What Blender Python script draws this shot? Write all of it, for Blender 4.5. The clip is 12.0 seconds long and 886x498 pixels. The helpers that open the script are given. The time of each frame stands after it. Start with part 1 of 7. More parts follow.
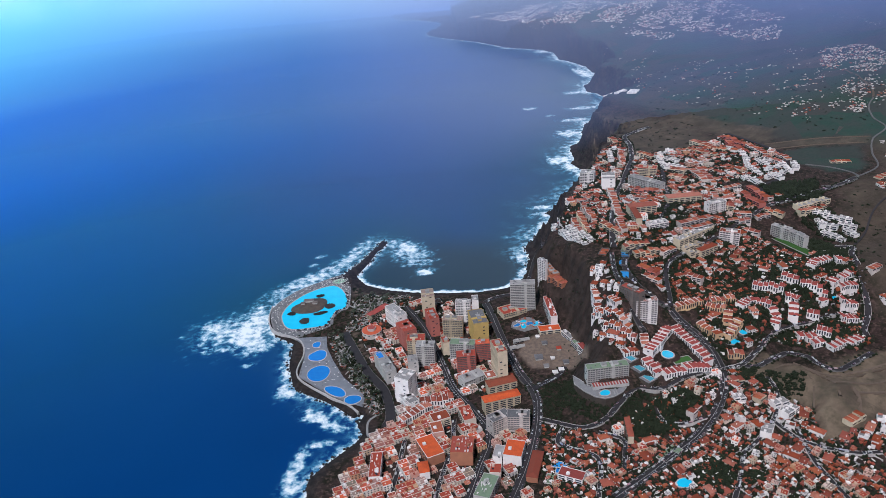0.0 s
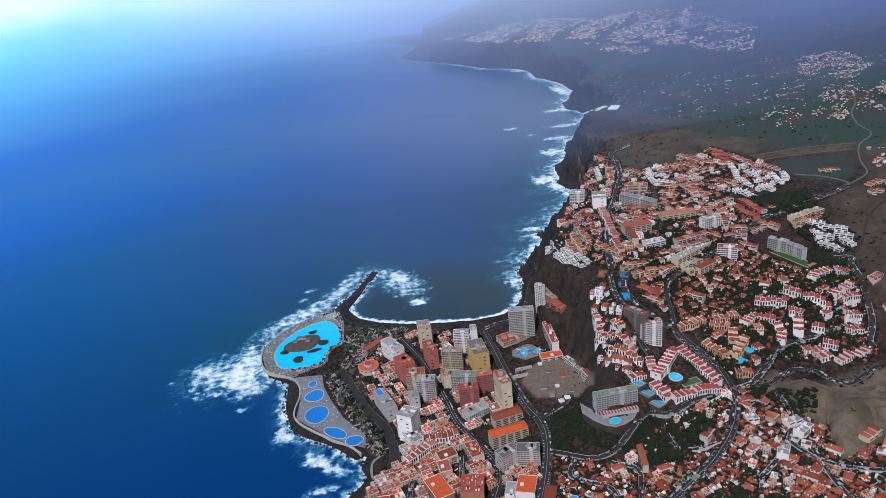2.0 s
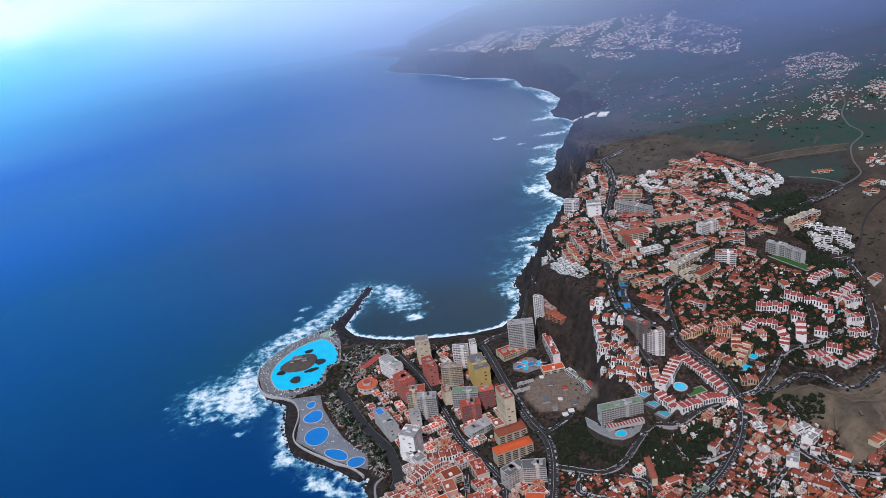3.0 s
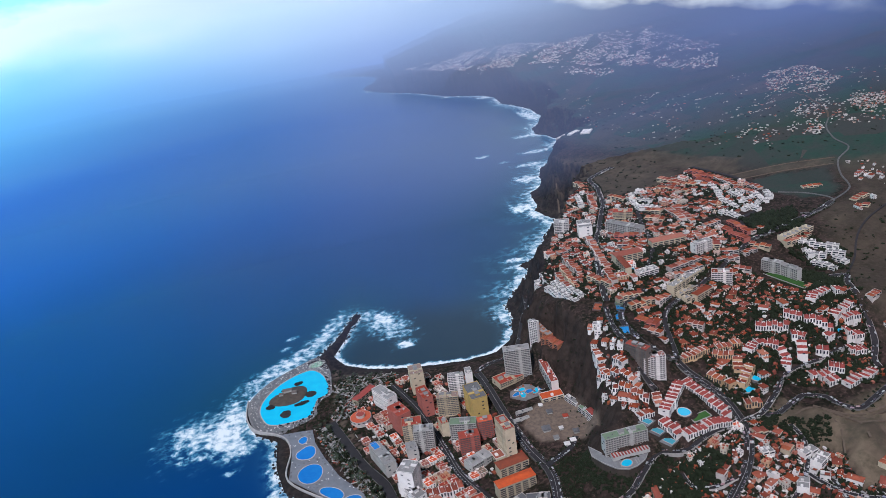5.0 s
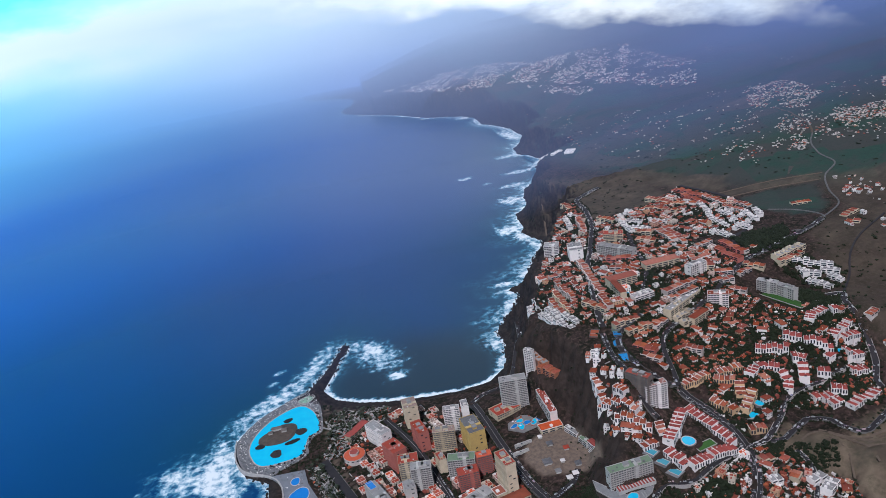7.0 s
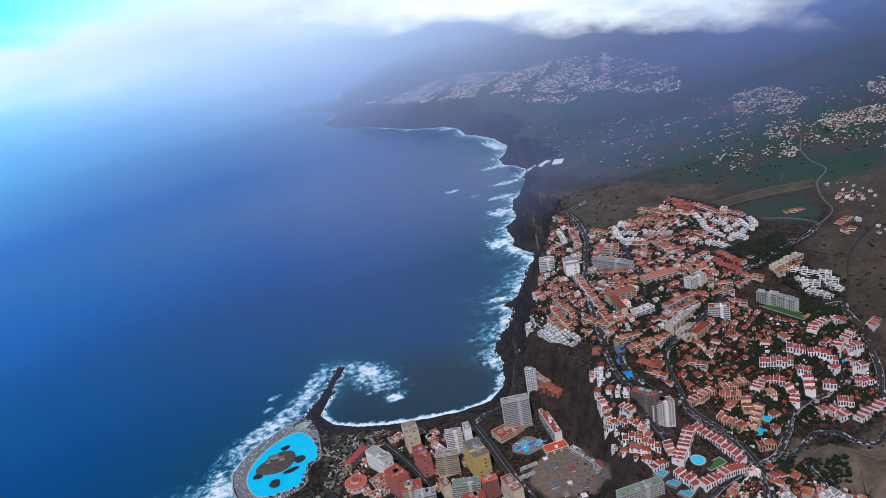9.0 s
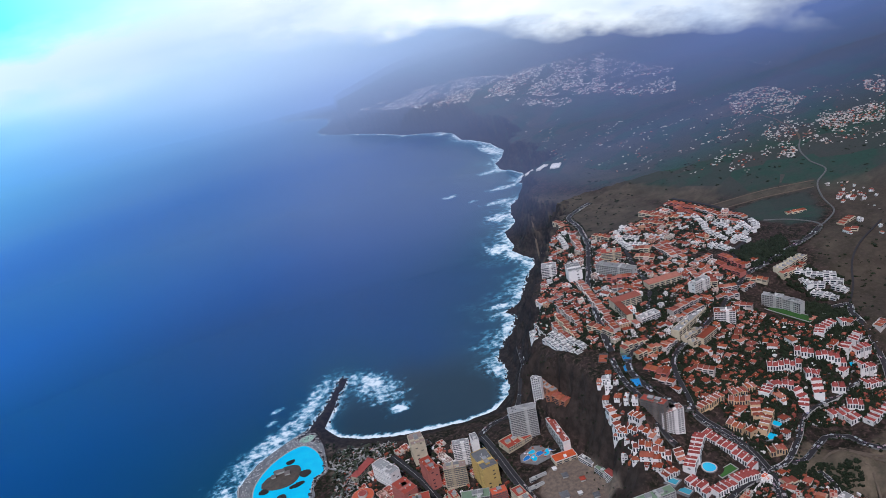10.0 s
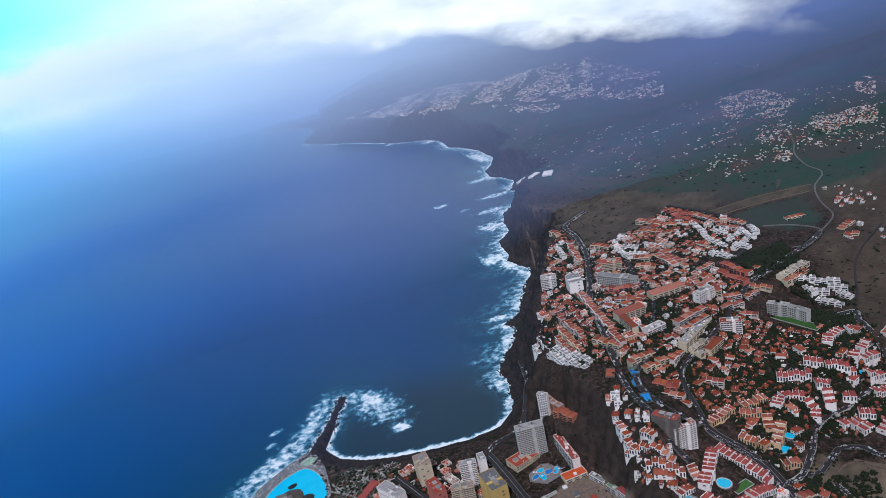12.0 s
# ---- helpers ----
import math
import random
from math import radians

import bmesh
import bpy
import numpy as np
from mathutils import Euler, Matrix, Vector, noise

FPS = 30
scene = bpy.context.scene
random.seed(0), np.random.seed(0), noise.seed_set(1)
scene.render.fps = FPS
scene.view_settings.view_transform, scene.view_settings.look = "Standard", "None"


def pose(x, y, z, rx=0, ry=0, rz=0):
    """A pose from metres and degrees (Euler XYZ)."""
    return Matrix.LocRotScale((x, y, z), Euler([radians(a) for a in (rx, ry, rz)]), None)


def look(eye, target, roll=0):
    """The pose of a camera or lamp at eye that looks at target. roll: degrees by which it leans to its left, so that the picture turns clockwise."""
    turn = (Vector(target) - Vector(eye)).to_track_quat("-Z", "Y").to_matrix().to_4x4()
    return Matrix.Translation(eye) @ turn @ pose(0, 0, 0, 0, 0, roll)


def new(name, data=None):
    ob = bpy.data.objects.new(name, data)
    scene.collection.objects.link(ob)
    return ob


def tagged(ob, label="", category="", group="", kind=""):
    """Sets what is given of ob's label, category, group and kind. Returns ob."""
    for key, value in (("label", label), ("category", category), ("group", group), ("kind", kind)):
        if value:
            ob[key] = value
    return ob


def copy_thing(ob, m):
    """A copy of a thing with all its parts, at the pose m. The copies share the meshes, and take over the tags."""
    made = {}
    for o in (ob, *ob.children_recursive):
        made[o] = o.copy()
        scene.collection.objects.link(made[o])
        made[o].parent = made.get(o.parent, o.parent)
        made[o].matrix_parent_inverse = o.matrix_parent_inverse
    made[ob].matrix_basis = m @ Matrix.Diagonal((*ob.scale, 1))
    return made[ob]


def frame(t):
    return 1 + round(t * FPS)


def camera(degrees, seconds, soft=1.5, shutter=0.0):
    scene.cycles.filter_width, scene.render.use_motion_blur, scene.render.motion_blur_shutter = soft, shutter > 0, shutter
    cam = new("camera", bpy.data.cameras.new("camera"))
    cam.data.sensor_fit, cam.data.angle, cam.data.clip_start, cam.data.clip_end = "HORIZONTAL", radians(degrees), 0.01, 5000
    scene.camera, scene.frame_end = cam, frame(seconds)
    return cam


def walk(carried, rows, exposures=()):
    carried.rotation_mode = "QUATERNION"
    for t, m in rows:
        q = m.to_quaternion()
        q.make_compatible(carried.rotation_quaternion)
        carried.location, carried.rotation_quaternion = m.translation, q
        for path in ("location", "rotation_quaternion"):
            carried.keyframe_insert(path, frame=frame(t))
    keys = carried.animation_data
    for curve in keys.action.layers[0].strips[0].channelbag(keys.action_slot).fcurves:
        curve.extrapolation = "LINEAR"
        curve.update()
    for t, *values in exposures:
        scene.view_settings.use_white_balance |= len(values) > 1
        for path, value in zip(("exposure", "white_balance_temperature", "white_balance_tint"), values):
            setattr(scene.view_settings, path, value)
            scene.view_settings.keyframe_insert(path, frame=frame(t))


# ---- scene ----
cam = camera(59.96, 12.0, soft=0.5)
PATH = [
    (0, pose(-0.00, 0.00, 690.00, 64.378, 3.927, -1.918)),
    (0.5, pose(-6.10, 7.67, 690.91, 64.667, 4.177, -2.554)),
    (1, pose(-12.01, 15.45, 692.16, 65.008, 4.575, -3.172)),
    (1.5, pose(-17.24, 24.09, 693.61, 65.274, 5.141, -3.821)),
    (2, pose(-22.33, 33.64, 695.05, 65.609, 5.860, -4.538)),
    (2.5, pose(-27.37, 43.16, 696.32, 65.894, 6.568, -5.281)),
    (3, pose(-32.00, 52.20, 697.44, 66.125, 7.140, -6.012)),
    (5, pose(-49.22, 86.80, 704.40, 67.023, 7.851, -8.132)),
    (5.5, pose(-52.62, 95.03, 706.05, 67.336, 8.002, -8.596)),
    (6, pose(-55.43, 103.80, 707.88, 67.628, 8.280, -9.114)),
    (6.5, pose(-58.16, 113.18, 710.15, 67.884, 8.531, -9.649)),
    (7, pose(-61.54, 121.80, 712.85, 68.043, 8.762, -10.225)),
    (9, pose(-78.96, 151.61, 728.24, 68.251, 9.625, -12.119)),
    (9.5, pose(-83.27, 158.60, 732.41, 68.317, 10.092, -12.523)),
    (10, pose(-87.62, 165.76, 736.52, 68.327, 10.586, -12.957)),
    (10.5, pose(-91.75, 173.67, 740.56, 68.313, 11.032, -13.400)),
    (11, pose(-95.92, 181.76, 744.05, 68.346, 11.296, -13.809)),
    (11.5, pose(-100.40, 189.82, 747.17, 68.310, 11.428, -14.224)),
    (12, pose(-104.94, 198.17, 750.10, 68.310, 11.401, -14.630)),
]
walk(cam, PATH, ((0.0, -0.33, 5850, 14), (12.0, -0.55, 5700, 14)))

# ---- world, sun, exposure ----
world = bpy.data.worlds.new("sky")
scene.world = world
world.use_nodes = True
wn, wl = world.node_tree.nodes, world.node_tree.links
wn.clear()
SUN_TURN, SUN_HIGH = 202.0, 50.0      # compass turn from +y towards +x, and height, in degrees
sky_tex = wn.new("ShaderNodeTexSky")
sky_tex.sky_type, sky_tex.sun_disc = "NISHITA", False
sky_tex.sun_elevation, sky_tex.sun_rotation = radians(SUN_HIGH), radians(SUN_TURN)
sky_tex.altitude, sky_tex.dust_density, sky_tex.ozone_density = 300, 1.5, 2.0
sky_bg = wn.new("ShaderNodeBackground")
sky_bg.inputs["Strength"].default_value = 0.05
wl.new(sky_tex.outputs[0], sky_bg.inputs["Color"])
wl.new(sky_bg.outputs[0], wn.new("ShaderNodeOutputWorld").inputs["Surface"])
sun_data = bpy.data.lights.new("sun", "SUN")
sun_data.energy, sun_data.angle, sun_data.color = 4.2, radians(1.2), (1.0, 0.955, 0.92)
sun = new("sun", sun_data)
a, e = radians(SUN_TURN), radians(SUN_HIGH)
sun.matrix_world = look((0, 0, 0), (-math.sin(a) * math.cos(e), -math.cos(a) * math.cos(e), -math.sin(e)))


# ---- materials ----
def node_mat(name):
    m = bpy.data.materials.new(name)
    m.use_nodes = True
    nt = m.node_tree
    return m, nt.nodes, nt.links, nt.nodes["Principled BSDF"]


def noise_node(n, l, size, detail=4.0, rough=0.6, vec=None):
    """Noise on real-world position; size is its grain in metres."""
    t = n.new("ShaderNodeTexNoise")
    t.inputs["Scale"].default_value, t.inputs["Detail"].default_value, t.inputs["Roughness"].default_value = 1.0 / size, detail, rough
    l.new(vec if vec else n.new("ShaderNodeNewGeometry").outputs["Position"], t.inputs["Vector"])
    return t.outputs["Fac"]


def remap(n, l, src, a, b, lo=0.0, hi=1.0):
    r = n.new("ShaderNodeMapRange")
    for k, v in zip(("From Min", "From Max", "To Min", "To Max"), (a, b, lo, hi)):
        r.inputs[k].default_value = v
    l.new(src, r.inputs["Value"])
    return r.outputs[0]


def blend(n, l, fac, c1, c2, how="MIX"):
    m = n.new("ShaderNodeMix")
    m.data_type, m.blend_type = "RGBA", how
    if isinstance(fac, float):
        m.inputs[0].default_value = fac
    else:
        l.new(fac, m.inputs[0])
    for slot, c in ((6, c1), (7, c2)):
        if isinstance(c, tuple):
            m.inputs[slot].default_value = (*c, 1)
        else:
            l.new(c, m.inputs[slot])
    return m.outputs[2]


def ramp(n, l, src, stops):
    r = n.new("ShaderNodeValToRGB")
    while len(r.color_ramp.elements) < len(stops):
        r.color_ramp.elements.new(0.5)
    for el, (p, c) in zip(r.color_ramp.elements, stops):
        el.position, el.color = p, (*c, 1)
    l.new(src, r.inputs[0])
    return r.outputs[0]


def bumped(n, l, bsdf, src, strength, distance):
    b = n.new("ShaderNodeBump")
    b.inputs["Strength"].default_value, b.inputs["Distance"].default_value = strength, distance
    l.new(src, b.inputs["Height"])
    l.new(b.outputs[0], bsdf.inputs["Normal"])


def surface(name, base, other, rough=0.85, grain=0.7, patch=6.0, stops=None, metal=0.0, spread_by_object=0.5, fade=1.0):
    """A worn surface: two base colours mixed by patches and grain, each object a little different (stops: its own range of colours)."""
    m, n, l, b = node_mat(name)
    mixed = n.new("ShaderNodeMath")
    mixed.operation = "MULTIPLY_ADD"
    l.new(noise_node(n, l, grain, 3.0), mixed.inputs[0])
    mixed.inputs[1].default_value = 0.6 * fade
    l.new(remap(n, l, noise_node(n, l, patch, 3.0), 0.3, 0.7, -0.1 * fade, 0.5 * fade), mixed.inputs[2])
    tone = n.new("ShaderNodeAttribute")
    tone.attribute_name = "tone"
    own = n.new("ShaderNodeMath")
    own.operation = "ADD"
    l.new(n.new("ShaderNodeObjectInfo").outputs["Random"], own.inputs[0])
    l.new(tone.outputs["Fac"], own.inputs[1])
    wrap = n.new("ShaderNodeMath")
    wrap.operation = "FRACT"
    l.new(own.outputs[0], wrap.inputs[0])
    info = wrap.outputs[0]
    first = ramp(n, l, info, stops) if stops else base
    col = blend(n, l, mixed.outputs[0], first, other)
    value = n.new("ShaderNodeHueSaturation")
    l.new(remap(n, l, info, 0, 1, 1 - spread_by_object / 2, 1 + spread_by_object / 2), value.inputs["Value"])
    l.new(col, value.inputs["Color"])
    l.new(value.outputs[0], b.inputs["Base Color"])
    b.inputs["Roughness"].default_value, b.inputs["Metallic"].default_value = rough, metal
    if rough > 0.6:
        b.inputs["Specular IOR Level"].default_value = 0.12
    bumped(n, l, b, noise_node(n, l, grain, 3.0), 0.25, 0.1)
    return m


WHITE = surface("white_render", (0.82, 0.775, 0.745), (0.64, 0.585, 0.565), grain=1.2, patch=9, spread_by_object=0.3)
OFFWHITE = surface("weathered_white_render", (0.60, 0.53, 0.49), (0.40, 0.345, 0.32), grain=1.2, patch=7, spread_by_object=0.5)
CREAM = surface("cream_render", (0.60, 0.50, 0.36), (0.42, 0.35, 0.26), grain=1.2, patch=9)
PAINTED = surface("painted_render", (0.6, 0.5, 0.4), (0.42, 0.36, 0.31), grain=1.2, patch=9,
                  fade=0.5, stops=[(0.0, (0.78, 0.72, 0.66)), (0.22, (0.68, 0.57, 0.44)), (0.36, (0.60, 0.34, 0.17)), (0.5, (0.52, 0.20, 0.10)), (0.66, (0.72, 0.64, 0.57)), (0.8, (0.44, 0.13, 0.08)), (0.9, (0.62, 0.55, 0.48)), (1.0, (0.80, 0.76, 0.73))])
GREY = surface("grey_concrete", (0.52, 0.50, 0.47), (0.36, 0.345, 0.33), grain=1.5, patch=12, spread_by_object=0.2)
BROWN = surface("brown_grey_render", (0.20, 0.165, 0.15), (0.13, 0.11, 0.10), grain=1.5, patch=9, spread_by_object=0.2)
OCHRE = surface("ochre_render", (0.62, 0.42, 0.24), (0.48, 0.33, 0.21), grain=1.5, patch=9, spread_by_object=0.4)
YELLOW = surface("yellow_render", (0.58, 0.40, 0.13), (0.42, 0.29, 0.12), grain=1.5, patch=9, spread_by_object=0.1)
PINK = surface("red_render", (0.46, 0.15, 0.12), (0.34, 0.12, 0.10), grain=1.5, patch=9, spread_by_object=0.2)
TILE = surface("clay_tiles", (0.45, 0.13, 0.06), (0.20, 0.065, 0.045), grain=0.8, patch=5, spread_by_object=0.8, fade=0.75,
               stops=[(0.0, (0.58, 0.11, 0.03)), (0.16, (0.36, 0.075, 0.04)), (0.34, (0.26, 0.062, 0.04)), (0.5, (0.44, 0.12, 0.045)), (0.64, (0.36, 0.095, 0.06)), (0.78, (0.20, 0.05, 0.04)), (0.9, (0.40, 0.16, 0.10)), (1.0, (0.30, 0.12, 0.09))])
REDTILE = surface("dark_red_tiles", (0.36, 0.075, 0.06), (0.22, 0.055, 0.05), grain=0.8, patch=5, spread_by_object=0.3)
ORANGE = surface("bright_orange_roofing", (0.66, 0.115, 0.03), (0.40, 0.07, 0.03), grain=1.0, patch=6, spread_by_object=0.1)
TERRACE = surface("roof_terrace_paving", (0.35, 0.085, 0.055), (0.24, 0.07, 0.05), grain=0.9, patch=4, spread_by_object=0.7,
                  stops=[(0.0, (0.56, 0.085, 0.04)), (0.35, (0.44, 0.07, 0.045)), (0.56, (0.30, 0.085, 0.065)), (0.64, (0.34, 0.27, 0.24)), (0.72, (0.14, 0.17, 0.13)), (0.8, (0.24, 0.06, 0.042)), (1.0, (0.56, 0.10, 0.035))], fade=0.6)
GREENROOF = surface("green_roof_sheet", (0.20, 0.27, 0.17), (0.15, 0.20, 0.14), grain=1.0, patch=6, spread_by_object=0.1)
GLASS = surface("dark_window_glass", (0.035, 0.045, 0.06), (0.02, 0.025, 0.035), rough=0.18, grain=2.0, patch=5)
# dark grey fittings, and balcony glazing with recess shade put into the colour
SHADEWALL = surface("dark_grey_and_painted_shade", (0.16, 0.15, 0.15), (0.07, 0.07, 0.08), rough=0.5, grain=1.6, patch=3, spread_by_object=0.2)
PAVING = surface("pale_paving", (0.34, 0.325, 0.315), (0.21, 0.20, 0.198), grain=1.0, patch=7)
ASPHALT = surface("asphalt", (0.026, 0.024, 0.028), (0.046, 0.042, 0.044), grain=0.8, patch=9, spread_by_object=0.1)
LINE = surface("road_paint", (0.42, 0.41, 0.40), (0.20, 0.195, 0.19), grain=0.6, patch=4)
KERB = surface("pale_kerb_wall", (0.56, 0.52, 0.49), (0.32, 0.295, 0.285), grain=0.8, patch=5)
DARKKERB = surface("worn_kerb", (0.20, 0.19, 0.185), (0.10, 0.095, 0.092), grain=0.8, patch=5)
ROCK = surface("lava_rock", (0.045, 0.040, 0.040), (0.022, 0.020, 0.021), grain=2.5, patch=14)
LEAF = surface("broad_leaves", (0.024, 0.032, 0.016), (0.010, 0.014, 0.008), rough=0.7, grain=0.8, patch=3)
PALMLEAF = surface("palm_fronds", (0.040, 0.054, 0.024), (0.022, 0.030, 0.015), rough=0.6, grain=0.6, patch=3)
BARK = surface("bark", (0.12, 0.09, 0.06), (0.07, 0.05, 0.04), grain=0.4, patch=2)
POOL = surface("pool_water", (0.02, 0.46, 0.78), (0.03, 0.60, 0.82), rough=0.12, grain=3, patch=16, spread_by_object=0.1)
PALEPOOL = surface("shallow_pool_water", (0.28, 0.50, 0.36), (0.36, 0.50, 0.34), rough=0.15, grain=3, patch=8, spread_by_object=0.1)
TEALPOOL = surface("teal_pool_water", (0.06, 0.30, 0.40), (0.08, 0.36, 0.44), rough=0.12, grain=3, patch=10, spread_by_object=0.2)
DEEPPOOL = surface("deep_pool_water", (0.02, 0.17, 0.55), (0.03, 0.24, 0.62), rough=0.12, grain=3, patch=12, spread_by_object=0.15)
CARPAINT = surface("car_paint", (0.5, 0.5, 0.5), (0.4, 0.4, 0.4), rough=0.3, stops=[(0.0, (0.70, 0.70, 0.70)), (0.4, (0.6, 0.6, 0.62)), (0.55, (0.25, 0.26, 0.28)), (0.7, (0.03, 0.03, 0.035)), (0.85, (0.35, 0.03, 0.03)), (1.0, (0.05, 0.09, 0.28))], grain=2, patch=6)
RUBBER = surface("tyre_rubber", (0.02, 0.02, 0.02), (0.03, 0.03, 0.03), grain=0.3, patch=1)
AWNING = surface("blue_sheeting", (0.03, 0.20, 0.52), (0.03, 0.28, 0.58), grain=1, patch=4, spread_by_object=0.4)
LAWN = surface("mown_lawn", (0.05, 0.13, 0.03), (0.04, 0.09, 0.025), grain=1.5, patch=10)
RUSSET = surface("russet_render", (0.42, 0.18, 0.10), (0.30, 0.13, 0.085), grain=1.5, patch=9, spread_by_object=0.2)
DECK = surface("worn_stone_deck", (0.225, 0.222, 0.225), (0.135, 0.132, 0.135), grain=1.4, patch=8)
BLUEDECK = surface("blue_grey_deck", (0.19, 0.195, 0.215), (0.13, 0.135, 0.15), grain=1.4, patch=10)
STONE = surface("brown_island_stone", (0.10, 0.078, 0.064), (0.05, 0.042, 0.037), grain=1.8, patch=7)
# ---- the lie of the land ----
# shoreline from the near rocks past the pools, jetty and beach, then along the cliffs to the headland
SHORE_NEAR = [(-215, 640), (-205, 700), (-197, 748), (-195, 779), (-180, 802), (-158, 825), (-139, 846), (-131, 862), (-140, 882),
              (-130, 910), (-146, 900), (-184, 940), (-225, 968), (-247, 990), (-262, 1050), (-264, 1116), (-300, 1144), (-320, 1190), (-324, 1241), (-292, 1296),
              (-242, 1336), (-200, 1357), (-163, 1419), (-127, 1506), (-117, 1497), (-152, 1402), (-173, 1347),
              (-150, 1309), (-110, 1283), (-58, 1265), (0, 1254), (60, 1248), (114, 1255), (148, 1288), (162, 1332), (172, 1385),
              (166, 1416), (200, 1468), (224, 1500), (253, 1560), (238, 1590), (278, 1612), (299, 1655), (320, 1700), (340, 1740), (374, 1785)]
SHORE_FAR = [(384, 1825), (366, 1858), (352, 1900), (367, 1935), (369, 1985), (376, 2035), (424, 2092), (432, 2165), (458, 2238), (494, 2275), (541, 2298),
             (575, 2328), (574, 2372), (545, 2425), (586, 2505), (568, 2575), (536, 2612), (546, 2700), (608, 2775), (622, 2850),
             (608, 2990), (566, 3105), (532, 3150), (534, 3285), (498, 3360), (354, 3470), (243, 3640), (92, 3800), (15, 3900),
             (0, 3975), (60, 4110), (90, 4260), (-20, 4400), (-134, 4470), (-223, 4660), (-330, 4700), (-330, 6000)]
SHORE = np.array(SHORE_NEAR + SHORE_FAR, float)
LAND = np.vstack([SHORE, [(6000, 6000), (6000, -6000), (-700, -6000), (-420, 0)]])
# spot heights: x, y, z of the low town, and of the high ground
LOW = np.array([(-150, 760, 7), (-93, 972, 7), (-160, 1150, 4), (-280, 1200, 4), (-185, 965, 4), (-225, 1050, 4), (-145, 935, 5), (0, 1290, 3), (110, 1265, 4),
                (100, 1094, 32), (40, 887, 14), (68, 766, 17), (100, 808, 22), (154, 899, 34), (160, 1010, 36),
                (165, 1120, 40), (179, 790, 30), (232, 700, 30), (0, 700, 14), (-20, 1080, 8), (0, 300, 40), (200, 1500, 8)], float)
HIGH = np.array([(212, 1004, 138), (262, 989, 140), (321, 1175, 156), (423, 1214, 160), (237, 1100, 136), (201, 1228, 116),
                 (240, 1450, 118), (314, 1520, 124), (448, 1672, 138), (455, 1442, 156), (613, 1276, 150), (537, 1022, 124),
                 (638, 1045, 126), (440, 968, 98), (300, 925, 82), (308, 880, 70), (378, 866, 52), (485, 910, 50),
                 (607, 935, 54), (420, 770, 35), (600, 790, 36), (250, 800, 38), (790, 1261, 155)], float)
FAR = np.array([(925, 1606, 200), (735, 1888, 175), (976, 1908, 235), (880, 2290, 240), (720, 2880, 120), (400, 3720, 80),
                (150, 3960, 72), (1400, 1500, 290), (1500, 2300, 360), (900, 3000, 230), (760, 3500, 170), (1200, 3600, 330),
                (-60, 4560, 40), (2500, 3000, 460), (1500, 900, 190), (900, 600, 90), (0, -600, 120), (2500, 0, 400),
                (560, 2070, 112), (500, 2330, 66), (760, 2580, 150), (1900, 1700, 390), (640, 3150, 90), (560, 3420, 84),
                (320, 4350, 110), (800, 4350, 240), (640, 2620, 84)], float)
SCARP = np.array([(150, 1335), (176, 1180), (206, 1075), (218, 985), (212, 930), (182, 884), (182, 838), (225, 812), (330, 790), (700, 600), (1200, 300)], float)


HILLTOP = np.array([(440, 868), (470, 884), (500, 846), (540, 846), (590, 868), (680, 880), (700, 800), (560, 782), (500, 760), (458, 742), (452, 790), (430, 826), (440, 868)], float)


def line_distance(p, line):
    """The distance of each point from an open line."""
    best = np.full(len(p), 1e9)
    for a, b in zip(line[:-1], line[1:]):
        d = b - a
        u = np.clip(((p - a) @ d) / (d @ d), 0, 1)
        best = np.minimum(best, np.hypot(*(p - a - u[:, None] * d).T))
    return best


def inside(p, ring):
    """Which points lie inside a closed ring."""
    ring = np.asarray(ring, float)
    odd = np.zeros(len(p), bool)
    for (x0, y0), (x1, y1) in zip(ring, np.roll(ring, -1, 0)):
        if y0 != y1:
            odd ^= ((y0 > p[:, 1]) != (y1 > p[:, 1])) & (p[:, 0] < (x1 - x0) * (p[:, 1] - y0) / (y1 - y0) + x0)
    return odd


def spread(p, spots):
    """A smooth surface through spot heights."""
    total, weight = np.zeros(len(p)), np.zeros(len(p))
    for x, y, z in spots:
        w = 1.0 / ((p[:, 0] - x) ** 2 + (p[:, 1] - y) ** 2 + 900.0) ** 1.7
        total, weight = total + w * z, weight + w
    return total / weight


def smooth(a, b, v):
    u = np.clip((v - a) / (b - a), 0, 1)
    return u * u * (3 - 2 * u)


def waves(p, size, seed):
    """Cheap layered ripples between -1 and 1, for uneven ground and edges."""
    r = np.random.RandomState(seed)
    out = np.zeros(len(p))
    for n in range(9):
        a, k = r.uniform(0, 6.28), 6.28 / (size * 0.72 ** n)
        out += np.sin(k * (p[:, 0] * np.cos(a) + p[:, 1] * np.sin(a)) + r.uniform(0, 6.28)
                      + 1.3 * np.sin(k * 0.6 * (p[:, 1] * np.cos(a) - p[:, 0] * np.sin(a)))) * 0.8 ** n
    return out / 3.2


def shore_depth(p):
    """Metres inland of the shoreline; negative out at sea. The edge is ragged where it is rock."""
    d = line_distance(p, SHORE)
    s = np.where(inside(p, LAND), d, -d)
    built = smooth(760, 820, p[:, 1]) * smooth(1440, 1380, p[:, 1]) * smooth(175, 120, p[:, 0])
    return s + (1 - built) * (4.5 * waves(p, 46, 3) + 2.0 * waves(p, 17, 4))


SCARP_RING = np.vstack([SCARP, [(4000, 0), (4000, 5000), (150, 5000)]])


def high_part(p):
    d = line_distance(p, SCARP)
    s = np.where(inside(p, SCARP_RING), d, -d) + 7 * waves(p, 70, 11)
    return smooth(-34, 30, s)


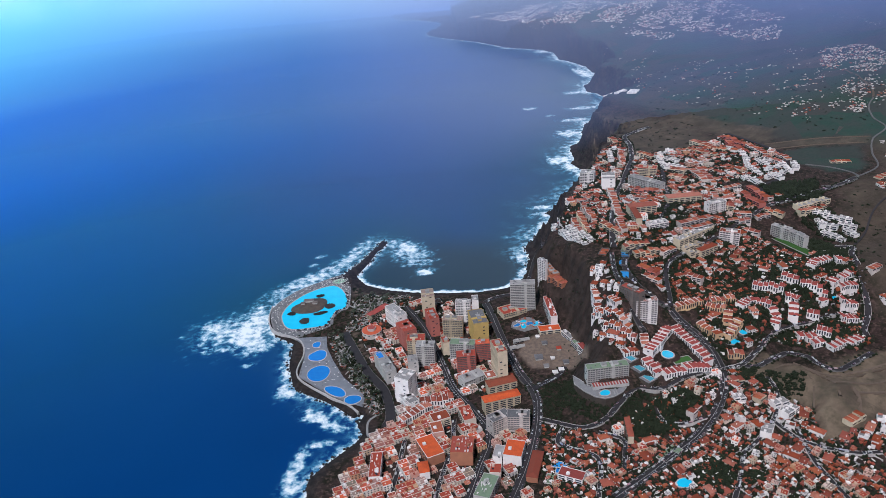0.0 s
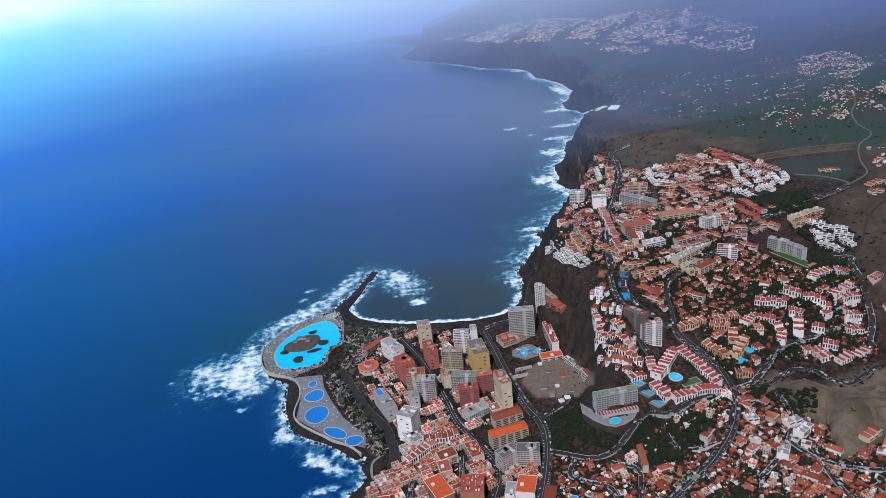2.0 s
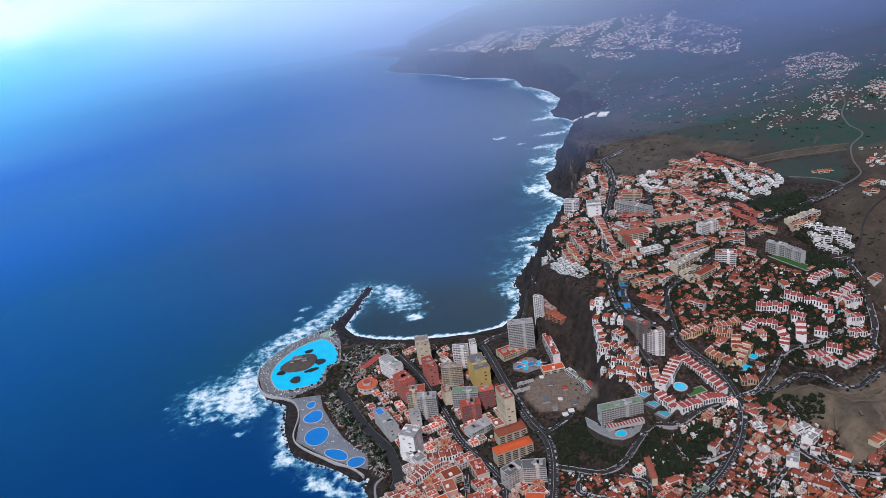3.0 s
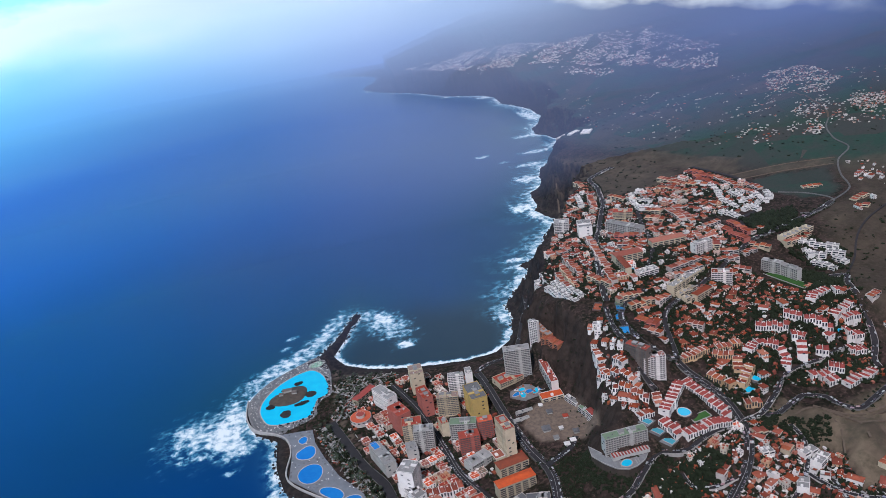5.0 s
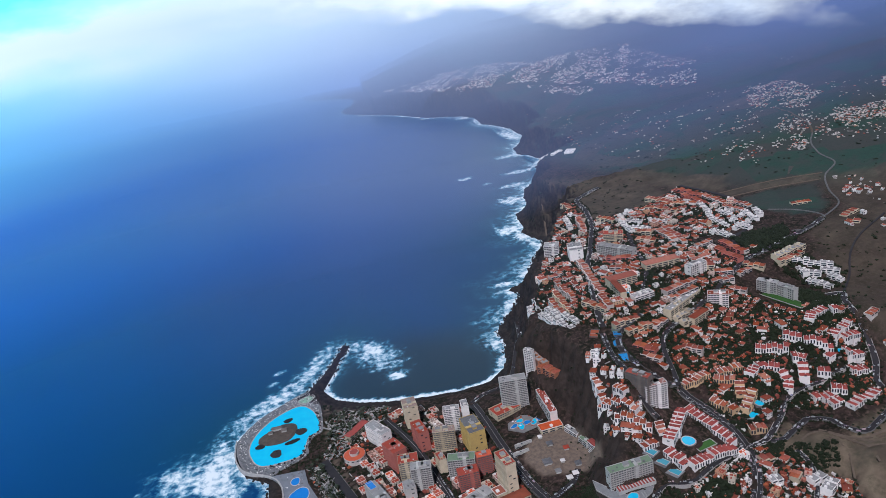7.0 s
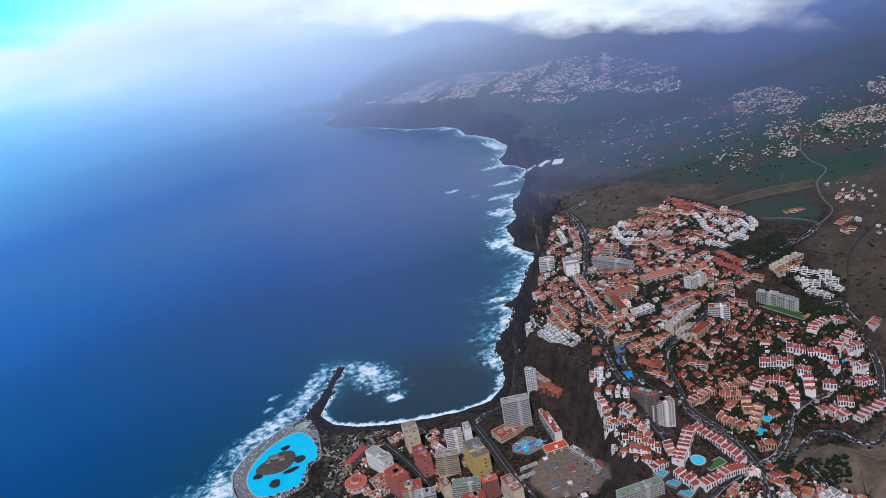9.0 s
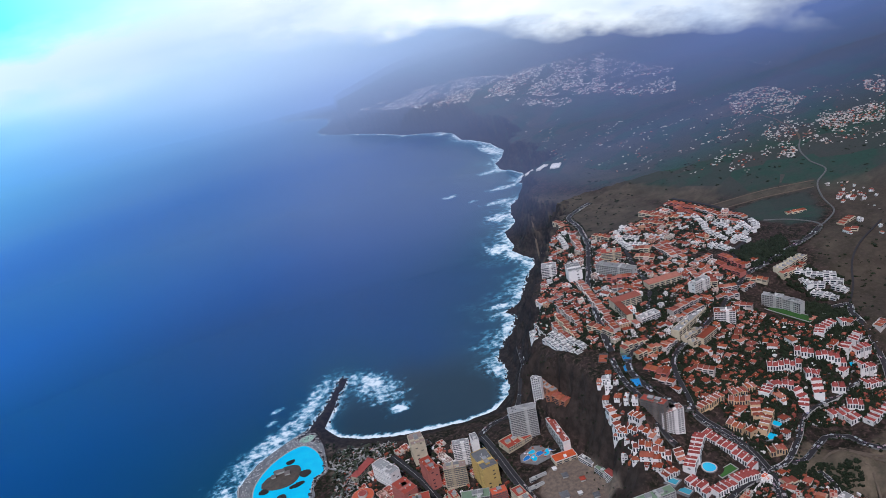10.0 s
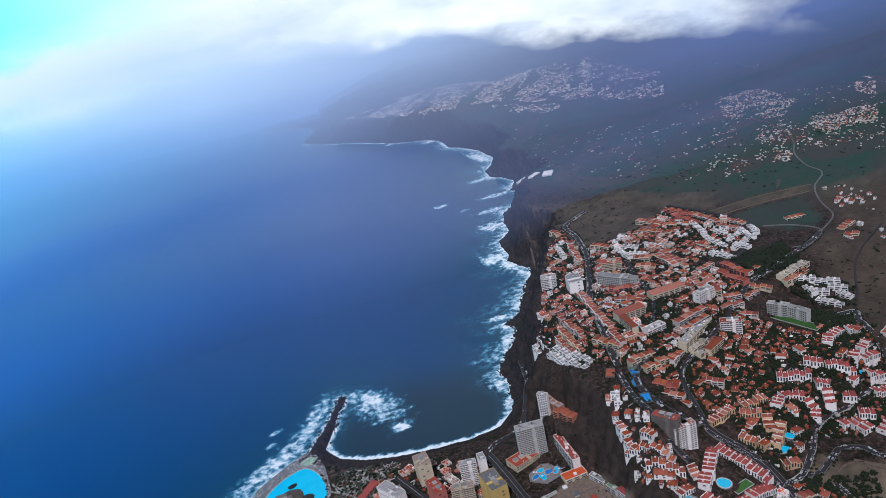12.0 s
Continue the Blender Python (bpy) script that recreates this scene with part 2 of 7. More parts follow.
def inland_slope(p):
    """The long even slope from the sea cliffs up to the mountain, far from the town."""
    edge = np.interp(p[:, 1], (1000, 1700, 1875, 2200, 2450, 2850, 3200, 3540, 3900, 4250, 4600), (330, 350, 383, 440, 520, 600, 530, 328, 100, 200, 170))
    brow = np.interp(p[:, 1], (1000, 1500, 1750, 2100, 2450, 2900, 3500, 4000), (60, 95, 112, 96, 72, 74, 84, 66))
    d = np.maximum(p[:, 0] - edge, 0)
    far = smooth(3600, 4500, p[:, 1])
    brow = brow * (1 - 0.6 * far)
    return brow + 105 * far * smooth(-120, 560, p[:, 0]) + (0.135 * d + 0.000045 * d * d) * (1 - 0.55 * far) + 0.00003 * np.maximum(p[:, 1] - 3300, 0) ** 2 * smooth(300, 900, p[:, 0]) + 7 * waves(p, 520, 21)


LEVELLED = ((302, 893, 14, 73.4), (577, 982, 8, 90.0), (420, 926, 9, 78.5), (404, 915, 10, 71.5), (468, 1128, 9, 133.5), (36, 1150, 11, 19.5), (180, 1150, 17, 70.0), (187, 1118, 17, 76.0))      # terraces cut into the slope: x, y, reach, height


def ground_height(p):
    p = np.atleast_2d(np.asarray(p, float))
    s = shore_depth(p)
    low, high = spread(p, LOW), spread(p, np.vstack([HIGH, FAR]))
    out = np.maximum(smooth(1560, 1900, p[:, 1]), smooth(760, 1000, p[:, 0]) * smooth(900, 1200, p[:, 1]))
    high = high * (1 - out) + inland_slope(p) * out
    m = high_part(p)
    top = low * (1 - m) + high * m
    wild = m * smooth(1500, 1800, p[:, 1]) + 0.4 * smooth(0.15, 0.5, m) * smooth(0.85, 0.5, m)
    top = top + wild * 2.5 * waves(p, 60, 7)
    top = top + (1.6 * waves(p, 34, 15) + 3.0 * waves(p, 95, 16)) * smooth(395, 430, p[:, 0]) * smooth(900, 860, p[:, 1]) * smooth(720, 760, p[:, 1])
    d = line_distance(p, HILLTOP)
    mound = np.where(inside(p, HILLTOP), d, 0) * 0.42
    mound = np.minimum(mound, 17 + 2.0 * waves(p, 60, 17))
    tread = np.floor(mound / 3.2) * 3.2 + 3.2 * smooth(0.62, 1.0, mound / 3.2 - np.floor(mound / 3.2))
    top = top + tread
    for x, y, reach, z in LEVELLED:
        flat = smooth(reach * 1.5, reach, np.hypot(p[:, 0] - x, p[:, 1] - y))
        top = top * (1 - flat) + z * flat
    beach = smooth(1360, 1330, p[:, 1]) * smooth(1226, 1246, p[:, 1]) * smooth(-185, -165, p[:, 0]) * smooth(160, 130, p[:, 0])
    rim = np.where(s < 5, 0.75 * s, np.where(s < 16, 3.75 + 0.3 * (s - 5), 7 + 1.9 * (s - 16)))
    rim = rim * (1 - beach) + beach * 0.09 * s
    rim = rim * (1 + 0.3 * waves(p, 38, 9) * (s > 0) * (m > 0.2))
    return np.where(s > 0, np.minimum(top, rim), np.maximum(0.5 * s, -30.0))

# ---- mesh helpers ----
def part(name, bm, material, parent=None, label=""):
    """Links a bmesh (or a finished mesh) as one object, under a parent if there is one."""
    if isinstance(bm, bmesh.types.BMesh):
        me = bpy.data.meshes.new(name)
        bm.to_mesh(me)
        bm.free()
    else:
        me = bm
    if material and not me.materials:
        me.materials.append(material)
    ob = new(name, me)
    if parent:
        ob.parent = parent
    return tagged(ob, label) if label else ob


def add_box(bm, x0, x1, y0, y1, z0, z1, bottom=False):
    v = [bm.verts.new(c) for c in ((x0, y0, z0), (x1, y0, z0), (x1, y1, z0), (x0, y1, z0), (x0, y0, z1), (x1, y0, z1), (x1, y1, z1), (x0, y1, z1))]
    quads = [(4, 5, 6, 7), (0, 1, 5, 4), (1, 2, 6, 5), (2, 3, 7, 6), (3, 0, 4, 7)] + ([(3, 2, 1, 0)] if bottom else [])
    for q in quads:
        bm.faces.new([v[i] for i in q])
    return v


def box(x0, x1, y0, y1, z0, z1):
    bm = bmesh.new()
    add_box(bm, x0, x1, y0, y1, z0, z1, True)
    return bm


def grid_mesh(name, xs, ys, height):
    """One sheet over a grid of uneven steps."""
    p = np.array(np.meshgrid(xs, ys)).reshape(2, -1).T
    z = height(p)
    nx, ny = len(xs), len(ys)
    i = (np.arange(ny - 1)[:, None] * nx + np.arange(nx - 1)).ravel()
    faces = np.stack([i, i + 1, i + nx + 1, i + nx], 1)
    me = bpy.data.meshes.new(name)
    me.from_pydata(np.c_[p, z].tolist(), [], faces.tolist())
    me.polygons.foreach_set("use_smooth", np.ones(len(faces), bool))
    return me, p, z


def give(me, name, values):
    me.attributes.new(name, "FLOAT", "POINT").data.foreach_set("value", np.asarray(values, np.float32))


def steps(*legs):
    """Grid lines: legs of (start, end, step)."""
    return np.unique(np.concatenate([np.arange(a, b, s) for a, b, s in legs] + [[legs[-1][1]]]))


# ---- ground: one sheet to the horizon ----
GX = steps((-4600, -600, 200), (-600, -420, 20), (-420, 720, 4.5), (720, 1400, 17), (1400, 4600, 100))
GY = steps((-4600, 400, 250), (400, 620, 20), (620, 1760, 4.5), (1760, 2700, 11), (2700, 4000, 22), (4000, 4600, 60))
ground_me, gp_xy, gp_z = grid_mesh("ground", GX, GY, ground_height)
in_shore = shore_depth(gp_xy)
rise = high_part(gp_xy)
slope_y, slope_x = np.gradient(gp_z.reshape(len(GY), len(GX)), GY, GX)
steep = np.hypot(slope_x, slope_y).ravel()


def zone(ring, soft=14.0, rag=8.0):
    ring = np.array(ring, float)
    d = line_distance(gp_xy, np.vstack([ring, ring[:1]]))
    return smooth(-soft, soft, np.where(inside(gp_xy, ring), d, -d) + rag * waves(gp_xy, 40, 31))


FIELDS = zone([(560, 1830), (600, 1760), (720, 1500), (920, 1380), (1100, 1300), (2600, 1500), (3000, 4500), (500, 4500), (640, 2950), (570, 2600), (470, 2330)], 40)
SCRUB = zone([(345, 1940), (430, 1960), (600, 1690), (600, 1560), (560, 1500), (420, 1540), (350, 1480), (250, 1480)], 25)
BAREHILL = zone([(392, 872), (440, 892), (489, 851), (540, 872), (700, 900), (720, 780), (560, 770), (447, 728), (465, 790), (430, 826)], 10)
DRYPLOTS = np.maximum(zone([(640, 1090), (720, 1270), (900, 1330), (1000, 1000), (660, 900), (636, 1000)], 20), zone([(852, 1443), (984, 1392), (900, 1250), (840, 1230), (822, 1318)], 12))
MEADOW = zone([(700, 1462), (753, 1456), (840, 1426), (826, 1395), (800, 1330), (765, 1312), (732, 1334), (697, 1401)], 5, 3.0)
STUBBLE = np.maximum(zone([(657, 1516), (756, 1492), (867, 1451), (854, 1430), (753, 1463), (652, 1482)], 5, 3.0), zone([(591, 1790), (640, 1700), (720, 1560), (690, 1500), (600, 1640), (540, 1760)], 10, 8.0))
PLAZA = zone([(104, 988), (112, 1012), (135, 1030), (174, 1034), (188, 1020), (192, 990), (200, 945), (198, 926), (162, 934), (118, 948)], 3, 1.0)
GARDEN_GROUND = zone([(-178, 1130), (-172, 1300), (-150, 1270), (-60, 1245), (-70, 1200), (-120, 1205), (-150, 1140), (-112, 960), (-104, 890), (-128, 905), (-150, 1000)], 5, 4.0) * smooth(-0.1, 0.35, waves(gp_xy, 22, 37))
give(ground_me, "rock", np.maximum(smooth(0.5, 1.0, steep) * smooth(0.0, 0.4, rise) * smooth(1290, 1350, gp_xy[:, 1]), np.where((gp_xy[:, 1] > 1238) & (gp_xy[:, 1] < 1345) & (gp_xy[:, 0] > -180), smooth(58, 40, in_shore), smooth(26, 6, in_shore))))
give(ground_me, "gully", smooth(0.02, 0.2, rise) * smooth(0.995, 0.9, rise) * smooth(1.0, 0.0, BAREHILL))
give(ground_me, "fields", np.maximum(FIELDS, MEADOW))
give(ground_me, "dry", np.clip(np.maximum.reduce([SCRUB * 0.8, DRYPLOTS * 0.6, STUBBLE * 0.75]) - MEADOW, 0, 1))
give(ground_me, "hill", BAREHILL)
give(ground_me, "paved", np.maximum(PLAZA, 0.6 * GARDEN_GROUND))
m, n, l, b = node_mat("ground_cover")


def attr(n, name):
    t = n.new("ShaderNodeAttribute")
    t.attribute_name = name
    return t.outputs["Fac"]


big, fine = noise_node(n, l, 55, 5), noise_node(n, l, 5, 4)
town = blend(n, l, remap(n, l, noise_node(n, l, 16, 3), 0.42, 0.58), (0.040, 0.027, 0.024), (0.015, 0.015, 0.010))
town = blend(n, l, remap(n, l, fine, 0.5, 0.7), town, (0.10, 0.065, 0.053))
plots = n.new("ShaderNodeTexVoronoi")
plots.inputs["Scale"].default_value = 1 / 78
plots.inputs["Randomness"].default_value = 0.8
l.new(n.new("ShaderNodeNewGeometry").outputs["Position"], plots.inputs["Vector"])
pick = n.new("ShaderNodeSeparateColor")
l.new(plots.outputs["Color"], pick.inputs[0])
field = ramp(n, l, pick.outputs[0], [(0.0, (0.026, 0.050, 0.040)), (0.3, (0.030, 0.062, 0.046)), (0.5, (0.040, 0.050, 0.044)), (0.7, (0.056, 0.052, 0.048)), (0.85, (0.028, 0.042, 0.036)), (1.0, (0.085, 0.068, 0.062))])
field = blend(n, l, remap(n, l, big, 0.45, 0.7), field, (0.050, 0.052, 0.048))
field = blend(n, l, remap(n, l, fine, 0.4, 0.75, 0, 0.6), field, (0.028, 0.044, 0.034))
dry = blend(n, l, remap(n, l, big, 0.35, 0.65), (0.125, 0.096, 0.072), (0.064, 0.051, 0.042))
dry = blend(n, l, remap(n, l, fine, 0.5, 0.75, 0, 0.7), dry, (0.045, 0.048, 0.03))
dry = blend(n, l, remap(n, l, noise_node(n, l, 22, 5, 0.65), 0.42, 0.72, 0, 0.9), dry, (0.055, 0.045, 0.032))
gully = blend(n, l, remap(n, l, noise_node(n, l, 12, 5), 0.4, 0.65), (0.030, 0.022, 0.019), (0.055, 0.039, 0.033))
rock = blend(n, l, remap(n, l, noise_node(n, l, 9, 5), 0.4, 0.65), (0.020, 0.017, 0.017), (0.043, 0.034, 0.031))
paved = blend(n, l, remap(n, l, fine, 0.35, 0.7), (0.21, 0.155, 0.12), (0.125, 0.095, 0.078))
col = blend(n, l, attr(n, "fields"), town, field)
col = blend(n, l, attr(n, "dry"), col, dry)
earth = blend(n, l, remap(n, l, big, 0.4, 0.65), (0.185, 0.140, 0.098), (0.085, 0.066, 0.050))
earth = blend(n, l, remap(n, l, noise_node(n, l, 14, 5, 0.65), 0.45, 0.72, 0, 0.8), earth, (0.062, 0.056, 0.038))
col = blend(n, l, attr(n, "hill"), col, earth)
col = blend(n, l, attr(n, "gully"), col, gully)
col = blend(n, l, attr(n, "rock"), col, rock)
col = blend(n, l, attr(n, "paved"), col, paved)
l.new(col, b.inputs["Base Color"])
b.inputs["Roughness"].default_value = 0.95
b.inputs["Specular IOR Level"].default_value = 0.08
bumped(n, l, b, noise_node(n, l, 9, 6), 0.5, 3.0)
ground = tagged(part("ground", ground_me, m), "volcanic coastal ground with town, dry scrub and green fields", "ground", kind="structure")

# ---- sea with surf ----
SX = steps((-4600, -900, 150), (-900, -480, 15), (-480, 680, 5), (680, 760, 20))
SY = steps((-4600, 500, 250), (500, 640, 20), (640, 1760, 5), (1760, 2600, 8), (2600, 4000, 14), (4000, 4620, 60))
sea_me, sp, _ = grid_mesh("sea", SX, SY, lambda p: np.zeros(len(p)))
off = -shore_depth(sp)
calm = smooth(-175, -150, sp[:, 0]) * smooth(150, 110, sp[:, 0]) * smooth(1420, 1340, sp[:, 1]) * smooth(1200, 1260, sp[:, 1])
reach = (8 + 21 * np.clip(waves(sp, 150, 41) + 0.5, 0.12, 1.2) * smooth(1330, 1400, sp[:, 1]) * smooth(60, 150, sp[:, 0]))
foam = np.exp(-np.maximum(off, 0) / reach) * 0.95 * (1 - calm) + calm * 1.25 * smooth(9, 3, off + 4 * waves(sp, 60, 43))
foam = np.maximum(foam, 0.9 * np.exp(-np.maximum(off, 0) / 26) * smooth(2700, 2800, sp[:, 1]) * smooth(3250, 3150, sp[:, 1]))


def surge(x, y, rx, ry, turn, strength):
    """A patch of broken water."""
    global foam
    c, s = math.cos(radians(turn)), math.sin(radians(turn))
    u, v = (sp[:, 0] - x) * c + (sp[:, 1] - y) * s, (sp[:, 1] - y) * c - (sp[:, 0] - x) * s
    d = np.hypot(u / rx, v / ry) * (1 + 0.35 * waves(sp, 40, int(abs(x + y)) % 97))
    foam = np.maximum(foam, strength * smooth(1.25, 0.35, d))


for patch in ((-352, 1160, 42, 52, 20, 1.0), (-372, 1170, 80, 70, 20, 0.55), (-404, 1180, 50, 20, 160, 0.85), (-340, 1200, 26, 66, 6, 0.85),
              (-270, 1346, 22, 84, -54, 0.72), (-196, 1424, 18, 84, -28, 0.7), (-264, 1034, 10, 66, 4, 0.75), (-330, 1122, 34, 34, 0, 0.8),
              (-236, 1366, 30, 95, -38, 0.5), (-170, 1474, 24, 70, -28, 0.5), (-306, 1292, 34, 46, -40, 0.5), (-66, 1432, 40, 70, 24, 0.62),
              (-74, 1462, 26, 34, 24, 0.95), (-36, 1345, 22, 14, 15, 1.0), (-100, 1488, 26, 26, 0, 0.5), (-258, 976, 18, 24, 10, 0.8),
              (-200, 908, 34, 14, -35, 0.9), (-172, 884, 24, 12, -30, 0.7), (-218, 800, 11, 48, -14, 0.9), (-190, 848, 24, 8, 8, 0.8), (-218, 764, 17, 18, 0, 0.75),
              (-252, 1449, 13, 6, 10, 0.8), (-266, 1412, 12, 6, 30, 0.7), (-330, 1060, 10, 8, 0, 0.7),
              (330, 1935, 42, 34, 20, 1.0), (352, 1870, 26, 40, 20, 1.0), (362, 1800, 16, 40, 12, 0.9), (292, 1665, 15, 40, -30, 0.85), (240, 1622, 40, 14, 0, 0.85),
              (226, 1528, 16, 44, -25, 0.85), (200, 1462, 14, 30, -30, 0.8), (158, 1376, 14, 34, 0, 0.8), (150, 1300, 13, 40, -20, 0.8),
              (398, 2158, 48, 40, 0, 0.85), (440, 2100, 26, 20, 0, 0.8), (440, 2290, 56, 20, 0, 0.85), (490, 2415, 60, 18, 0, 0.85), (500, 2612, 50, 20, 0, 0.85),
              (319, 2451, 26, 14, 0, 0.9), (370, 2354, 14, 8, 0, 0.8), (582, 2880, 30, 110, 10, 1.0), (590, 2730, 24, 60, 10, 0.9), (538, 3165, 20, 40, 0, 0.9),
              (500, 3325, 46, 26, 0, 1.0), (345, 3458, 34, 12, 0, 0.9), (272, 3592, 28, 12, 0, 0.85), (15, 3885, 20, 10, 0, 0.7), (-223, 4640, 60, 14, 0, 0.9), (-120, 4450, 50, 10, 0, 0.8)):
    surge(*patch)
foam *= 1 - 0.85 * smooth(3380, 3440, sp[:, 1]) * (foam < 0.68)        # the lee side of the headland is calm
give(sea_me, "foam", foam)
give(sea_me, "bay", smooth(-190, -120, sp[:, 0]) * smooth(190, 130, sp[:, 0]) * smooth(1560, 1400, sp[:, 1] + 0.35 * np.abs(sp[:, 0])) * smooth(1200, 1250, sp[:, 1]))
give(sea_me, "shoal", np.exp(-np.maximum(off, 0) / 170) * smooth(1000, 1300, sp[:, 1]))
m, n, l, b = node_mat("sea_water")
pos = n.new("ShaderNodeNewGeometry").outputs["Position"]
swell = n.new("ShaderNodeMapping")
swell.inputs["Scale"].default_value = (1.0, 0.45, 1.0)
swell.inputs["Rotation"].default_value = (0, 0, radians(25))
l.new(pos, swell.inputs["Vector"])
streak = noise_node(n, l, 5, 5, 0.65, swell.outputs[0])
lace = noise_node(n, l, 14, 6, 0.66)
deep = blend(n, l, remap(n, l, noise_node(n, l, 420, 3), 0.35, 0.65), (0.0011, 0.036, 0.150), (0.0017, 0.042, 0.168))
water = blend(n, l, attr(n, "shoal"), deep, (0.006, 0.054, 0.090))
water = blend(n, l, attr(n, "bay"), water, (0.010, 0.034, 0.058))
edge = n.new("ShaderNodeMath")
edge.operation = "ADD"
froth = attr(n, "foam")
torn = n.new("ShaderNodeMath")
torn.operation = "MULTIPLY"
l.new(remap(n, l, lace, 0.32, 0.68, -0.72, 0.55), torn.inputs[0])
l.new(remap(n, l, froth, 0.02, 0.22), torn.inputs[1])
l.new(froth, edge.inputs[0])
l.new(torn.outputs[0], edge.inputs[1])
milk = remap(n, l, edge.outputs[0], 0.32, 0.96)
water = blend(n, l, remap(n, l, edge.outputs[0], 0.0, 0.45, 0, 0.8), water, (0.10, 0.34, 0.50))
caps = remap(n, l, noise_node(n, l, 30, 4, 0.66, swell.outputs[0]), 0.835, 0.85)
white = n.new("ShaderNodeMath")
white.operation = "MAXIMUM"
l.new(milk, white.inputs[0])
l.new(caps, white.inputs[1])
l.new(blend(n, l, white.outputs[0], water, (0.80, 0.84, 0.86)), b.inputs["Base Color"])
l.new(remap(n, l, white.outputs[0], 0, 1, 0.30, 0.9), b.inputs["Roughness"])
b.inputs["IOR"].default_value = 1.33
b.inputs["Specular IOR Level"].default_value = 0.3
bumped(n, l, b, streak, 0.05, 0.6)
sea = tagged(part("water", sea_me, m), "deep blue ocean with white surf along the shore", "sea", kind="structure")

# ---- the distance: cloud bank, bright sky and haze as glowing sheets ----
def wall_of_air(name, radius, z0, z1, a0, a1, n_a, n_z):
    """A curved upright sheet round the bay; angles in degrees from +y towards +x."""
    me = bpy.data.meshes.new(name)
    verts, faces = [], []
    for j in range(n_z + 1):
        for i in range(n_a + 1):
            a = radians(a0 + (a1 - a0) * i / n_a)
            verts.append((-50 + radius * math.sin(a), 100 + radius * math.cos(a), z0 + (z1 - z0) * j / n_z))
    for j in range(n_z):
        for i in range(n_a):
            k = j * (n_a + 1) + i
            faces.append((k, k + 1, k + n_a + 2, k + n_a + 1))
    me.from_pydata(verts, [], faces)
    return me


def turn_node(n, l):
    """The compass turn of a place from the bay, -1 at left to 1 at right of +y."""
    s = n.new("ShaderNodeSeparateXYZ")
    l.new(n.new("ShaderNodeNewGeometry").outputs["Position"], s.inputs[0])
    a = n.new("ShaderNodeMath")
    a.operation = "ARCTAN2"
    l.new(s.outputs[0], a.inputs[0])
    l.new(s.outputs[1], a.inputs[1])
    return a.outputs[0], s.outputs[2]


def seaward_glare(n, l, turn, up):
    """Glare painted into the tints: they turn bright lower down, far to seaward."""
    t = n.new("ShaderNodeMath")
    t.operation = "ADD"
    l.new(remap(n, l, turn, -0.16, -0.63, 0, 70), t.inputs[0])
    l.new(up, t.inputs[1])
    return t.outputs[0]


m, n, l, b = node_mat("cloudy_distance")
turn, up = turn_node(n, l)
squash = n.new("ShaderNodeMapping")
squash.inputs["Scale"].default_value = (1, 1, 2.4)
l.new(n.new("ShaderNodeNewGeometry").outputs["Position"], squash.inputs["Vector"])
puff = noise_node(n, l, 700, 6, 0.55, squash.outputs[0])
lift = n.new("ShaderNodeMath")
lift.operation = "MULTIPLY_ADD"
l.new(puff, lift.inputs[0])
lift.inputs[1].default_value = 520
l.new(up, lift.inputs[2])
tall = remap(n, l, seaward_glare(n, l, turn, lift.outputs[0]), 130, 1330)
left = ramp(n, l, tall, [(0.0, (0.03, 0.22, 0.85)), (0.12, (0.08, 0.32, 0.92)), (0.29, (0.22, 0.60, 1.0)), (0.38, (0.50, 0.86, 1.0)), (0.47, (0.80, 0.96, 0.90)), (0.57, (0.82, 0.96, 0.84)), (0.65, (0.42, 1.0, 0.97)), (0.75, (0.22, 1.0, 1.0))])
right = ramp(n, l, tall, [(0.0, (0.10, 0.22, 0.60)), (0.12, (0.13, 0.29, 0.76)), (0.29, (0.32, 0.52, 0.92)), (0.41, (0.76, 0.92, 0.97)), (0.50, (0.94, 1.0, 0.90)), (1.0, (0.92, 1.0, 0.92))])
mixed = blend(n, l, remap(n, l, turn, -0.30, -0.04), left, right)
glow = n.new("ShaderNodeEmission")
l.new(mixed, glow.inputs["Color"])
glow.inputs["Strength"].default_value = 1.52
l.new(glow.outputs[0], n["Material Output"].inputs["Surface"])
backdrop = tagged(part("backdrop", wall_of_air("backdrop", 4700, -20, 1900, -100, 100, 96, 8), m), "bright sky and cloud bank far over the sea", "sky", kind="structure")


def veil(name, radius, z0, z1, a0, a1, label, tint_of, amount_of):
    """Haze and cloud drawn as a glowing sheet: tint and cover by turn and height."""
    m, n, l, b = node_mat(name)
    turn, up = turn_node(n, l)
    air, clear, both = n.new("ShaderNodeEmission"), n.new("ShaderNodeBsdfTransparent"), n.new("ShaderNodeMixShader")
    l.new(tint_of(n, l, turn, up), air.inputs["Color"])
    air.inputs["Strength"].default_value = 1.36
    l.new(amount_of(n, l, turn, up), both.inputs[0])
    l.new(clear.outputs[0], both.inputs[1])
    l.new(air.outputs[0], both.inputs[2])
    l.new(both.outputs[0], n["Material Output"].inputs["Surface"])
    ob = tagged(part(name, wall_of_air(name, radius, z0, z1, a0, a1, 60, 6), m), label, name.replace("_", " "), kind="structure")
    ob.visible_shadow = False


def times(n, l, *values):
    out = values[0]
    for v in values[1:]:
        t = n.new("ShaderNodeMath")
        t.operation = "MULTIPLY"
        l.new(out, t.inputs[0])
        if isinstance(v, float):
            t.inputs[1].default_value = v
        else:
            l.new(v, t.inputs[1])
        out = t.outputs[0]
    return out


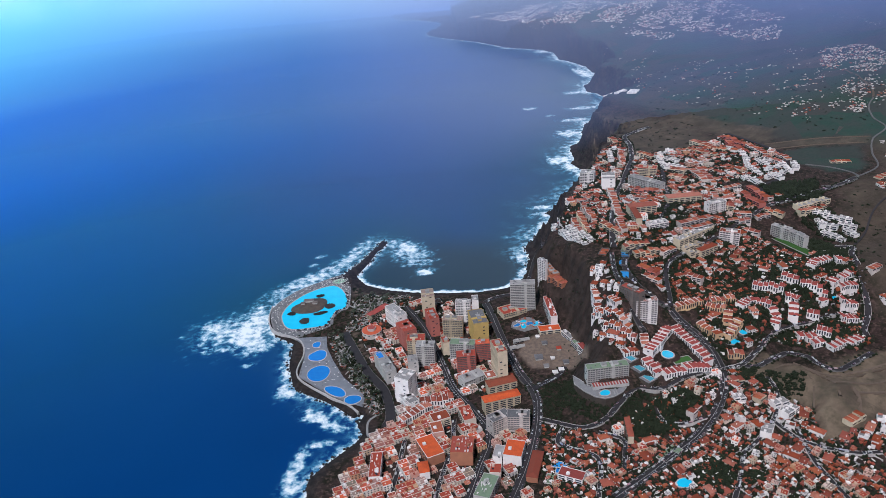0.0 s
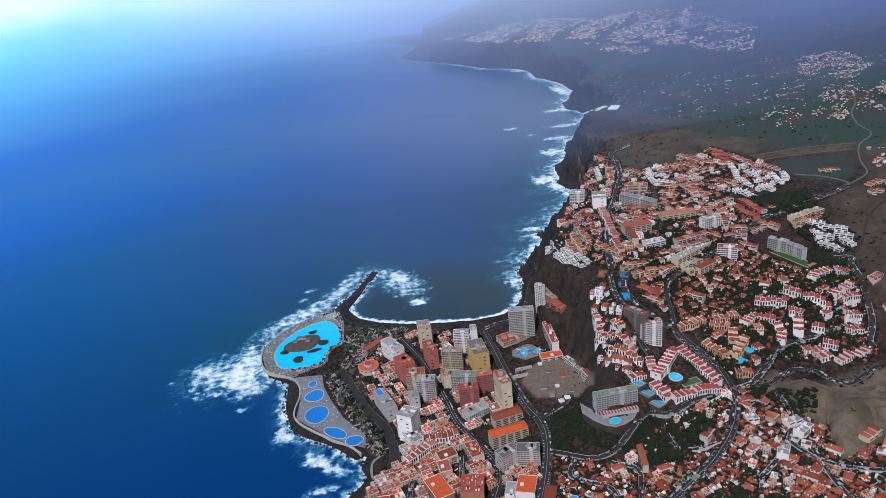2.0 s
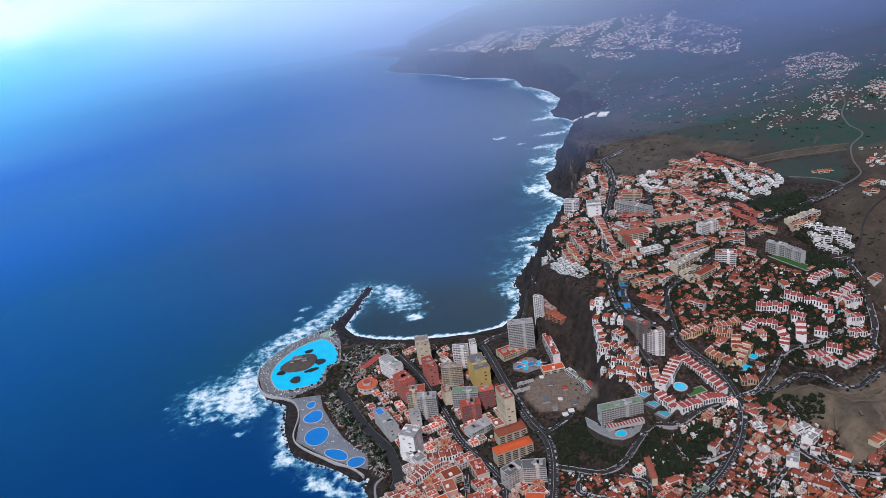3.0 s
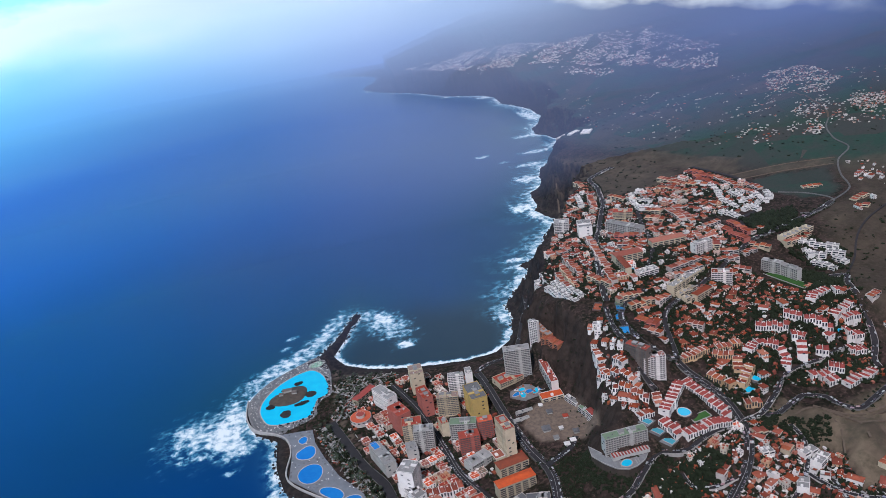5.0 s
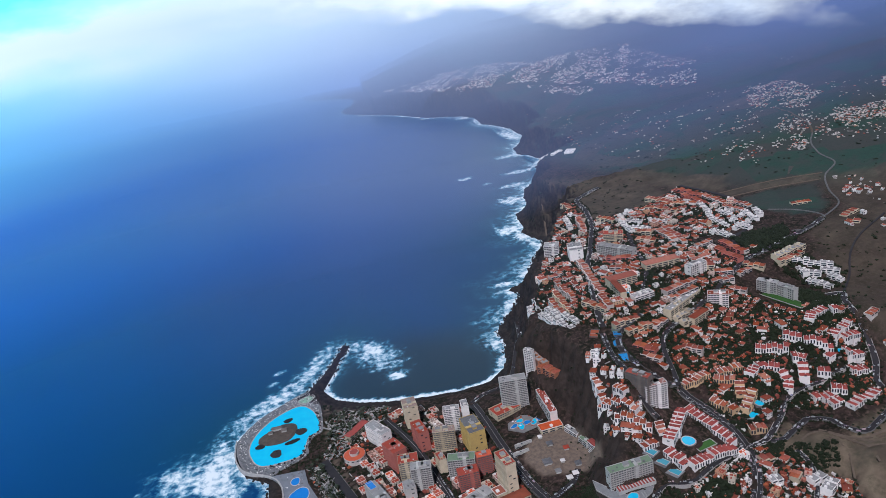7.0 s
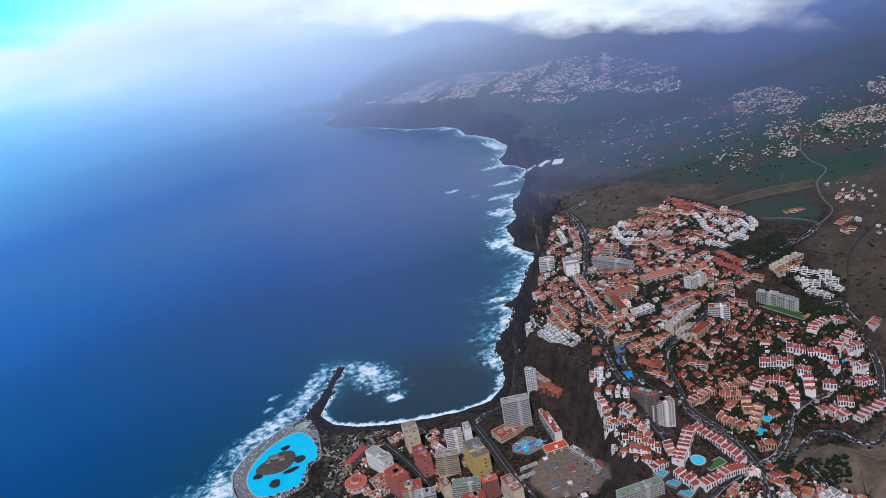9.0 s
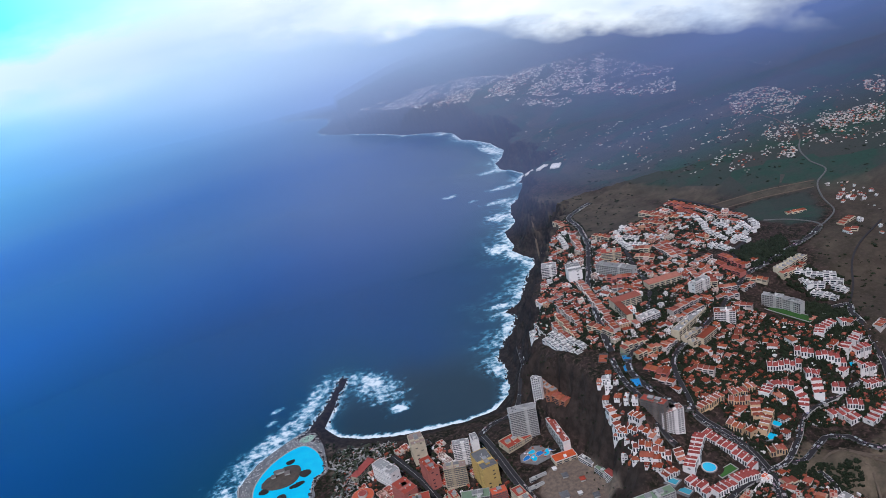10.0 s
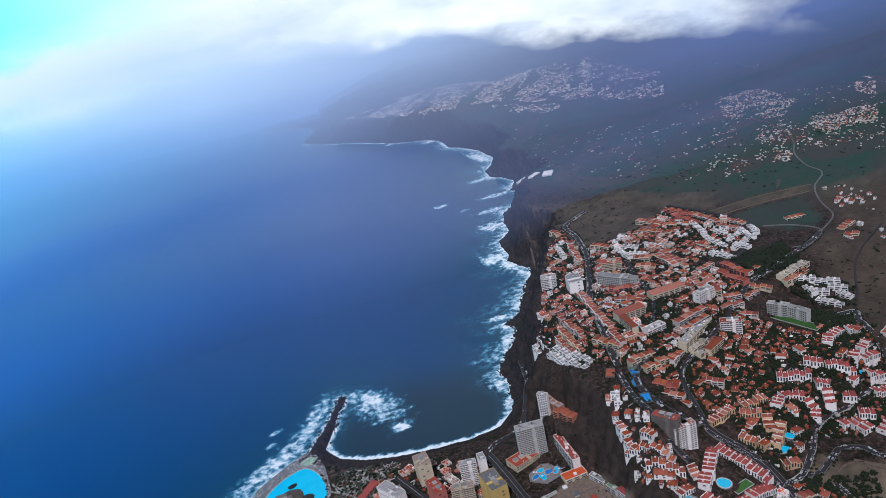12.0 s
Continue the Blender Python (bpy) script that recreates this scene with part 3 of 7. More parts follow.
def over_ground(n, l, turn, up):
    """Height above the slope, which climbs inland."""
    t = n.new("ShaderNodeMath")
    t.operation = "SUBTRACT"
    l.new(up, t.inputs[0])
    l.new(remap(n, l, turn, 0.10, 0.75, 0, 330), t.inputs[1])
    return t.outputs[0]


# airlight painted as the glow colour of the sheets, low and high
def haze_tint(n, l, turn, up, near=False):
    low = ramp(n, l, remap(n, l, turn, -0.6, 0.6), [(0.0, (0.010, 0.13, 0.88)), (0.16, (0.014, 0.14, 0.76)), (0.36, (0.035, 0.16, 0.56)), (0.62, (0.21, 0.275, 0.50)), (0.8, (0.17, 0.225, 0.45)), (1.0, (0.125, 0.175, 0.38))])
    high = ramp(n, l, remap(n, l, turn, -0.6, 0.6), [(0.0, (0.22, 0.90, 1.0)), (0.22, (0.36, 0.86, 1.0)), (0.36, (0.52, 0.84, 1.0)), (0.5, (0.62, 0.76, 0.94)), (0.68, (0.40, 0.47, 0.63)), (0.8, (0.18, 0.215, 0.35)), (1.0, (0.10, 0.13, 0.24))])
    return blend(n, l, remap(n, l, seaward_glare(n, l, turn, up), *((320, 560) if near else (165, 460))), low, high)


# distance haze put in as glowing sheets at set radii
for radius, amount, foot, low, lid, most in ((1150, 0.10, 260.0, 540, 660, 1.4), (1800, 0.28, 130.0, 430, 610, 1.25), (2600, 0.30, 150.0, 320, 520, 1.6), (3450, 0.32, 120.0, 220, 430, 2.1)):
    veil("haze", radius, 1, lid, -80, 80, "glowing bluish sheet standing in for sea haze", (lambda n, l, turn, up: haze_tint(n, l, turn, up, True)) if radius < 2000 else haze_tint,
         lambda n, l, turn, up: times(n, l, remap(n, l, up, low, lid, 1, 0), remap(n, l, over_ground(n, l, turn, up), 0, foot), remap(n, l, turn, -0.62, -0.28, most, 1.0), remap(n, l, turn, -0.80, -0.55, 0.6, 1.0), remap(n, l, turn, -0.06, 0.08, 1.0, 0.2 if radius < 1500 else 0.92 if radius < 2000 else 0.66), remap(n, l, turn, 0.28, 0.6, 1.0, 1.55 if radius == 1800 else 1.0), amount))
veil("haze", 4300, 1, 420, -80, 80, "glowing sheet standing in for dense haze over the horizon", haze_tint,
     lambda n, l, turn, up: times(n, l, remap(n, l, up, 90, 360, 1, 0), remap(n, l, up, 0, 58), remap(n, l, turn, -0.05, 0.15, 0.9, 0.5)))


def cloud_tint(n, l, turn, up):
    lit = noise_node(n, l, 420, 5, 0.55, squashed(n, l))
    return blend(n, l, remap(n, l, lit, 0.36, 0.62), (0.80, 0.90, 0.98), (1.30, 1.32, 1.17))


def squashed(n, l):
    q = n.new("ShaderNodeMapping")
    q.inputs["Scale"].default_value = (1, 1, 2.2)
    l.new(n.new("ShaderNodeNewGeometry").outputs["Position"], q.inputs["Vector"])
    return q.outputs[0]


def ragged_end(n, l, turn):
    t = n.new("ShaderNodeMath")
    t.operation = "MULTIPLY_ADD"
    l.new(noise_node(n, l, 330, 5, 0.6, squashed(n, l)), t.inputs[0])
    t.inputs[1].default_value = 0.16
    l.new(turn, t.inputs[2])
    return t.outputs[0]


def cloud_cover(n, l, turn, up):
    rag, sag = n.new("ShaderNodeMath"), n.new("ShaderNodeMath")
    rag.operation = sag.operation = "MULTIPLY_ADD"
    l.new(noise_node(n, l, 240, 5, 0.55, squashed(n, l)), rag.inputs[0])
    rag.inputs[1].default_value = 150
    l.new(up, rag.inputs[2])
    l.new(turn, sag.inputs[0])
    sag.inputs[1].default_value = 330
    l.new(rag.outputs[0], sag.inputs[2])
    return times(n, l, remap(n, l, sag.outputs[0], 615, 668), remap(n, l, turn, -0.16, 0.10), remap(n, l, ragged_end(n, l, turn), 0.58, 0.66, 1, 0))


veil("cloud_bank", 2300, 220, 1300, -30, 50, "ragged white cloud bank against the mountain", cloud_tint, cloud_cover)
# this sheet's own glow paints slate haze over the mountain
veil("haze", 2450, 150, 1100, -2, 62, "glowing slate blue sheet standing in for mountain haze", lambda n, l, turn, up: ramp(n, l, remap(n, l, turn, 0.0, 0.9), [(0.0, (0.26, 0.34, 0.60)), (0.35, (0.14, 0.19, 0.40)), (0.62, (0.14, 0.21, 0.46)), (1.0, (0.16, 0.26, 0.55))]),
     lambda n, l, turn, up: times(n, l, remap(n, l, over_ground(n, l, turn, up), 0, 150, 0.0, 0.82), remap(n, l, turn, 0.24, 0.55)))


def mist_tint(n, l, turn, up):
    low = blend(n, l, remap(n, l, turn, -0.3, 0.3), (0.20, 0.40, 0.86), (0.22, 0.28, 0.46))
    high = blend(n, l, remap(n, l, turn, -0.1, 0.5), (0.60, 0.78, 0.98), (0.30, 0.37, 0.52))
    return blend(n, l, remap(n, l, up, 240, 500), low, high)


# mist put in as a glowing sheet that pales the far hills
veil("mist", 2950, 40, 900, -40, 45, "pale glowing sheet standing in for mist over far hills", mist_tint,
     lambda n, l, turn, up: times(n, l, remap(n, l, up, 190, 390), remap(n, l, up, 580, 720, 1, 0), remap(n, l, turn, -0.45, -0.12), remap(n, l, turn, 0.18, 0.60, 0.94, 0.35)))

# ---- builders ----
TAKEN = []          # circles already built on: x, y, radius


def ground_z(x, y):
    return float(max(ground_height([(x, y)])[0], 0.0))


def footing(x, y, w, d, turn):
    c, s = math.cos(radians(turn)), math.sin(radians(turn))
    z = ground_height([(x + c * u - s * v, y + s * u + c * v) for u, v in ((-w / 2, -d / 2), (w / 2, -d / 2), (w / 2, d / 2), (-w / 2, d / 2), (0, 0))])
    return float(max(z.min(), 0)), float(max(z.mean(), 0))


def claim(x, y, w, d, turn, gap=2.0):
    c, s = math.cos(radians(turn)), math.sin(radians(turn))
    n = max(1, round(w / d))
    for i in range(n):
        u = (i + 0.5) / n * w - w / 2
        TAKEN.append((x + c * u, y + s * u, max(w / n, d) / 2 + gap))


def flat_roof(w, d, z, rim=0.9, thick=0.35):
    """A roof deck inside a parapet."""
    bm = bmesh.new()
    add_box(bm, -w / 2, w / 2, -d / 2, -d / 2 + thick, z, z + rim)
    add_box(bm, -w / 2, w / 2, d / 2 - thick, d / 2, z, z + rim)
    add_box(bm, -w / 2, -w / 2 + thick, -d / 2 + thick, d / 2 - thick, z, z + rim)
    add_box(bm, w / 2 - thick, w / 2, -d / 2 + thick, d / 2 - thick, z, z + rim)
    return bm


def hip_roof(w, d, z, rise, eave=0.6, ridge=None, x=0.0, y=0.0):
    """A tiled hip roof with overhanging eaves and a soffit."""
    bm = bmesh.new()
    w, d = w / 2 + eave, d / 2 + eave
    r = max(0.0, w - d * 1.0) if ridge is None else ridge
    lo = [bm.verts.new((x + u, y + v, z)) for u, v in ((-w, -d), (w, -d), (w, d), (-w, d))]
    up = [bm.verts.new((x + u, y + v, z + 0.25)) for u, v in ((-w, -d), (w, -d), (w, d), (-w, d))]
    a, b = bm.verts.new((x - r - 0.02, y, z + rise)), bm.verts.new((x + r + 0.02, y, z + rise))
    for i in range(4):
        bm.faces.new((lo[i], lo[(i + 1) % 4], up[(i + 1) % 4], up[i]))
    bm.faces.new((up[0], up[1], b, a))
    bm.faces.new((up[1], up[2], b))
    bm.faces.new((up[2], up[3], a, b))
    bm.faces.new((up[3], up[0], a))
    bm.faces.new((lo[3], lo[2], lo[1], lo[0]))
    return bm


def storey_mesh(w, d, h, bay, mat):
    """One storey's balconies on a long face: slab, parapet and party walls."""
    bm = bmesh.new()
    for s in (-1,):
        y0, y1 = sorted((s * (d / 2 - 1.5), s * d / 2))
        e0, e1 = sorted((s * (d / 2 - 0.18), s * d / 2))
        add_box(bm, -w / 2, w / 2, y0, y1, -0.2, 0.0, True)
        add_box(bm, -w / 2, w / 2, e0, e1, 0.0, 1.05)
        n = max(2, round(w / bay))
        for i in range(n + 1):
            u = -w / 2 + 0.12 + (w - 0.24) * i / n
            add_box(bm, u - 0.14, u + 0.14, y0, y1 - 0.02 if s > 0 else y1, 0.0, h - 0.2)
    me = bpy.data.meshes.new("balcony")
    bm.to_mesh(me)
    bm.free()
    me.materials.append(mat)
    return me


def window_mesh(w, h):
    me = bpy.data.meshes.new("window")
    bm = box(-w / 2, w / 2, -0.06, 0.06, 0, h)
    bm.to_mesh(me)
    bm.free()
    me.materials.append(GLASS)
    return me


WINDOW_WIDE, WINDOW_SMALL, WINDOW_STRIP, RECESS_PANE = window_mesh(3.4, 1.7), window_mesh(2.0, 1.5), window_mesh(7.6, 1.75), window_mesh(1.9, 5.6)


def hotel(x, y, w, d, h, turn, wall, label, deck=None):
    """A tower or slab with recessed balconies storey by storey, solid end walls, a roof deck and a lift house."""
    r = random.Random(int(x * 31 + y))
    low, mean = footing(x, y, w, d, turn)
    base = new("apartment_building" if "apartment" in label else "hotel_building")
    base.matrix_world = pose(x, y, low, 0, 0, turn)
    tagged(base, label, "building")
    top = mean + h - low
    claim(x, y, w, d, turn)
    # core colour is dark glazing with the balcony shade painted in
    part("core", box(-w / 2 + 0.5, w / 2 - 0.5, -d / 2 + 1.5, d / 2 - 1.5, -3, top), SHADEWALL, base, "recessed glazed balcony fronts, shade painted into the colour")
    for s in (-1, 1):
        x0, x1 = sorted((s * (w / 2 - 0.5), s * w / 2))
        part("end_wall", box(x0, x1, -d / 2 + 0.02, d / 2 - 0.02, -3, top), wall, base)
    part("ground_floor", box(-w / 2 + 0.3, w / 2 - 0.3, -d / 2 + 0.5, d / 2 - 0.5, -4, 3.2), wall, base)
    if w > 24:        # stair shafts break up the long faces
        part("stair_shaft", box(-2.2 + w * 0.12, 2.2 + w * 0.12, -d / 2 + 0.04, d / 2 - 0.04, -3, top + 1.5), wall, base)
    n = max(1, int((top - 3.2) / 3.1))
    me = storey_mesh(w - 1.0, d, (top - 3.2) / n, 4.2 if wall is not GREY else 3.6, wall)
    for i in range(n):
        for half in (0, 180):
            o = part("balcony", me, None, base)
            o.location.z, o.rotation_euler.z = 3.2 + i * (top - 3.2) / n, radians(half)
    part("roof_deck", box(-w / 2, w / 2, -d / 2, d / 2, top, top + 0.3), deck or (TERRACE if wall in (PINK, CREAM) else PAVING), base, "roof deck paving")
    part("parapet", flat_roof(w, d, top + 0.3), wall, base)
    units = bmesh.new()
    for k in range(5):
        u, v, q = r.uniform(-0.42, 0.42) * w, r.uniform(-0.36, 0.36) * d, r.uniform(0.5, 1.4)
        add_box(units, u - q, u + q, v - q * 0.7, v + q * 0.7, top + 0.3, top + r.uniform(0.9, 1.8))
    tagged(part("roof_plant", units, GREY if wall is not GREY else SHADEWALL, base), kind="stuff")
    lw, ld = min(7.0, w * 0.28), min(6.0, d * 0.45)
    for k in range(1 + int(w > 26)):
        u = r.uniform(-w / 2 + lw, w / 2 - lw)
        lift = part("lift_house", box(u - lw / 2, u + lw / 2, -ld / 2, ld / 2, top + 0.3, top + 3.6), wall, base)
        part("cap", box(u - lw / 2 - 0.3, u + lw / 2 + 0.3, -ld / 2 - 0.3, ld / 2 + 0.3, top + 3.6, top + 3.9), PAVING, lift)
    for s in (-1, 1):
        for i in range(0, min(n, 12), 2):
            if d > 11:
                o = part("window", WINDOW_WIDE, None, base)
                o.location, o.rotation_euler = (s * (w / 2), r.choice((-1, 1)) * d * 0.18, 4.1 + i * (top - 3.2) / n), (0, 0, radians(90))
    return base


def hall(x, y, w, d, h, turn, wall, roof, label):
    """A plain block of several storeys with rows of windows and a tiled or flat roof."""
    low, mean = footing(x, y, w, d, turn)
    base = tagged(new("town_block"), label, "building")
    base.matrix_world = pose(x, y, low, 0, 0, turn)
    r = random.Random(int(x * 17 + y))
    claim(x, y, w, d, turn)
    top = mean + h - low
    part("wall", box(-w / 2, w / 2, -d / 2, d / 2, -4, top), wall, base)
    if roof in (TILE, REDTILE, ORANGE):
        if w > 2.2 * d or d < 14:
            part("roof", hip_roof(w, d, top, min(3.4, d * 0.2), 0.5), roof, base)
        else:
            part("roof", box(-w / 2 + 0.4, w / 2 - 0.4, -d / 2 + 0.4, d / 2 - 0.4, top - 0.2, top + 0.25), roof, base)
            part("parapet", flat_roof(w, d, top, 1.0), WHITE, base)
            u = r.uniform(-0.2, 0.2) * w
            part("stair_house", box(u - 2, u + 2, -d * 0.3, -d * 0.3 + 4, top, top + 2.7), WHITE, base)
    else:
        part("roof", box(-w / 2 + 0.35, w / 2 - 0.35, -d / 2 + 0.35, d / 2 - 0.35, top - 0.2, top + 0.2), roof, base)
        part("parapet", flat_roof(w, d, top, 1.0), wall, base)
        for k in range(1 + int(w * d > 500)):
            u, v = r.uniform(-0.3, 0.3) * w, r.uniform(-0.3, 0.3) * d
            part("stair_house", box(u - 2, u + 2, v - 1.7, v + 1.7, top, top + 2.6), wall, base)
            part("skylight", box(u + 4, u + 6, v - 1, v + 1.4, top, top + 0.8), GLASS, base)
        if w * d > 350:
            bits = bmesh.new()
            for k in range(int(w * d / 45)):
                u, v, q = r.uniform(-0.44, 0.44) * w, r.uniform(-0.42, 0.42) * d, r.uniform(0.4, 2.2)
                add_box(bits, u - q, u + q, v - 0.25, v + 0.25 + 1.2 * (k % 3 == 0), top + 0.15, top + r.uniform(0.7, 1.6))
            tagged(part("roof_clutter", bits, WHITE, base), kind="stuff")
    for i in range(max(1, int(top / 3.1))):
        for s in (-1, 1):
            for k in range(max(1, round(w / 10))):
                o = part("window", WINDOW_STRIP, None, base)
                o.location = ((k + 0.5) / max(1, round(w / 10)) * w - w / 2, s * d / 2, 1.2 + 3.1 * i)
    return base


def terrace_row(x, y, w, d, h, turn, roof, wall=None):
    """A row of joined white flats: stepped units under small hipped roofs, with balconies."""
    low, mean = footing(x, y, w, d, turn)
    base = tagged(new("apartment_row"), "white stepped apartment row under red tiled roofs" if roof is REDTILE else "%s low terrace row under orange tiled roofs" % ("ochre" if wall else "white"), "building", group="terraced flats")
    base.matrix_world = pose(x, y, low, 0, 0, turn)
    claim(x, y, w, d, turn, 1.0)
    r = random.Random(int(x * 13 + y * 7))
    n = max(1, round(w / 7.5))
    for i in range(n):
        u0, u1 = -w / 2 + w * i / n, -w / 2 + w * (i + 1) / n - 0.06
        cu, ck, sk = (u0 + u1) / 2, math.cos(radians(turn)), math.sin(radians(turn))
        step, lift = r.uniform(-1.3, 1.3), 0.75 * ground_z(x + ck * cu, y + sk * cu) + 0.25 * mean - low + h + r.choice((-1.6, 0, 0, 1.2))
        part("wall", box(u0, u1, -d / 2 + step, d / 2 + step, -4, lift), wall or WHITE, base)
        cx = (u0 + u1) / 2
        part("roof", hip_roof(u1 - u0 - 0.6, d * 0.92, lift, 3.0, 0.3, x=cx, y=step + d * 0.02), roof, base)
        part("parapet", box(u0, u0 + 0.5, -d / 2 + step + 0.1, d / 2 + step - 0.1, lift, lift + 1.5), WHITE, base)
        part("chimney", box(cx - 0.7 + r.uniform(-1.5, 1.5), cx + 0.7 + r.uniform(-0.4, 1.0), step + d * 0.05, step + d * 0.05 + 1.2, lift + 0.8, lift + 3.3), WHITE, base)
        for s in (-1, 1):
            for k in ((-1, 1) if s * math.cos(radians(turn)) < 0.3 else (0,)):
                # tall dark panes stand in for the shaded recesses between pilasters
                o = part("window", RECESS_PANE, None, base)
                o.location = (cx + k * (u1 - u0) * 0.25, step + s * d / 2, lift - 6.4)
    for s in (-1, 1):
        o = part("window", WINDOW_WIDE, None, base)
        o.location, o.rotation_euler = (s * w / 2, 0, mean - low + h - 5), (0, 0, radians(90))
        if h > 10:
            b = bmesh.new()
            add_box(b, cx - 2.2, cx + 2.2, -d / 2 + step - 1.3, -d / 2 + step + 0.02, lift - 6.4, lift - 5.2, True)
            part("balcony", b, WHITE, base)
    return base


def flat_range(x, y, w, d, h, turn, wall, roof):
    """A long low range of holiday flats: stepped units, dark balcony openings, a tiled or flat roof on each."""
    low, mean = footing(x, y, w, d, turn)
    tint = {WHITE: "white", OFFWHITE: "weathered white", CREAM: "cream", PINK: "dull red", RUSSET: "russet"}[wall]
    base = tagged(new("apartment_range"), "long %s range of holiday flats, %s" % (tint, "flat pale roofs" if roof is PAVING else "clay tiled roofs"), "building", group="holiday flats")
    base.matrix_world = pose(x, y, low, 0, 0, turn)
    claim(x, y, w, d, turn, -0.5)
    r = random.Random(int(x * 11 + y * 3))
    n, up = max(1, round(w / 9.0)), mean - low
    dark = bmesh.new()
    for i in range(n):
        u0, u1 = -w / 2 + w * i / n, -w / 2 + w * (i + 1) / n - 0.05
        s, t = r.uniform(-1.8, 1.8), up + h + r.choice((-2.2, -1.0, 0, 0, 0.9))
        shell = bmesh.new()
        add_box(shell, u0, u1, s - d / 2, s + d / 2, -4, t)
        for f in (-1, 1):
            for k in range(max(1, int(h / 3.1))):
                e = s + f * d / 2
                add_box(dark, u0 + 1.0, u1 - 1.0, e - 0.08, e + 0.08, t - 2.6 - 3.1 * k, t - 0.7 - 3.1 * k, True)
        if roof is PAVING:
            cover = box(u0 + 0.5, u1 - 0.5, s - d / 2 + 0.5, s + d / 2 - 0.5, t, t + 0.1)
            add_box(shell, u0, u1, s - d / 2, s - d / 2 + 0.5, t, t + 1.0)
            add_box(shell, u0, u0 + 0.5, s - d / 2 + 0.5, s + d / 2, t, t + 1.0)
            add_box(shell, u0 + 1, u0 + 4, s, s + 3, t + 0.05, t + 2.4)
        else:
            cover = hip_roof(u1 - u0 - 0.5, d * 0.8, t, 2.2, 0.3, x=(u0 + u1) / 2, y=s + d * 0.07)
            add_box(shell, u0, u0 + 0.35, s - d / 2 + 0.1, s + d / 2 - 0.1, t, t + 0.8)
        part("wall", shell, wall, base)
        part("roof", cover, roof, base)
    tagged(part("balcony_front", dark, GLASS, base), kind="stuff")
    return base


def play_court(x, y, turn, top):
    """A sports court with a low fence wall round it."""
    z = ground_z(x, y) + 0.8
    court = tagged(part("sports_court", box(-11, 11, -6, 6, -3, 0), top), "walled sports court beside the estate road", "court", group="sports courts")
    court.matrix_world = pose(x, y, z, 0, 0, turn)
    part("fence", flat_roof(23, 13, 0.0, 1.6, 0.3), SHADEWALL, court)
    part("centre_line", box(-0.2, 0.2, -6, 6, 0, 0.03), LINE, court)
    TAKEN.append((x, y, 12))


def villa(kind):
    """House prototypes: 0 to 3 hipped villas, 4 to 6 flat-roofed town houses, 7 and 8 white village houses."""
    r = random.Random(100 + kind)
    w, d, h = ((11, 9, 6.2), (14, 8.5, 6.0), (9, 9, 6.6), (12, 10, 3.8), (12, 17, 9.5), (14, 18, 12.5), (9, 12, 7.5), (9, 8, 6), (7, 10, 6.5))[kind]
    wall = PAINTED if kind in (4, 5, 6, 3) else WHITE
    bm = box(-w / 2, w / 2, -d / 2, d / 2, -6, h)
    if kind in (0, 1, 2):
        add_box(bm, w / 2, w / 2 + 4, -d / 2 + 1, d / 2 - 2.5, -6, h * 0.52)
    house = part("house" if kind < 4 or kind > 6 else "town_house", bm, wall)
    if kind < 4:
        part("roof", hip_roof(w, d, h, 2.3 if kind != 2 else 2.7, 0.6), TILE, house)
        if kind < 3:
            part("wing_roof", hip_roof(4, d - 3.5, h * 0.52, 1.0, 0.3, x=w / 2 + 2.1, y=-0.75), TILE, house)
        part("chimney", box(w * 0.2, w * 0.2 + 0.9, 0.8, 1.7, h, h + 2.9), WHITE, house)
    else:
        part("roof", box(-w / 2 + 0.3, w / 2 - 0.3, -d / 2 + 0.3, d / 2 - 0.3, h - 0.2, h + 0.15), TERRACE if kind < 7 else PAVING, house)
        part("parapet", flat_roof(w, d, h, 1.0, 0.3), WHITE if kind > 6 or kind == 4 else PAINTED, house)
        part("stair_house", box(-w / 2 + 0.5, -w / 2 + 4, d / 2 - 4.5, d / 2 - 1, h, h + 2.6), (WHITE if kind != 6 else PAINTED) if kind != 5 else TILE, house)
        if kind in (4, 5, 6):
            walls = bmesh.new()
            add_box(walls, -w / 2 + 0.3, w / 2 - 0.3, -0.2, 0.2, h + 0.1, h + 1.3)
            if kind == 5:
                add_box(walls, w * 0.1 - 0.2, w * 0.1 + 0.2, -d / 2 + 0.3, -0.2, h + 0.1, h + 1.2)
            add_box(walls, w * 0.22, w * 0.22 + 2.6, d * 0.2, d * 0.2 + 2.2, h + 0.1, h + 2.3)
            add_box(walls, -w * 0.2, -w * 0.2 + 1.4, -d * 0.3, -d * 0.3 + 1.2, h + 0.1, h + 1.5)
            part("roof_wall", walls, WHITE if kind == 5 else PAINTED, house)
        if kind in (5, 7):
            part("roof_shelter", hip_roof(4, 3.6, h + 2.2, 1.0, 0.2, x=w * 0.16, y=-d * 0.2), TILE, house)
    panes = bmesh.new()
    for i in range(max(1, int(h / 3.1))):
        z = 1.0 + 3.0 * i
        for side, wide, deep in ((0, w, d), (1, d, w)):
            n = max(1, round(wide / 4.5))
            for k in range(n):
                u, v = (k + 0.5) / n * wide - wide / 2 + r.uniform(-0.4, 0.4), deep / 2
                a = r.uniform(0.6, 1.1)
                for s in (-1, 1):
                    if side == 0:
                        add_box(panes, u - a, u + a, s * v - 0.06, s * v + 0.06, z, z + 1.6, True)
                    else:
                        add_box(panes, s * v - 0.06, s * v + 0.06, u - a, u + a, z, z + 1.6, True)
    tagged(part("glazing", panes, GLASS, house, "dark panes set in the walls"), kind="stuff")
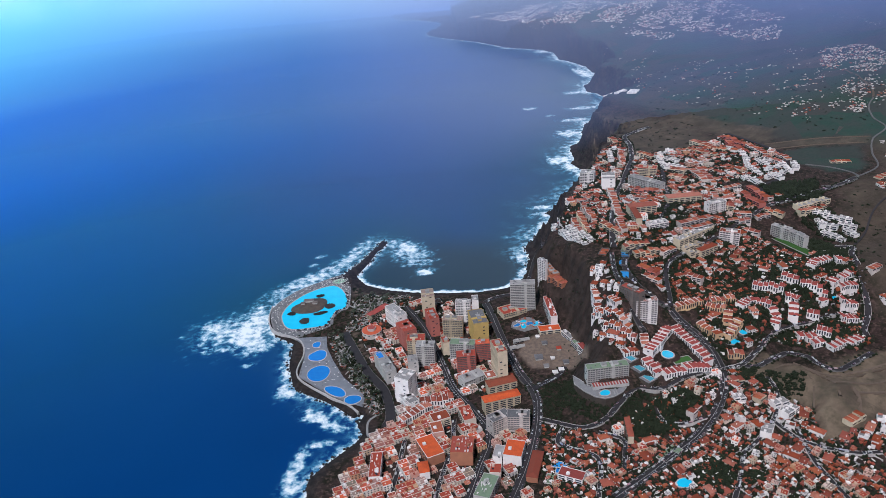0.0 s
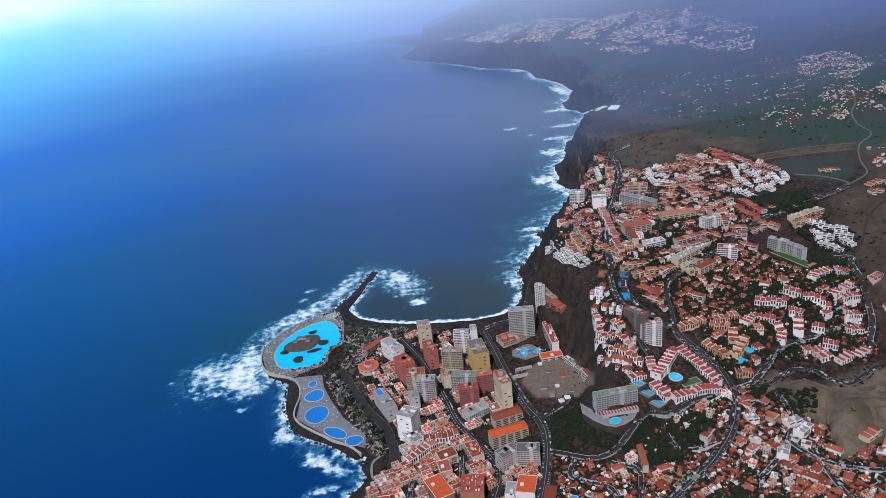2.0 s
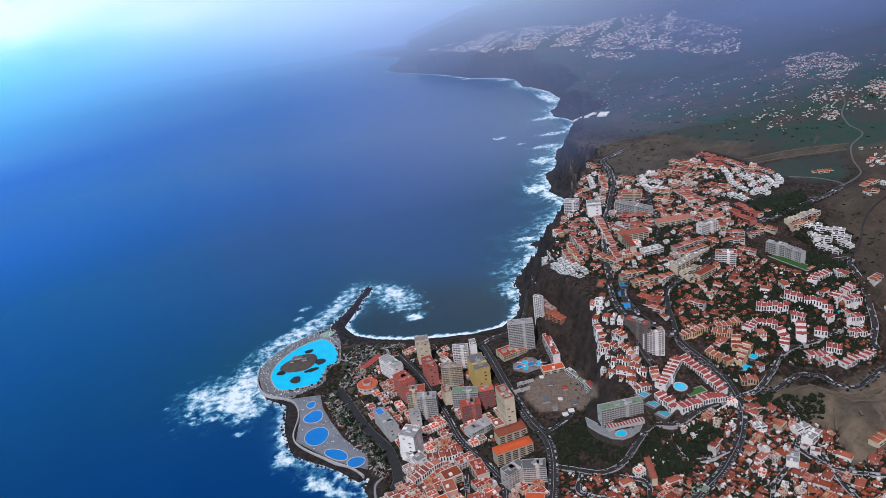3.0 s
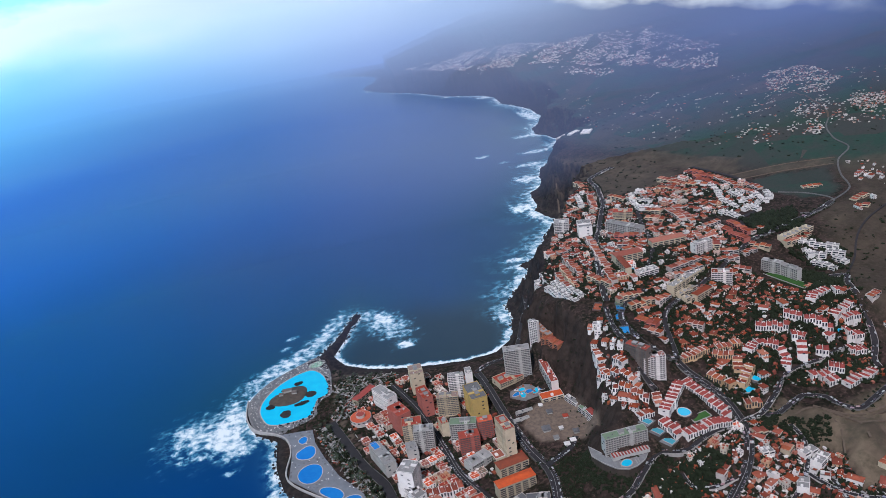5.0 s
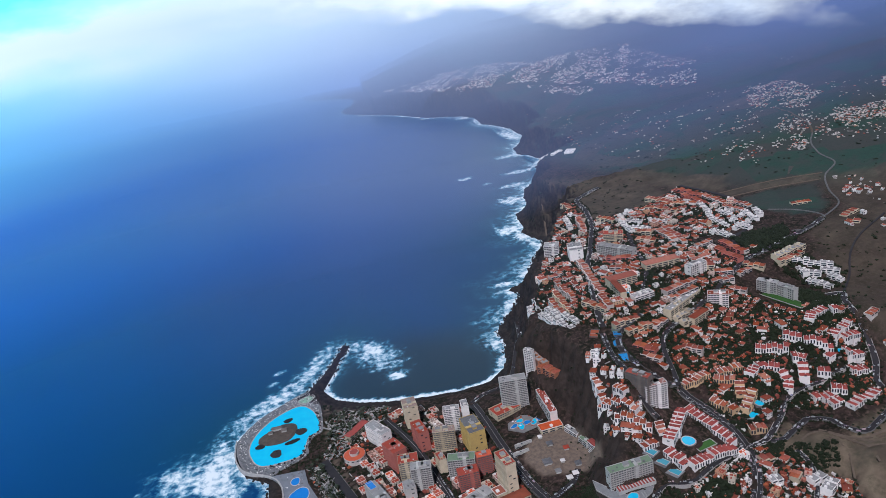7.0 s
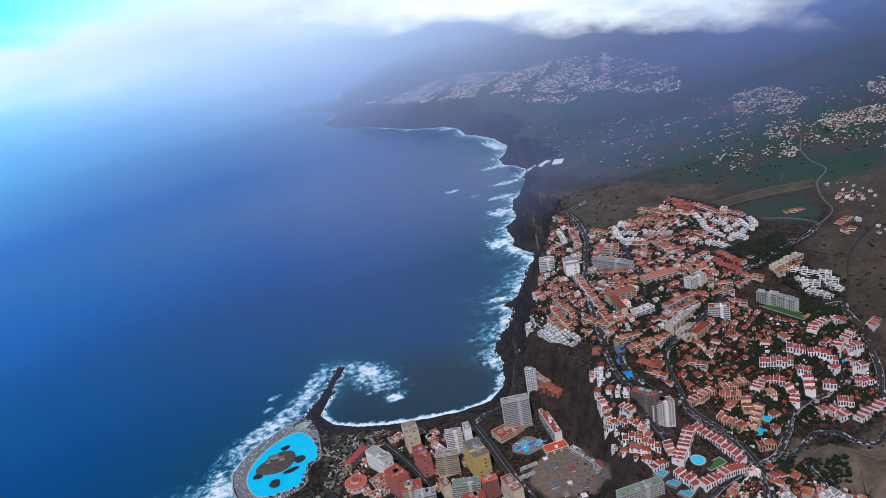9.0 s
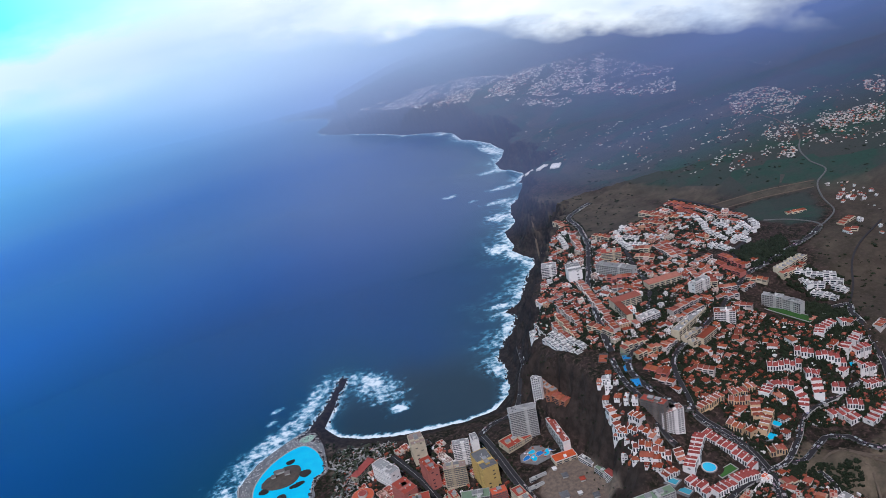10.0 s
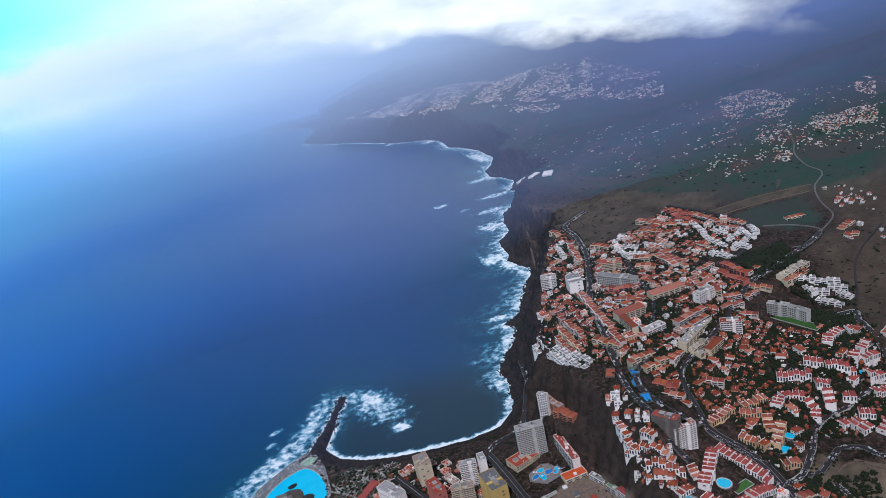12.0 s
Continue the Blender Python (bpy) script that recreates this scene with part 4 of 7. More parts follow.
    labels = ("white villa with hipped orange tiled roof", "long white villa with orange tiled roof", "square white villa under a steep tiled roof", "low painted bungalow with wide tiled roof",
              "painted town house with red roof terrace", "tall painted town house with roof shelter", "narrow town house with flat terrace roof", "small white village house with flat roof", "narrow white village house with flat roof")
    return tagged(house, labels[kind], "house", group="town houses")

# ---- large buildings ----
hotel(-102, 996, 56, 17, 22, -68, GREY, "grey hotel slab with a roof pool")
hotel(-68, 928, 25, 23, 42, 61, WHITE, "white twin-winged hotel tower by the sea avenue")
hotel(-68, 916, 44, 16, 14, -59, WHITE, "white lower hotel wing with arched balconies")
hotel(-38, 1012, 29, 17, 36, 172, GREY, "pale grey apartment tower with balcony bands")
hotel(-59, 1000, 20, 16, 20, -85, GREY, "pale grey low apartment wing")
hotel(-53, 1044, 29, 21, 30, 177, CREAM, "beige apartment block with pink roof terrace")
hotel(-69, 1076, 34, 22, 34, -65, PINK, "red and white apartment block")
hotel(-88, 1143, 45, 18, 28, -59, WHITE, "white apartment block with roof turrets")
hotel(-32, 1171, 28, 22, 38, -86, CREAM, "beige apartment tower behind the beach")
hotel(-26, 1108, 35, 16, 34, -76, PINK, "dull red apartment tower with balconies")
hotel(8, 1084, 33, 14, 34, 170, CREAM, "peach apartment block with roof pergolas")
hotel(27, 1114, 25, 11, 42, -11, WHITE, "white hotel slab with grey balcony bands")
hotel(47, 1104, 18, 10, 44, -89, WHITE, "white hotel tower end block")
# no well is cut: the dark deck colour paints its shade
hotel(48, 1058, 44, 24, 38, -81, YELLOW, "ochre yellow apartment block, dark roof for shaded light well", SHADEWALL)
hotel(20, 1009, 39, 17, 30, -13, GREY, "grey apartment block with green roof terrace", GREENROOF)
hotel(-7, 1035, 19, 11, 26, -78, CREAM, "plain beige apartment block with balconies")
hotel(23, 981, 29, 17, 26, 1, PINK, "red-brown apartment block with red roof terrace")
hotel(50, 996, 22, 13, 30, 1, PINK, "dark red apartment block with balconies")
hotel(71, 949, 34, 15, 52, -77, CREAM, "tall beige apartment tower with brown balconies")
hotel(29, 946, 37, 20, 10, 28, GREY, "low grey commercial block with dark roof wells")
hall(66, 879, 53, 16, 18, 13, CREAM, ORANGE, "long beige hall with a bright orange roof")
hall(70, 918, 43, 17, 14, 14, CREAM, TILE, "low block with orange-red roof terraces")
hotel(58, 826, 30, 18, 24, 28, OFFWHITE, "cream angled apartment block with balcony bands", SHADEWALL)
hotel(84, 824, 30, 18, 24, -9, OFFWHITE, "cream angled apartment block with balcony bands", SHADEWALL)
hotel(127, 1114, 41, 16, 50, -6, GREY, "very tall grey apartment slab above the beach")
hotel(108, 1108, 43, 26, 8, 19, CREAM, "low podium building with terraces")
hotel(166, 1150, 16, 7, 40, -46, WHITE, "slim white tower above the beach")
hall(167, 1079, 66, 11, 12, -88, WHITE, TERRACE, "long low block beside the pools")
hall(159, 1038, 34, 17, 6, 4, CREAM, ORANGE, "low pavilion with a bright orange roof")
hotel(211, 867, 58, 14, 18, 4, GREY, "grand grey hotel with a green roof on the terrace", GREENROOF)
hotel(268, 962, 34, 13, 26, -53, BROWN, "dark brown apartment slab on the main road", TERRACE)
hotel(286, 953, 31, 12, 28, 2, WHITE, "white angled apartment slab with balcony bands", TERRACE)
hall(425, 1232, 60, 18, 11, 2, CREAM, TILE, "long apartment range with orange tiled roof")
hall(344, 1202, 47, 19, 16, 4, CREAM, TILE, "hotel range with orange tiled roof")
hall(326, 1171, 49, 10, 16, -91, CREAM, TILE, "hotel wing with orange tiled roof")
hotel(389, 1335, 72, 16, 17, -52, GREY, "wide grey hotel with white balcony frames")
hotel(407, 1394, 36, 20, 15, -24, CREAM, "cream apartment block with balconies")
hotel(303, 1452, 28, 22, 24, -21, WHITE, "white hotel at the cliff edge")
hotel(332, 1396, 35, 25, 22, -100, WHITE, "white hotel block near the cliff")
flat_range(210, 1262, 70, 11, 4, -88, WHITE, PAVING)
flat_range(217, 1200, 52, 11, 4, -76, WHITE, PAVING)
flat_range(229, 1155, 44, 11, 4, -74, WHITE, PAVING)
flat_range(222, 1264, 66, 11, 7.5, -88, WHITE, PAVING)
flat_range(229, 1204, 50, 11, 7.5, -76, WHITE, PAVING)
flat_range(241, 1160, 40, 11, 7, -74, WHITE, PAVING)
flat_range(180, 1150, 40, 12, 15, -75, RUSSET, PAVING)
flat_range(187, 1118, 34, 15, 10, -60, RUSSET, TILE)
hotel(556, 1130, 31, 11, 19, -52, GREY, "long grey hotel with strip windows")
hotel(571, 1107, 39, 11, 19, -69, GREY, "long grey hotel with strip windows")
hotel(464, 1185, 34, 14, 18, 18, WHITE, "white apartment block with grey balconies")
hotel(467, 1120, 31, 15, 16, -26, WHITE, "white apartment block with orange roof terraces", TILE)
hall(356, 1149, 35, 15, 8, 12, WHITE, PAVING, "low white flat-roofed commercial hall")
hall(422, 1095, 37, 11, 10, 29, CREAM, TILE, "cream apartment block with tiled roof")
hall(409, 1122, 83, 13, 9, 32, CREAM, PAVING, "long pale apartment range")
flat_range(310, 1106, 44, 12, 7, 13, CREAM, TILE)
flat_range(322, 1086, 42, 12, 7, 13, CREAM, TILE)
terrace_row(296, 916, 69, 15, 7, 49, REDTILE)
terrace_row(341, 911, 72, 15, 7, -64, REDTILE)
terrace_row(318, 861, 70, 15, 7, 16, REDTILE)
terrace_row(274, 868, 30, 15, 7, -68, REDTILE)
terrace_row(435, 970, 22, 14, 7, 34, REDTILE)
terrace_row(455, 978, 17, 14, 7, 3, REDTILE)
terrace_row(470, 973, 15, 14, 7, -32, REDTILE)
terrace_row(478, 960, 15, 14, 7, -82, REDTILE)
terrace_row(475, 947, 13, 14, 7, -127, REDTILE)
terrace_row(516, 1002, 25, 14, 7, -34, REDTILE)
terrace_row(545, 985, 39, 14, 7, -28, REDTILE)
terrace_row(553, 970, 11, 14, 7, -68, REDTILE)
terrace_row(485, 1003, 44, 14, 7, -30, REDTILE)
terrace_row(512, 975, 14, 14, 7, -45, REDTILE)
terrace_row(508, 961, 21, 14, 7, -112, REDTILE)
terrace_row(533, 954, 17, 14, 7, -29, REDTILE)
terrace_row(563, 1031, 27, 14, 7, 45, REDTILE)
terrace_row(585, 1042, 21, 14, 7, 13, REDTILE)
terrace_row(606, 1036, 13, 14, 7, -3, REDTILE)
terrace_row(580, 1000, 18, 14, 7, 38, REDTILE)
terrace_row(602, 1008, 20, 14, 7, 19, REDTILE)
terrace_row(602, 996, 27, 14, 7, 5, REDTILE)
terrace_row(595, 978, 30, 14, 7, 8, REDTILE)
terrace_row(590, 960, 28, 14, 7, 4, REDTILE)
terrace_row(507, 933, 11, 14, 7, 4, REDTILE)
terrace_row(518, 926, 15, 14, 7, -0, REDTILE)
terrace_row(539, 929, 20, 14, 7, -30, REDTILE)
terrace_row(523, 913, 17, 14, 7, 6, REDTILE)
terrace_row(544, 900, 23, 14, 7, 20, REDTILE)
terrace_row(573, 909, 28, 14, 7, 29, REDTILE)
terrace_row(508, 978, 15, 14, 7, 162, REDTILE)
terrace_row(357, 982, 45, 13, 7, 17, TILE, OCHRE)
terrace_row(410, 987, 35, 13, 7, -2, TILE, OCHRE)
terrace_row(395, 971, 28, 13, 7, -31, TILE, OCHRE)
terrace_row(404, 947, 21, 13, 7, -114, TILE, OCHRE)
terrace_row(370, 941, 22, 13, 7, -54, TILE, OCHRE)
terrace_row(384, 927, 10, 13, 7, -74, TILE, OCHRE)
terrace_row(407, 931, 33, 13, 7, 39, TILE, OCHRE)
terrace_row(400, 897, 22, 13, 7, -9, TILE, OCHRE)
terrace_row(225, 1000, 24, 12, 5.5, -89, TILE)
terrace_row(225, 978, 25, 12, 5.5, -81, TILE)
terrace_row(243, 962, 19, 12, 5.5, -66, TILE)
terrace_row(237, 955, 66, 12, 5.5, -51, TILE)
terrace_row(243, 926, 47, 12, 5.5, -28, TILE)
terrace_row(275, 915, 19, 12, 5.5, -91, TILE)
terrace_row(249, 894, 23, 12, 5.5, 17, TILE)
hall(6, 781, 32, 29, 20, -98, RUSSET, TERRACE, "large red-roofed town block")
hall(-36, 792, 42, 24, 15, -68, RUSSET, ORANGE, "russet town block with orange roof")
hall(72, 771, 31, 24, 15, -108, WHITE, ORANGE, "block with orange tiled roof")
hall(95, 746, 49, 14, 8, -108, RUSSET, TILE, "long low red-tiled building")
hall(136, 720, 31, 16, 7, -28, WHITE, REDTILE, "low building with a crimson roof")
hall(31, 710, 40, 20, 16, -113, GREY, GREENROOF, "block with a pale green flat roof")
hall(-107, 774, 47, 15, 13, -92, WHITE, TERRACE, "town block with dark red roof terrace")
hall(-21, 854, 25, 19, 14, 19, CREAM, TILE, "block with orange roof terrace")
hall(16, 855, 32, 17, 14, -76, PAINTED, TERRACE, "block with red roof terraces")
terrace_row(-21, 898, 41, 15, 13, 5, TILE)
terrace_row(-55, 876, 51, 15, 13, 34, TILE)
hall(52, 772, 22, 12, 12, -107, WHITE, PAVING, "white flat-roofed block near the avenue")
hall(-26, 831, 23, 16, 13, -80, PAINTED, TILE, "painted block with orange roof")
hall(-45, 757, 20, 13, 12, -82, WHITE, ORANGE, "white house with bright orange terrace")
hall(45, 740, 17, 14, 13, -100, PAINTED, TERRACE, "town block with red terrace")
hall(222, 786, 39, 7, 10, -96, CREAM, TILE, "narrow cream range with orange roof")
hall(56, 944, 17, 15, 9, -75, CREAM, TILE, "low cream block with orange roof")
hall(-122, 1186, 46, 13, 9, 47, CREAM, REDTILE, "long cream hall with a dull red pitched roof")


def rotunda(x, y, radius, h):
    """A round block of flats with a ring of roof terraces and a drum in the middle."""
    z = ground_z(x, y)
    TAKEN.append((x, y, radius + 1))
    base = tagged(part("round_building", slab_ring(x, y, radius, z - 3, z + h), OFFWHITE), "round pale block of flats with red roof terraces", "building")
    part("roof", slab_ring(x, y, radius - 0.6, z + h - 0.3, z + h + 0.2), TERRACE, base)
    part("drum", slab_ring(x, y, radius * 0.42, z + h, z + h + 4.5), OFFWHITE, base)
    part("drum_roof", slab_ring(x, y, radius * 0.38, z + h + 4.4, z + h + 4.8), REDTILE, base)
    for k in range(14):
        a = 6.2832 * k / 14
        o = part("window", WINDOW_WIDE, None, base)
        o.location, o.rotation_euler = (x + radius * math.cos(a), y + radius * math.sin(a), z + h - 3.2), (0, 0, a + math.pi / 2)


def slab_ring(x, y, radius, z0, z1, n=28):
    bm = bmesh.new()
    bmesh.ops.create_cone(bm, cap_ends=True, segments=n, radius1=radius, radius2=radius, depth=z1 - z0, matrix=Matrix.Translation((x, y, (z0 + z1) / 2)))
    return bm


rotunda(-130, 1118, 17, 10)
flat_range(573, 1533, 87, 16, 6.5, -58, CREAM, TILE)
flat_range(545, 1487, 66, 14, 6.5, -51, CREAM, TILE)
flat_range(634, 1547, 74, 14, 6.5, -73, PINK, TILE)
flat_range(624, 1509, 73, 12, 6.5, -78, PINK, TILE)
flat_range(654, 1481, 59, 14, 6.5, -76, OFFWHITE, TILE)
flat_range(682, 1436, 51, 14, 6.5, -72, OFFWHITE, TILE)
flat_range(661, 1415, 50, 12, 6.5, -64, OFFWHITE, TILE)
flat_range(687, 1378, 44, 12, 5.5, -106, WHITE, PAVING)
flat_range(637, 1407, 41, 12, 5.5, -74, WHITE, PAVING)
flat_range(605, 1368, 47, 12, 5.5, -84, WHITE, PAVING)
flat_range(644, 1374, 40, 12, 5.5, 25, WHITE, PAVING)
flat_range(630, 1329, 33, 12, 5.5, -71, WHITE, PAVING)
flat_range(586, 1314, 38, 12, 5.5, -73, WHITE, PAVING)
flat_range(621, 1463, 49, 11, 5.5, -101, WHITE, PAVING)
flat_range(607, 1404, 59, 11, 5.5, -104, WHITE, PAVING)
flat_range(667, 1370, 53, 11, 5.5, -98, WHITE, PAVING)
flat_range(632, 1336, 51, 10, 5.5, 27, WHITE, PAVING)
flat_range(470, 1493, 49, 13, 5.5, 43, WHITE, PAVING)
flat_range(470, 1444, 31, 13, 5.5, -53, WHITE, PAVING)
flat_range(468, 1407, 35, 13, 5.5, -37, WHITE, PAVING)
flat_range(508, 1421, 35, 13, 5.5, -45, WHITE, PAVING)
flat_range(445, 1419, 44, 11, 5.5, -91, WHITE, PAVING)
flat_range(464, 1385, 29, 16, 7.5, -43, CREAM, TILE)
flat_range(455, 1357, 35, 16, 7.5, -39, CREAM, TILE)
flat_range(493, 1357, 55, 13, 7.5, -82, OFFWHITE, TILE)
flat_range(506, 1363, 49, 12, 7.5, -84, OFFWHITE, TILE)
flat_range(509, 1339, 55, 11, 6.5, -92, OFFWHITE, TILE)
flat_range(428, 1483, 38, 13, 9.5, -61, CREAM, TILE)
flat_range(382, 1308, 42, 14, 7.5, -28, PINK, TILE)
flat_range(367, 1259, 37, 11, 6.5, -28, OFFWHITE, TILE)
flat_range(321, 1307, 98, 13, 6.5, -97, OFFWHITE, TILE)
flat_range(306, 1207, 84, 13, 6.5, -94, OFFWHITE, TILE)
flat_range(299, 1160, 42, 11, 6.5, -87, OFFWHITE, TILE)
flat_range(283, 1159, 47, 13, 6.5, -61, CREAM, TILE)
flat_range(408, 1649, 62, 14, 6.5, -79, CREAM, TILE)
flat_range(391, 1527, 87, 12, 6.5, -97, OFFWHITE, TILE)
flat_range(376, 1569, 68, 11, 6.5, -98, WHITE, PAVING)
flat_range(274, 1337, 27, 11, 6.5, 17, OFFWHITE, TILE)
flat_range(252, 1211, 118, 11, 5.5, -89, CREAM, TILE)
flat_range(239, 1197, 113, 10, 5.5, -88, OFFWHITE, TILE)
flat_range(267, 1248, 97, 10, 6.5, -86, OFFWHITE, TILE)
flat_range(420, 1155, 64, 13, 6.5, 20, OFFWHITE, TILE)
flat_range(418, 1139, 56, 11, 6.5, 18, OFFWHITE, TILE)
flat_range(549, 1239, 64, 13, 6.5, -79, PINK, TILE)
flat_range(568, 1259, 61, 12, 6.5, -83, PINK, TILE)
flat_range(487, 1200, 29, 14, 7.5, -23, CREAM, TILE)
flat_range(512, 1186, 30, 12, 6.5, -11, OFFWHITE, TILE)
flat_range(534, 1293, 32, 11, 6.5, 10, OFFWHITE, TILE)
flat_range(481, 1227, 74, 11, 6.5, -105, OFFWHITE, TILE)
flat_range(570, 1192, 34, 12, 5.5, -46, CREAM, TILE)
flat_range(590, 1236, 37, 11, 5.5, 17, OFFWHITE, TILE)
flat_range(497, 1162, 38, 11, 6.5, -3, OFFWHITE, TILE)
flat_range(511, 1140, 28, 11, 5.5, -42, OFFWHITE, TILE)
flat_range(638, 1203, 66, 16, 7.5, 19, CREAM, PAVING)
flat_range(632, 1188, 56, 11, 6.5, 18, CREAM, TILE)
flat_range(644, 1178, 26, 12, 6.5, -36, WHITE, PAVING)
flat_range(667, 1160, 38, 12, 6.5, -34, WHITE, PAVING)
flat_range(640, 1145, 31, 12, 6.5, -42, WHITE, PAVING)
flat_range(634, 1113, 40, 12, 6.5, -64, WHITE, PAVING)
flat_range(667, 1120, 23, 12, 6.5, -69, WHITE, PAVING)
flat_range(632, 1154, 29, 11, 6.5, -100, WHITE, PAVING)
flat_range(670, 1139, 29, 11, 6.5, -41, WHITE, PAVING)
flat_range(773, 1374, 37, 12, 4.5, -8, CREAM, TILE)
flat_range(805, 1281, 38, 14, 4.5, 24, CREAM, TILE)
flat_range(788, 1246, 22, 12, 4.5, -50, CREAM, TILE)
flat_range(383, 1041, 32, 12, 6.5, -42, OFFWHITE, TILE)
flat_range(314, 1045, 34, 13, 6.5, -50, PINK, TILE)
flat_range(313, 1022, 29, 11, 6.5, -52, OFFWHITE, TILE)
flat_range(357, 1091, 32, 14, 6.5, 28, OFFWHITE, TILE)
flat_range(422, 1101, 36, 11, 6.5, -127, OFFWHITE, TILE)
flat_range(399, 1102, 36, 11, 6.5, 24, CREAM, PAVING)
flat_range(410, 1094, 47, 11, 6.5, 23, CREAM, PAVING)
flat_range(545, 1183, 27, 10, 6.5, 18, OFFWHITE, TILE)
flat_range(648, 1012, 23, 12, 5.5, -159, OFFWHITE, TILE)
flat_range(615, 1035, 19, 13, 5.5, -156, OFFWHITE, TILE)
flat_range(430, 793, 26, 14, 8, 35, WHITE, PAVING)
flat_range(424, 808, 22, 12, 6, 20, WHITE, PAVING)
flat_range(390, 763, 22, 14, 7, 60, WHITE, PAVING)
flat_range(372, 813, 16, 12, 5, 5, WHITE, PAVING)
flat_range(383, 847, 18, 13, 6, 10, CREAM, TILE)
flat_range(401, 815, 18, 12, 6, 40, CREAM, TILE)
flat_range(499, 762, 26, 14, 6, 30, CREAM, TILE)
flat_range(310, 800, 22, 11, 6, 40, OFFWHITE, TILE)
for x, y, turn, top in ((290, 1091, 75, AWNING), (280, 1065, 75, AWNING), (271, 1020, 75, AWNING), (258, 1101, 62, TILE), (294, 1103, 62, GREENROOF)):
    play_court(x, y, turn, top)

# ---- roads ----
def curve(points, step=6.0):
    """A smooth line through points, in even steps."""
    p = np.array(points, float)
    q = np.vstack([2 * p[0] - p[1], p, 2 * p[-1] - p[-2]])
    out = []
    for i in range(1, len(q) - 2):
        n = max(2, int(np.hypot(*(q[i + 1] - q[i])) / step))
        for u in np.arange(n) / n:
            out.append(0.5 * (2 * q[i] + (q[i + 1] - q[i - 1]) * u + (2 * q[i - 1] - 5 * q[i] + 4 * q[i + 1] - q[i + 2]) * u * u + (3 * q[i] - q[i - 1] - 3 * q[i + 1] + q[i + 2]) * u ** 3))
    return np.vstack([out, p[-1:]])


def side_steps(line):
    d = np.gradient(line, axis=0)
    d /= np.hypot(d[:, 0], d[:, 1])[:, None] + 1e-9
    return np.c_[-d[:, 1], d[:, 0]]


def ribbon(line, offsets, lift):
    """A strip draped on the ground; offsets across the line and heights over it."""
    s = side_steps(line)
    mid = np.maximum(ground_height(line), 0.5)
    mid = np.convolve(np.pad(mid, 2, "edge"), np.ones(5) / 5, "valid")
    verts, faces, k = [], [], len(offsets)
    for i in range(len(line)):
        for o, up in zip(offsets, lift):
            q = line[i] + s[i] * o
            verts.append((q[0], q[1], mid[i] + up))
    for i in range(len(line) - 1):
        for j in range(k - 1):
            a = i * k + j
            faces.append((a, a + k, a + k + 1, a + 1))
    me = bpy.data.meshes.new("strip")
    me.from_pydata(verts, [], faces)
    return me


ROADS = []


def road(points, width, label, walls=True, line=True, top=None):
    c = curve(points)
    ROADS.append((c, width))
    h = width / 2
    base = tagged(part("road", ribbon(c, (-h - 0.3, -h, -h * 0.4, h * 0.4, h, h + 0.3), (-5, 1.3, 1.35, 1.35, 1.3, -5)), top or ASPHALT), label, "road", kind="structure")
    if line and width > 10:
        part("lane_line", ribbon(c, (-0.25, 0.25), (1.42, 1.42)), LINE, base)
    if walls:
        for s in (-1, 1):
            a, b = sorted((s * (h + 0.2), s * (h + 0.65)))
            part("kerb", ribbon(c, (a, a + 0.05, b - 0.05, b), (-5, 1.75, 1.75, -5)), KERB if "pale" in label else DARKKERB, base)
    return base


road([(179, 676), (228, 709), (273, 745), (320, 781), (347, 808), (369, 855), (371, 899), (353, 934), (333, 963), (329, 975)], 11, "wide dark asphalt main road climbing through town")
road([(329, 975), (299, 982), (282, 997), (280, 1057), (300, 1094), (344, 1114)], 8, "curving asphalt street past the pools")
road([(329, 975), (341, 1045), (366, 1081), (423, 1110), (487, 1152), (560, 1209), (607, 1223), (672, 1251), (723, 1267), (755, 1286)], 8, "asphalt street across the upper town")
road([(269, 1097), (259, 1026), (264, 961), (279, 931)], 7, "asphalt lane along the cliff top")
road([(-178, 1131), (-162, 1086), (-132, 1006), (-103, 950), (-92, 890), (-98, 862)], 13, "reddish seafront promenade road", line=False)
road([(-73, 1200), (-35, 1100), (-12, 995), (2, 930), (34, 860), (44, 812), (26, 756), (6, 700), (-15, 640)], 11, "straight tree-lined asphalt avenue", walls=False)
road([(67, 1157), (84, 1028), (100, 942), (113, 896), (115, 862), (104, 808), (84, 749), (58, 690), (40, 640)], 12, "avenue with parked cars along it")
road([(115, 836), (135, 824), (165, 805), (197, 812), (224, 833), (249, 848), (284, 838), (346, 862), (373, 880)], 7, "hillside road behind a pale wall", line=False)
road([(113, 896), (150, 916), (166, 940)], 8, "short asphalt ramp beside the plaza", walls=False, line=False)
road([(375, 876), (403, 880), (437, 905), (462, 932), (493, 947), (533, 948), (584, 968)], 7, "pale-edged residential street", line=False)
road([(400, 880), (421, 872), (459, 893), (477, 902), (499, 890), (503, 867), (520, 851), (550, 865), (587, 883)], 7, "winding street round the bare hill", line=False)
road([(622, 1079), (645, 1073), (632, 1050), (627, 1019), (626, 997), (624, 969), (607, 945), (602, 927)], 8, "pale winding estate road", line=False)
road([(509, 1738), (440, 1695), (429, 1610), (405, 1505), (364, 1402), (325, 1312), (285, 1162), (276, 1110)], 9, "pale-edged asphalt street along the coast estate")
road([(444, 1422), (419, 1315), (402, 1235), (360, 1160)], 7, "asphalt cross street", line=False, walls=False)
road([(961, 1620), (930, 1579), (905, 1514), (905, 1464), (867, 1438), (844, 1395), (824, 1336), (777, 1299), (755, 1290)], 3.0, "pale country road through fields", line=False, walls=False, top=DARKKERB)
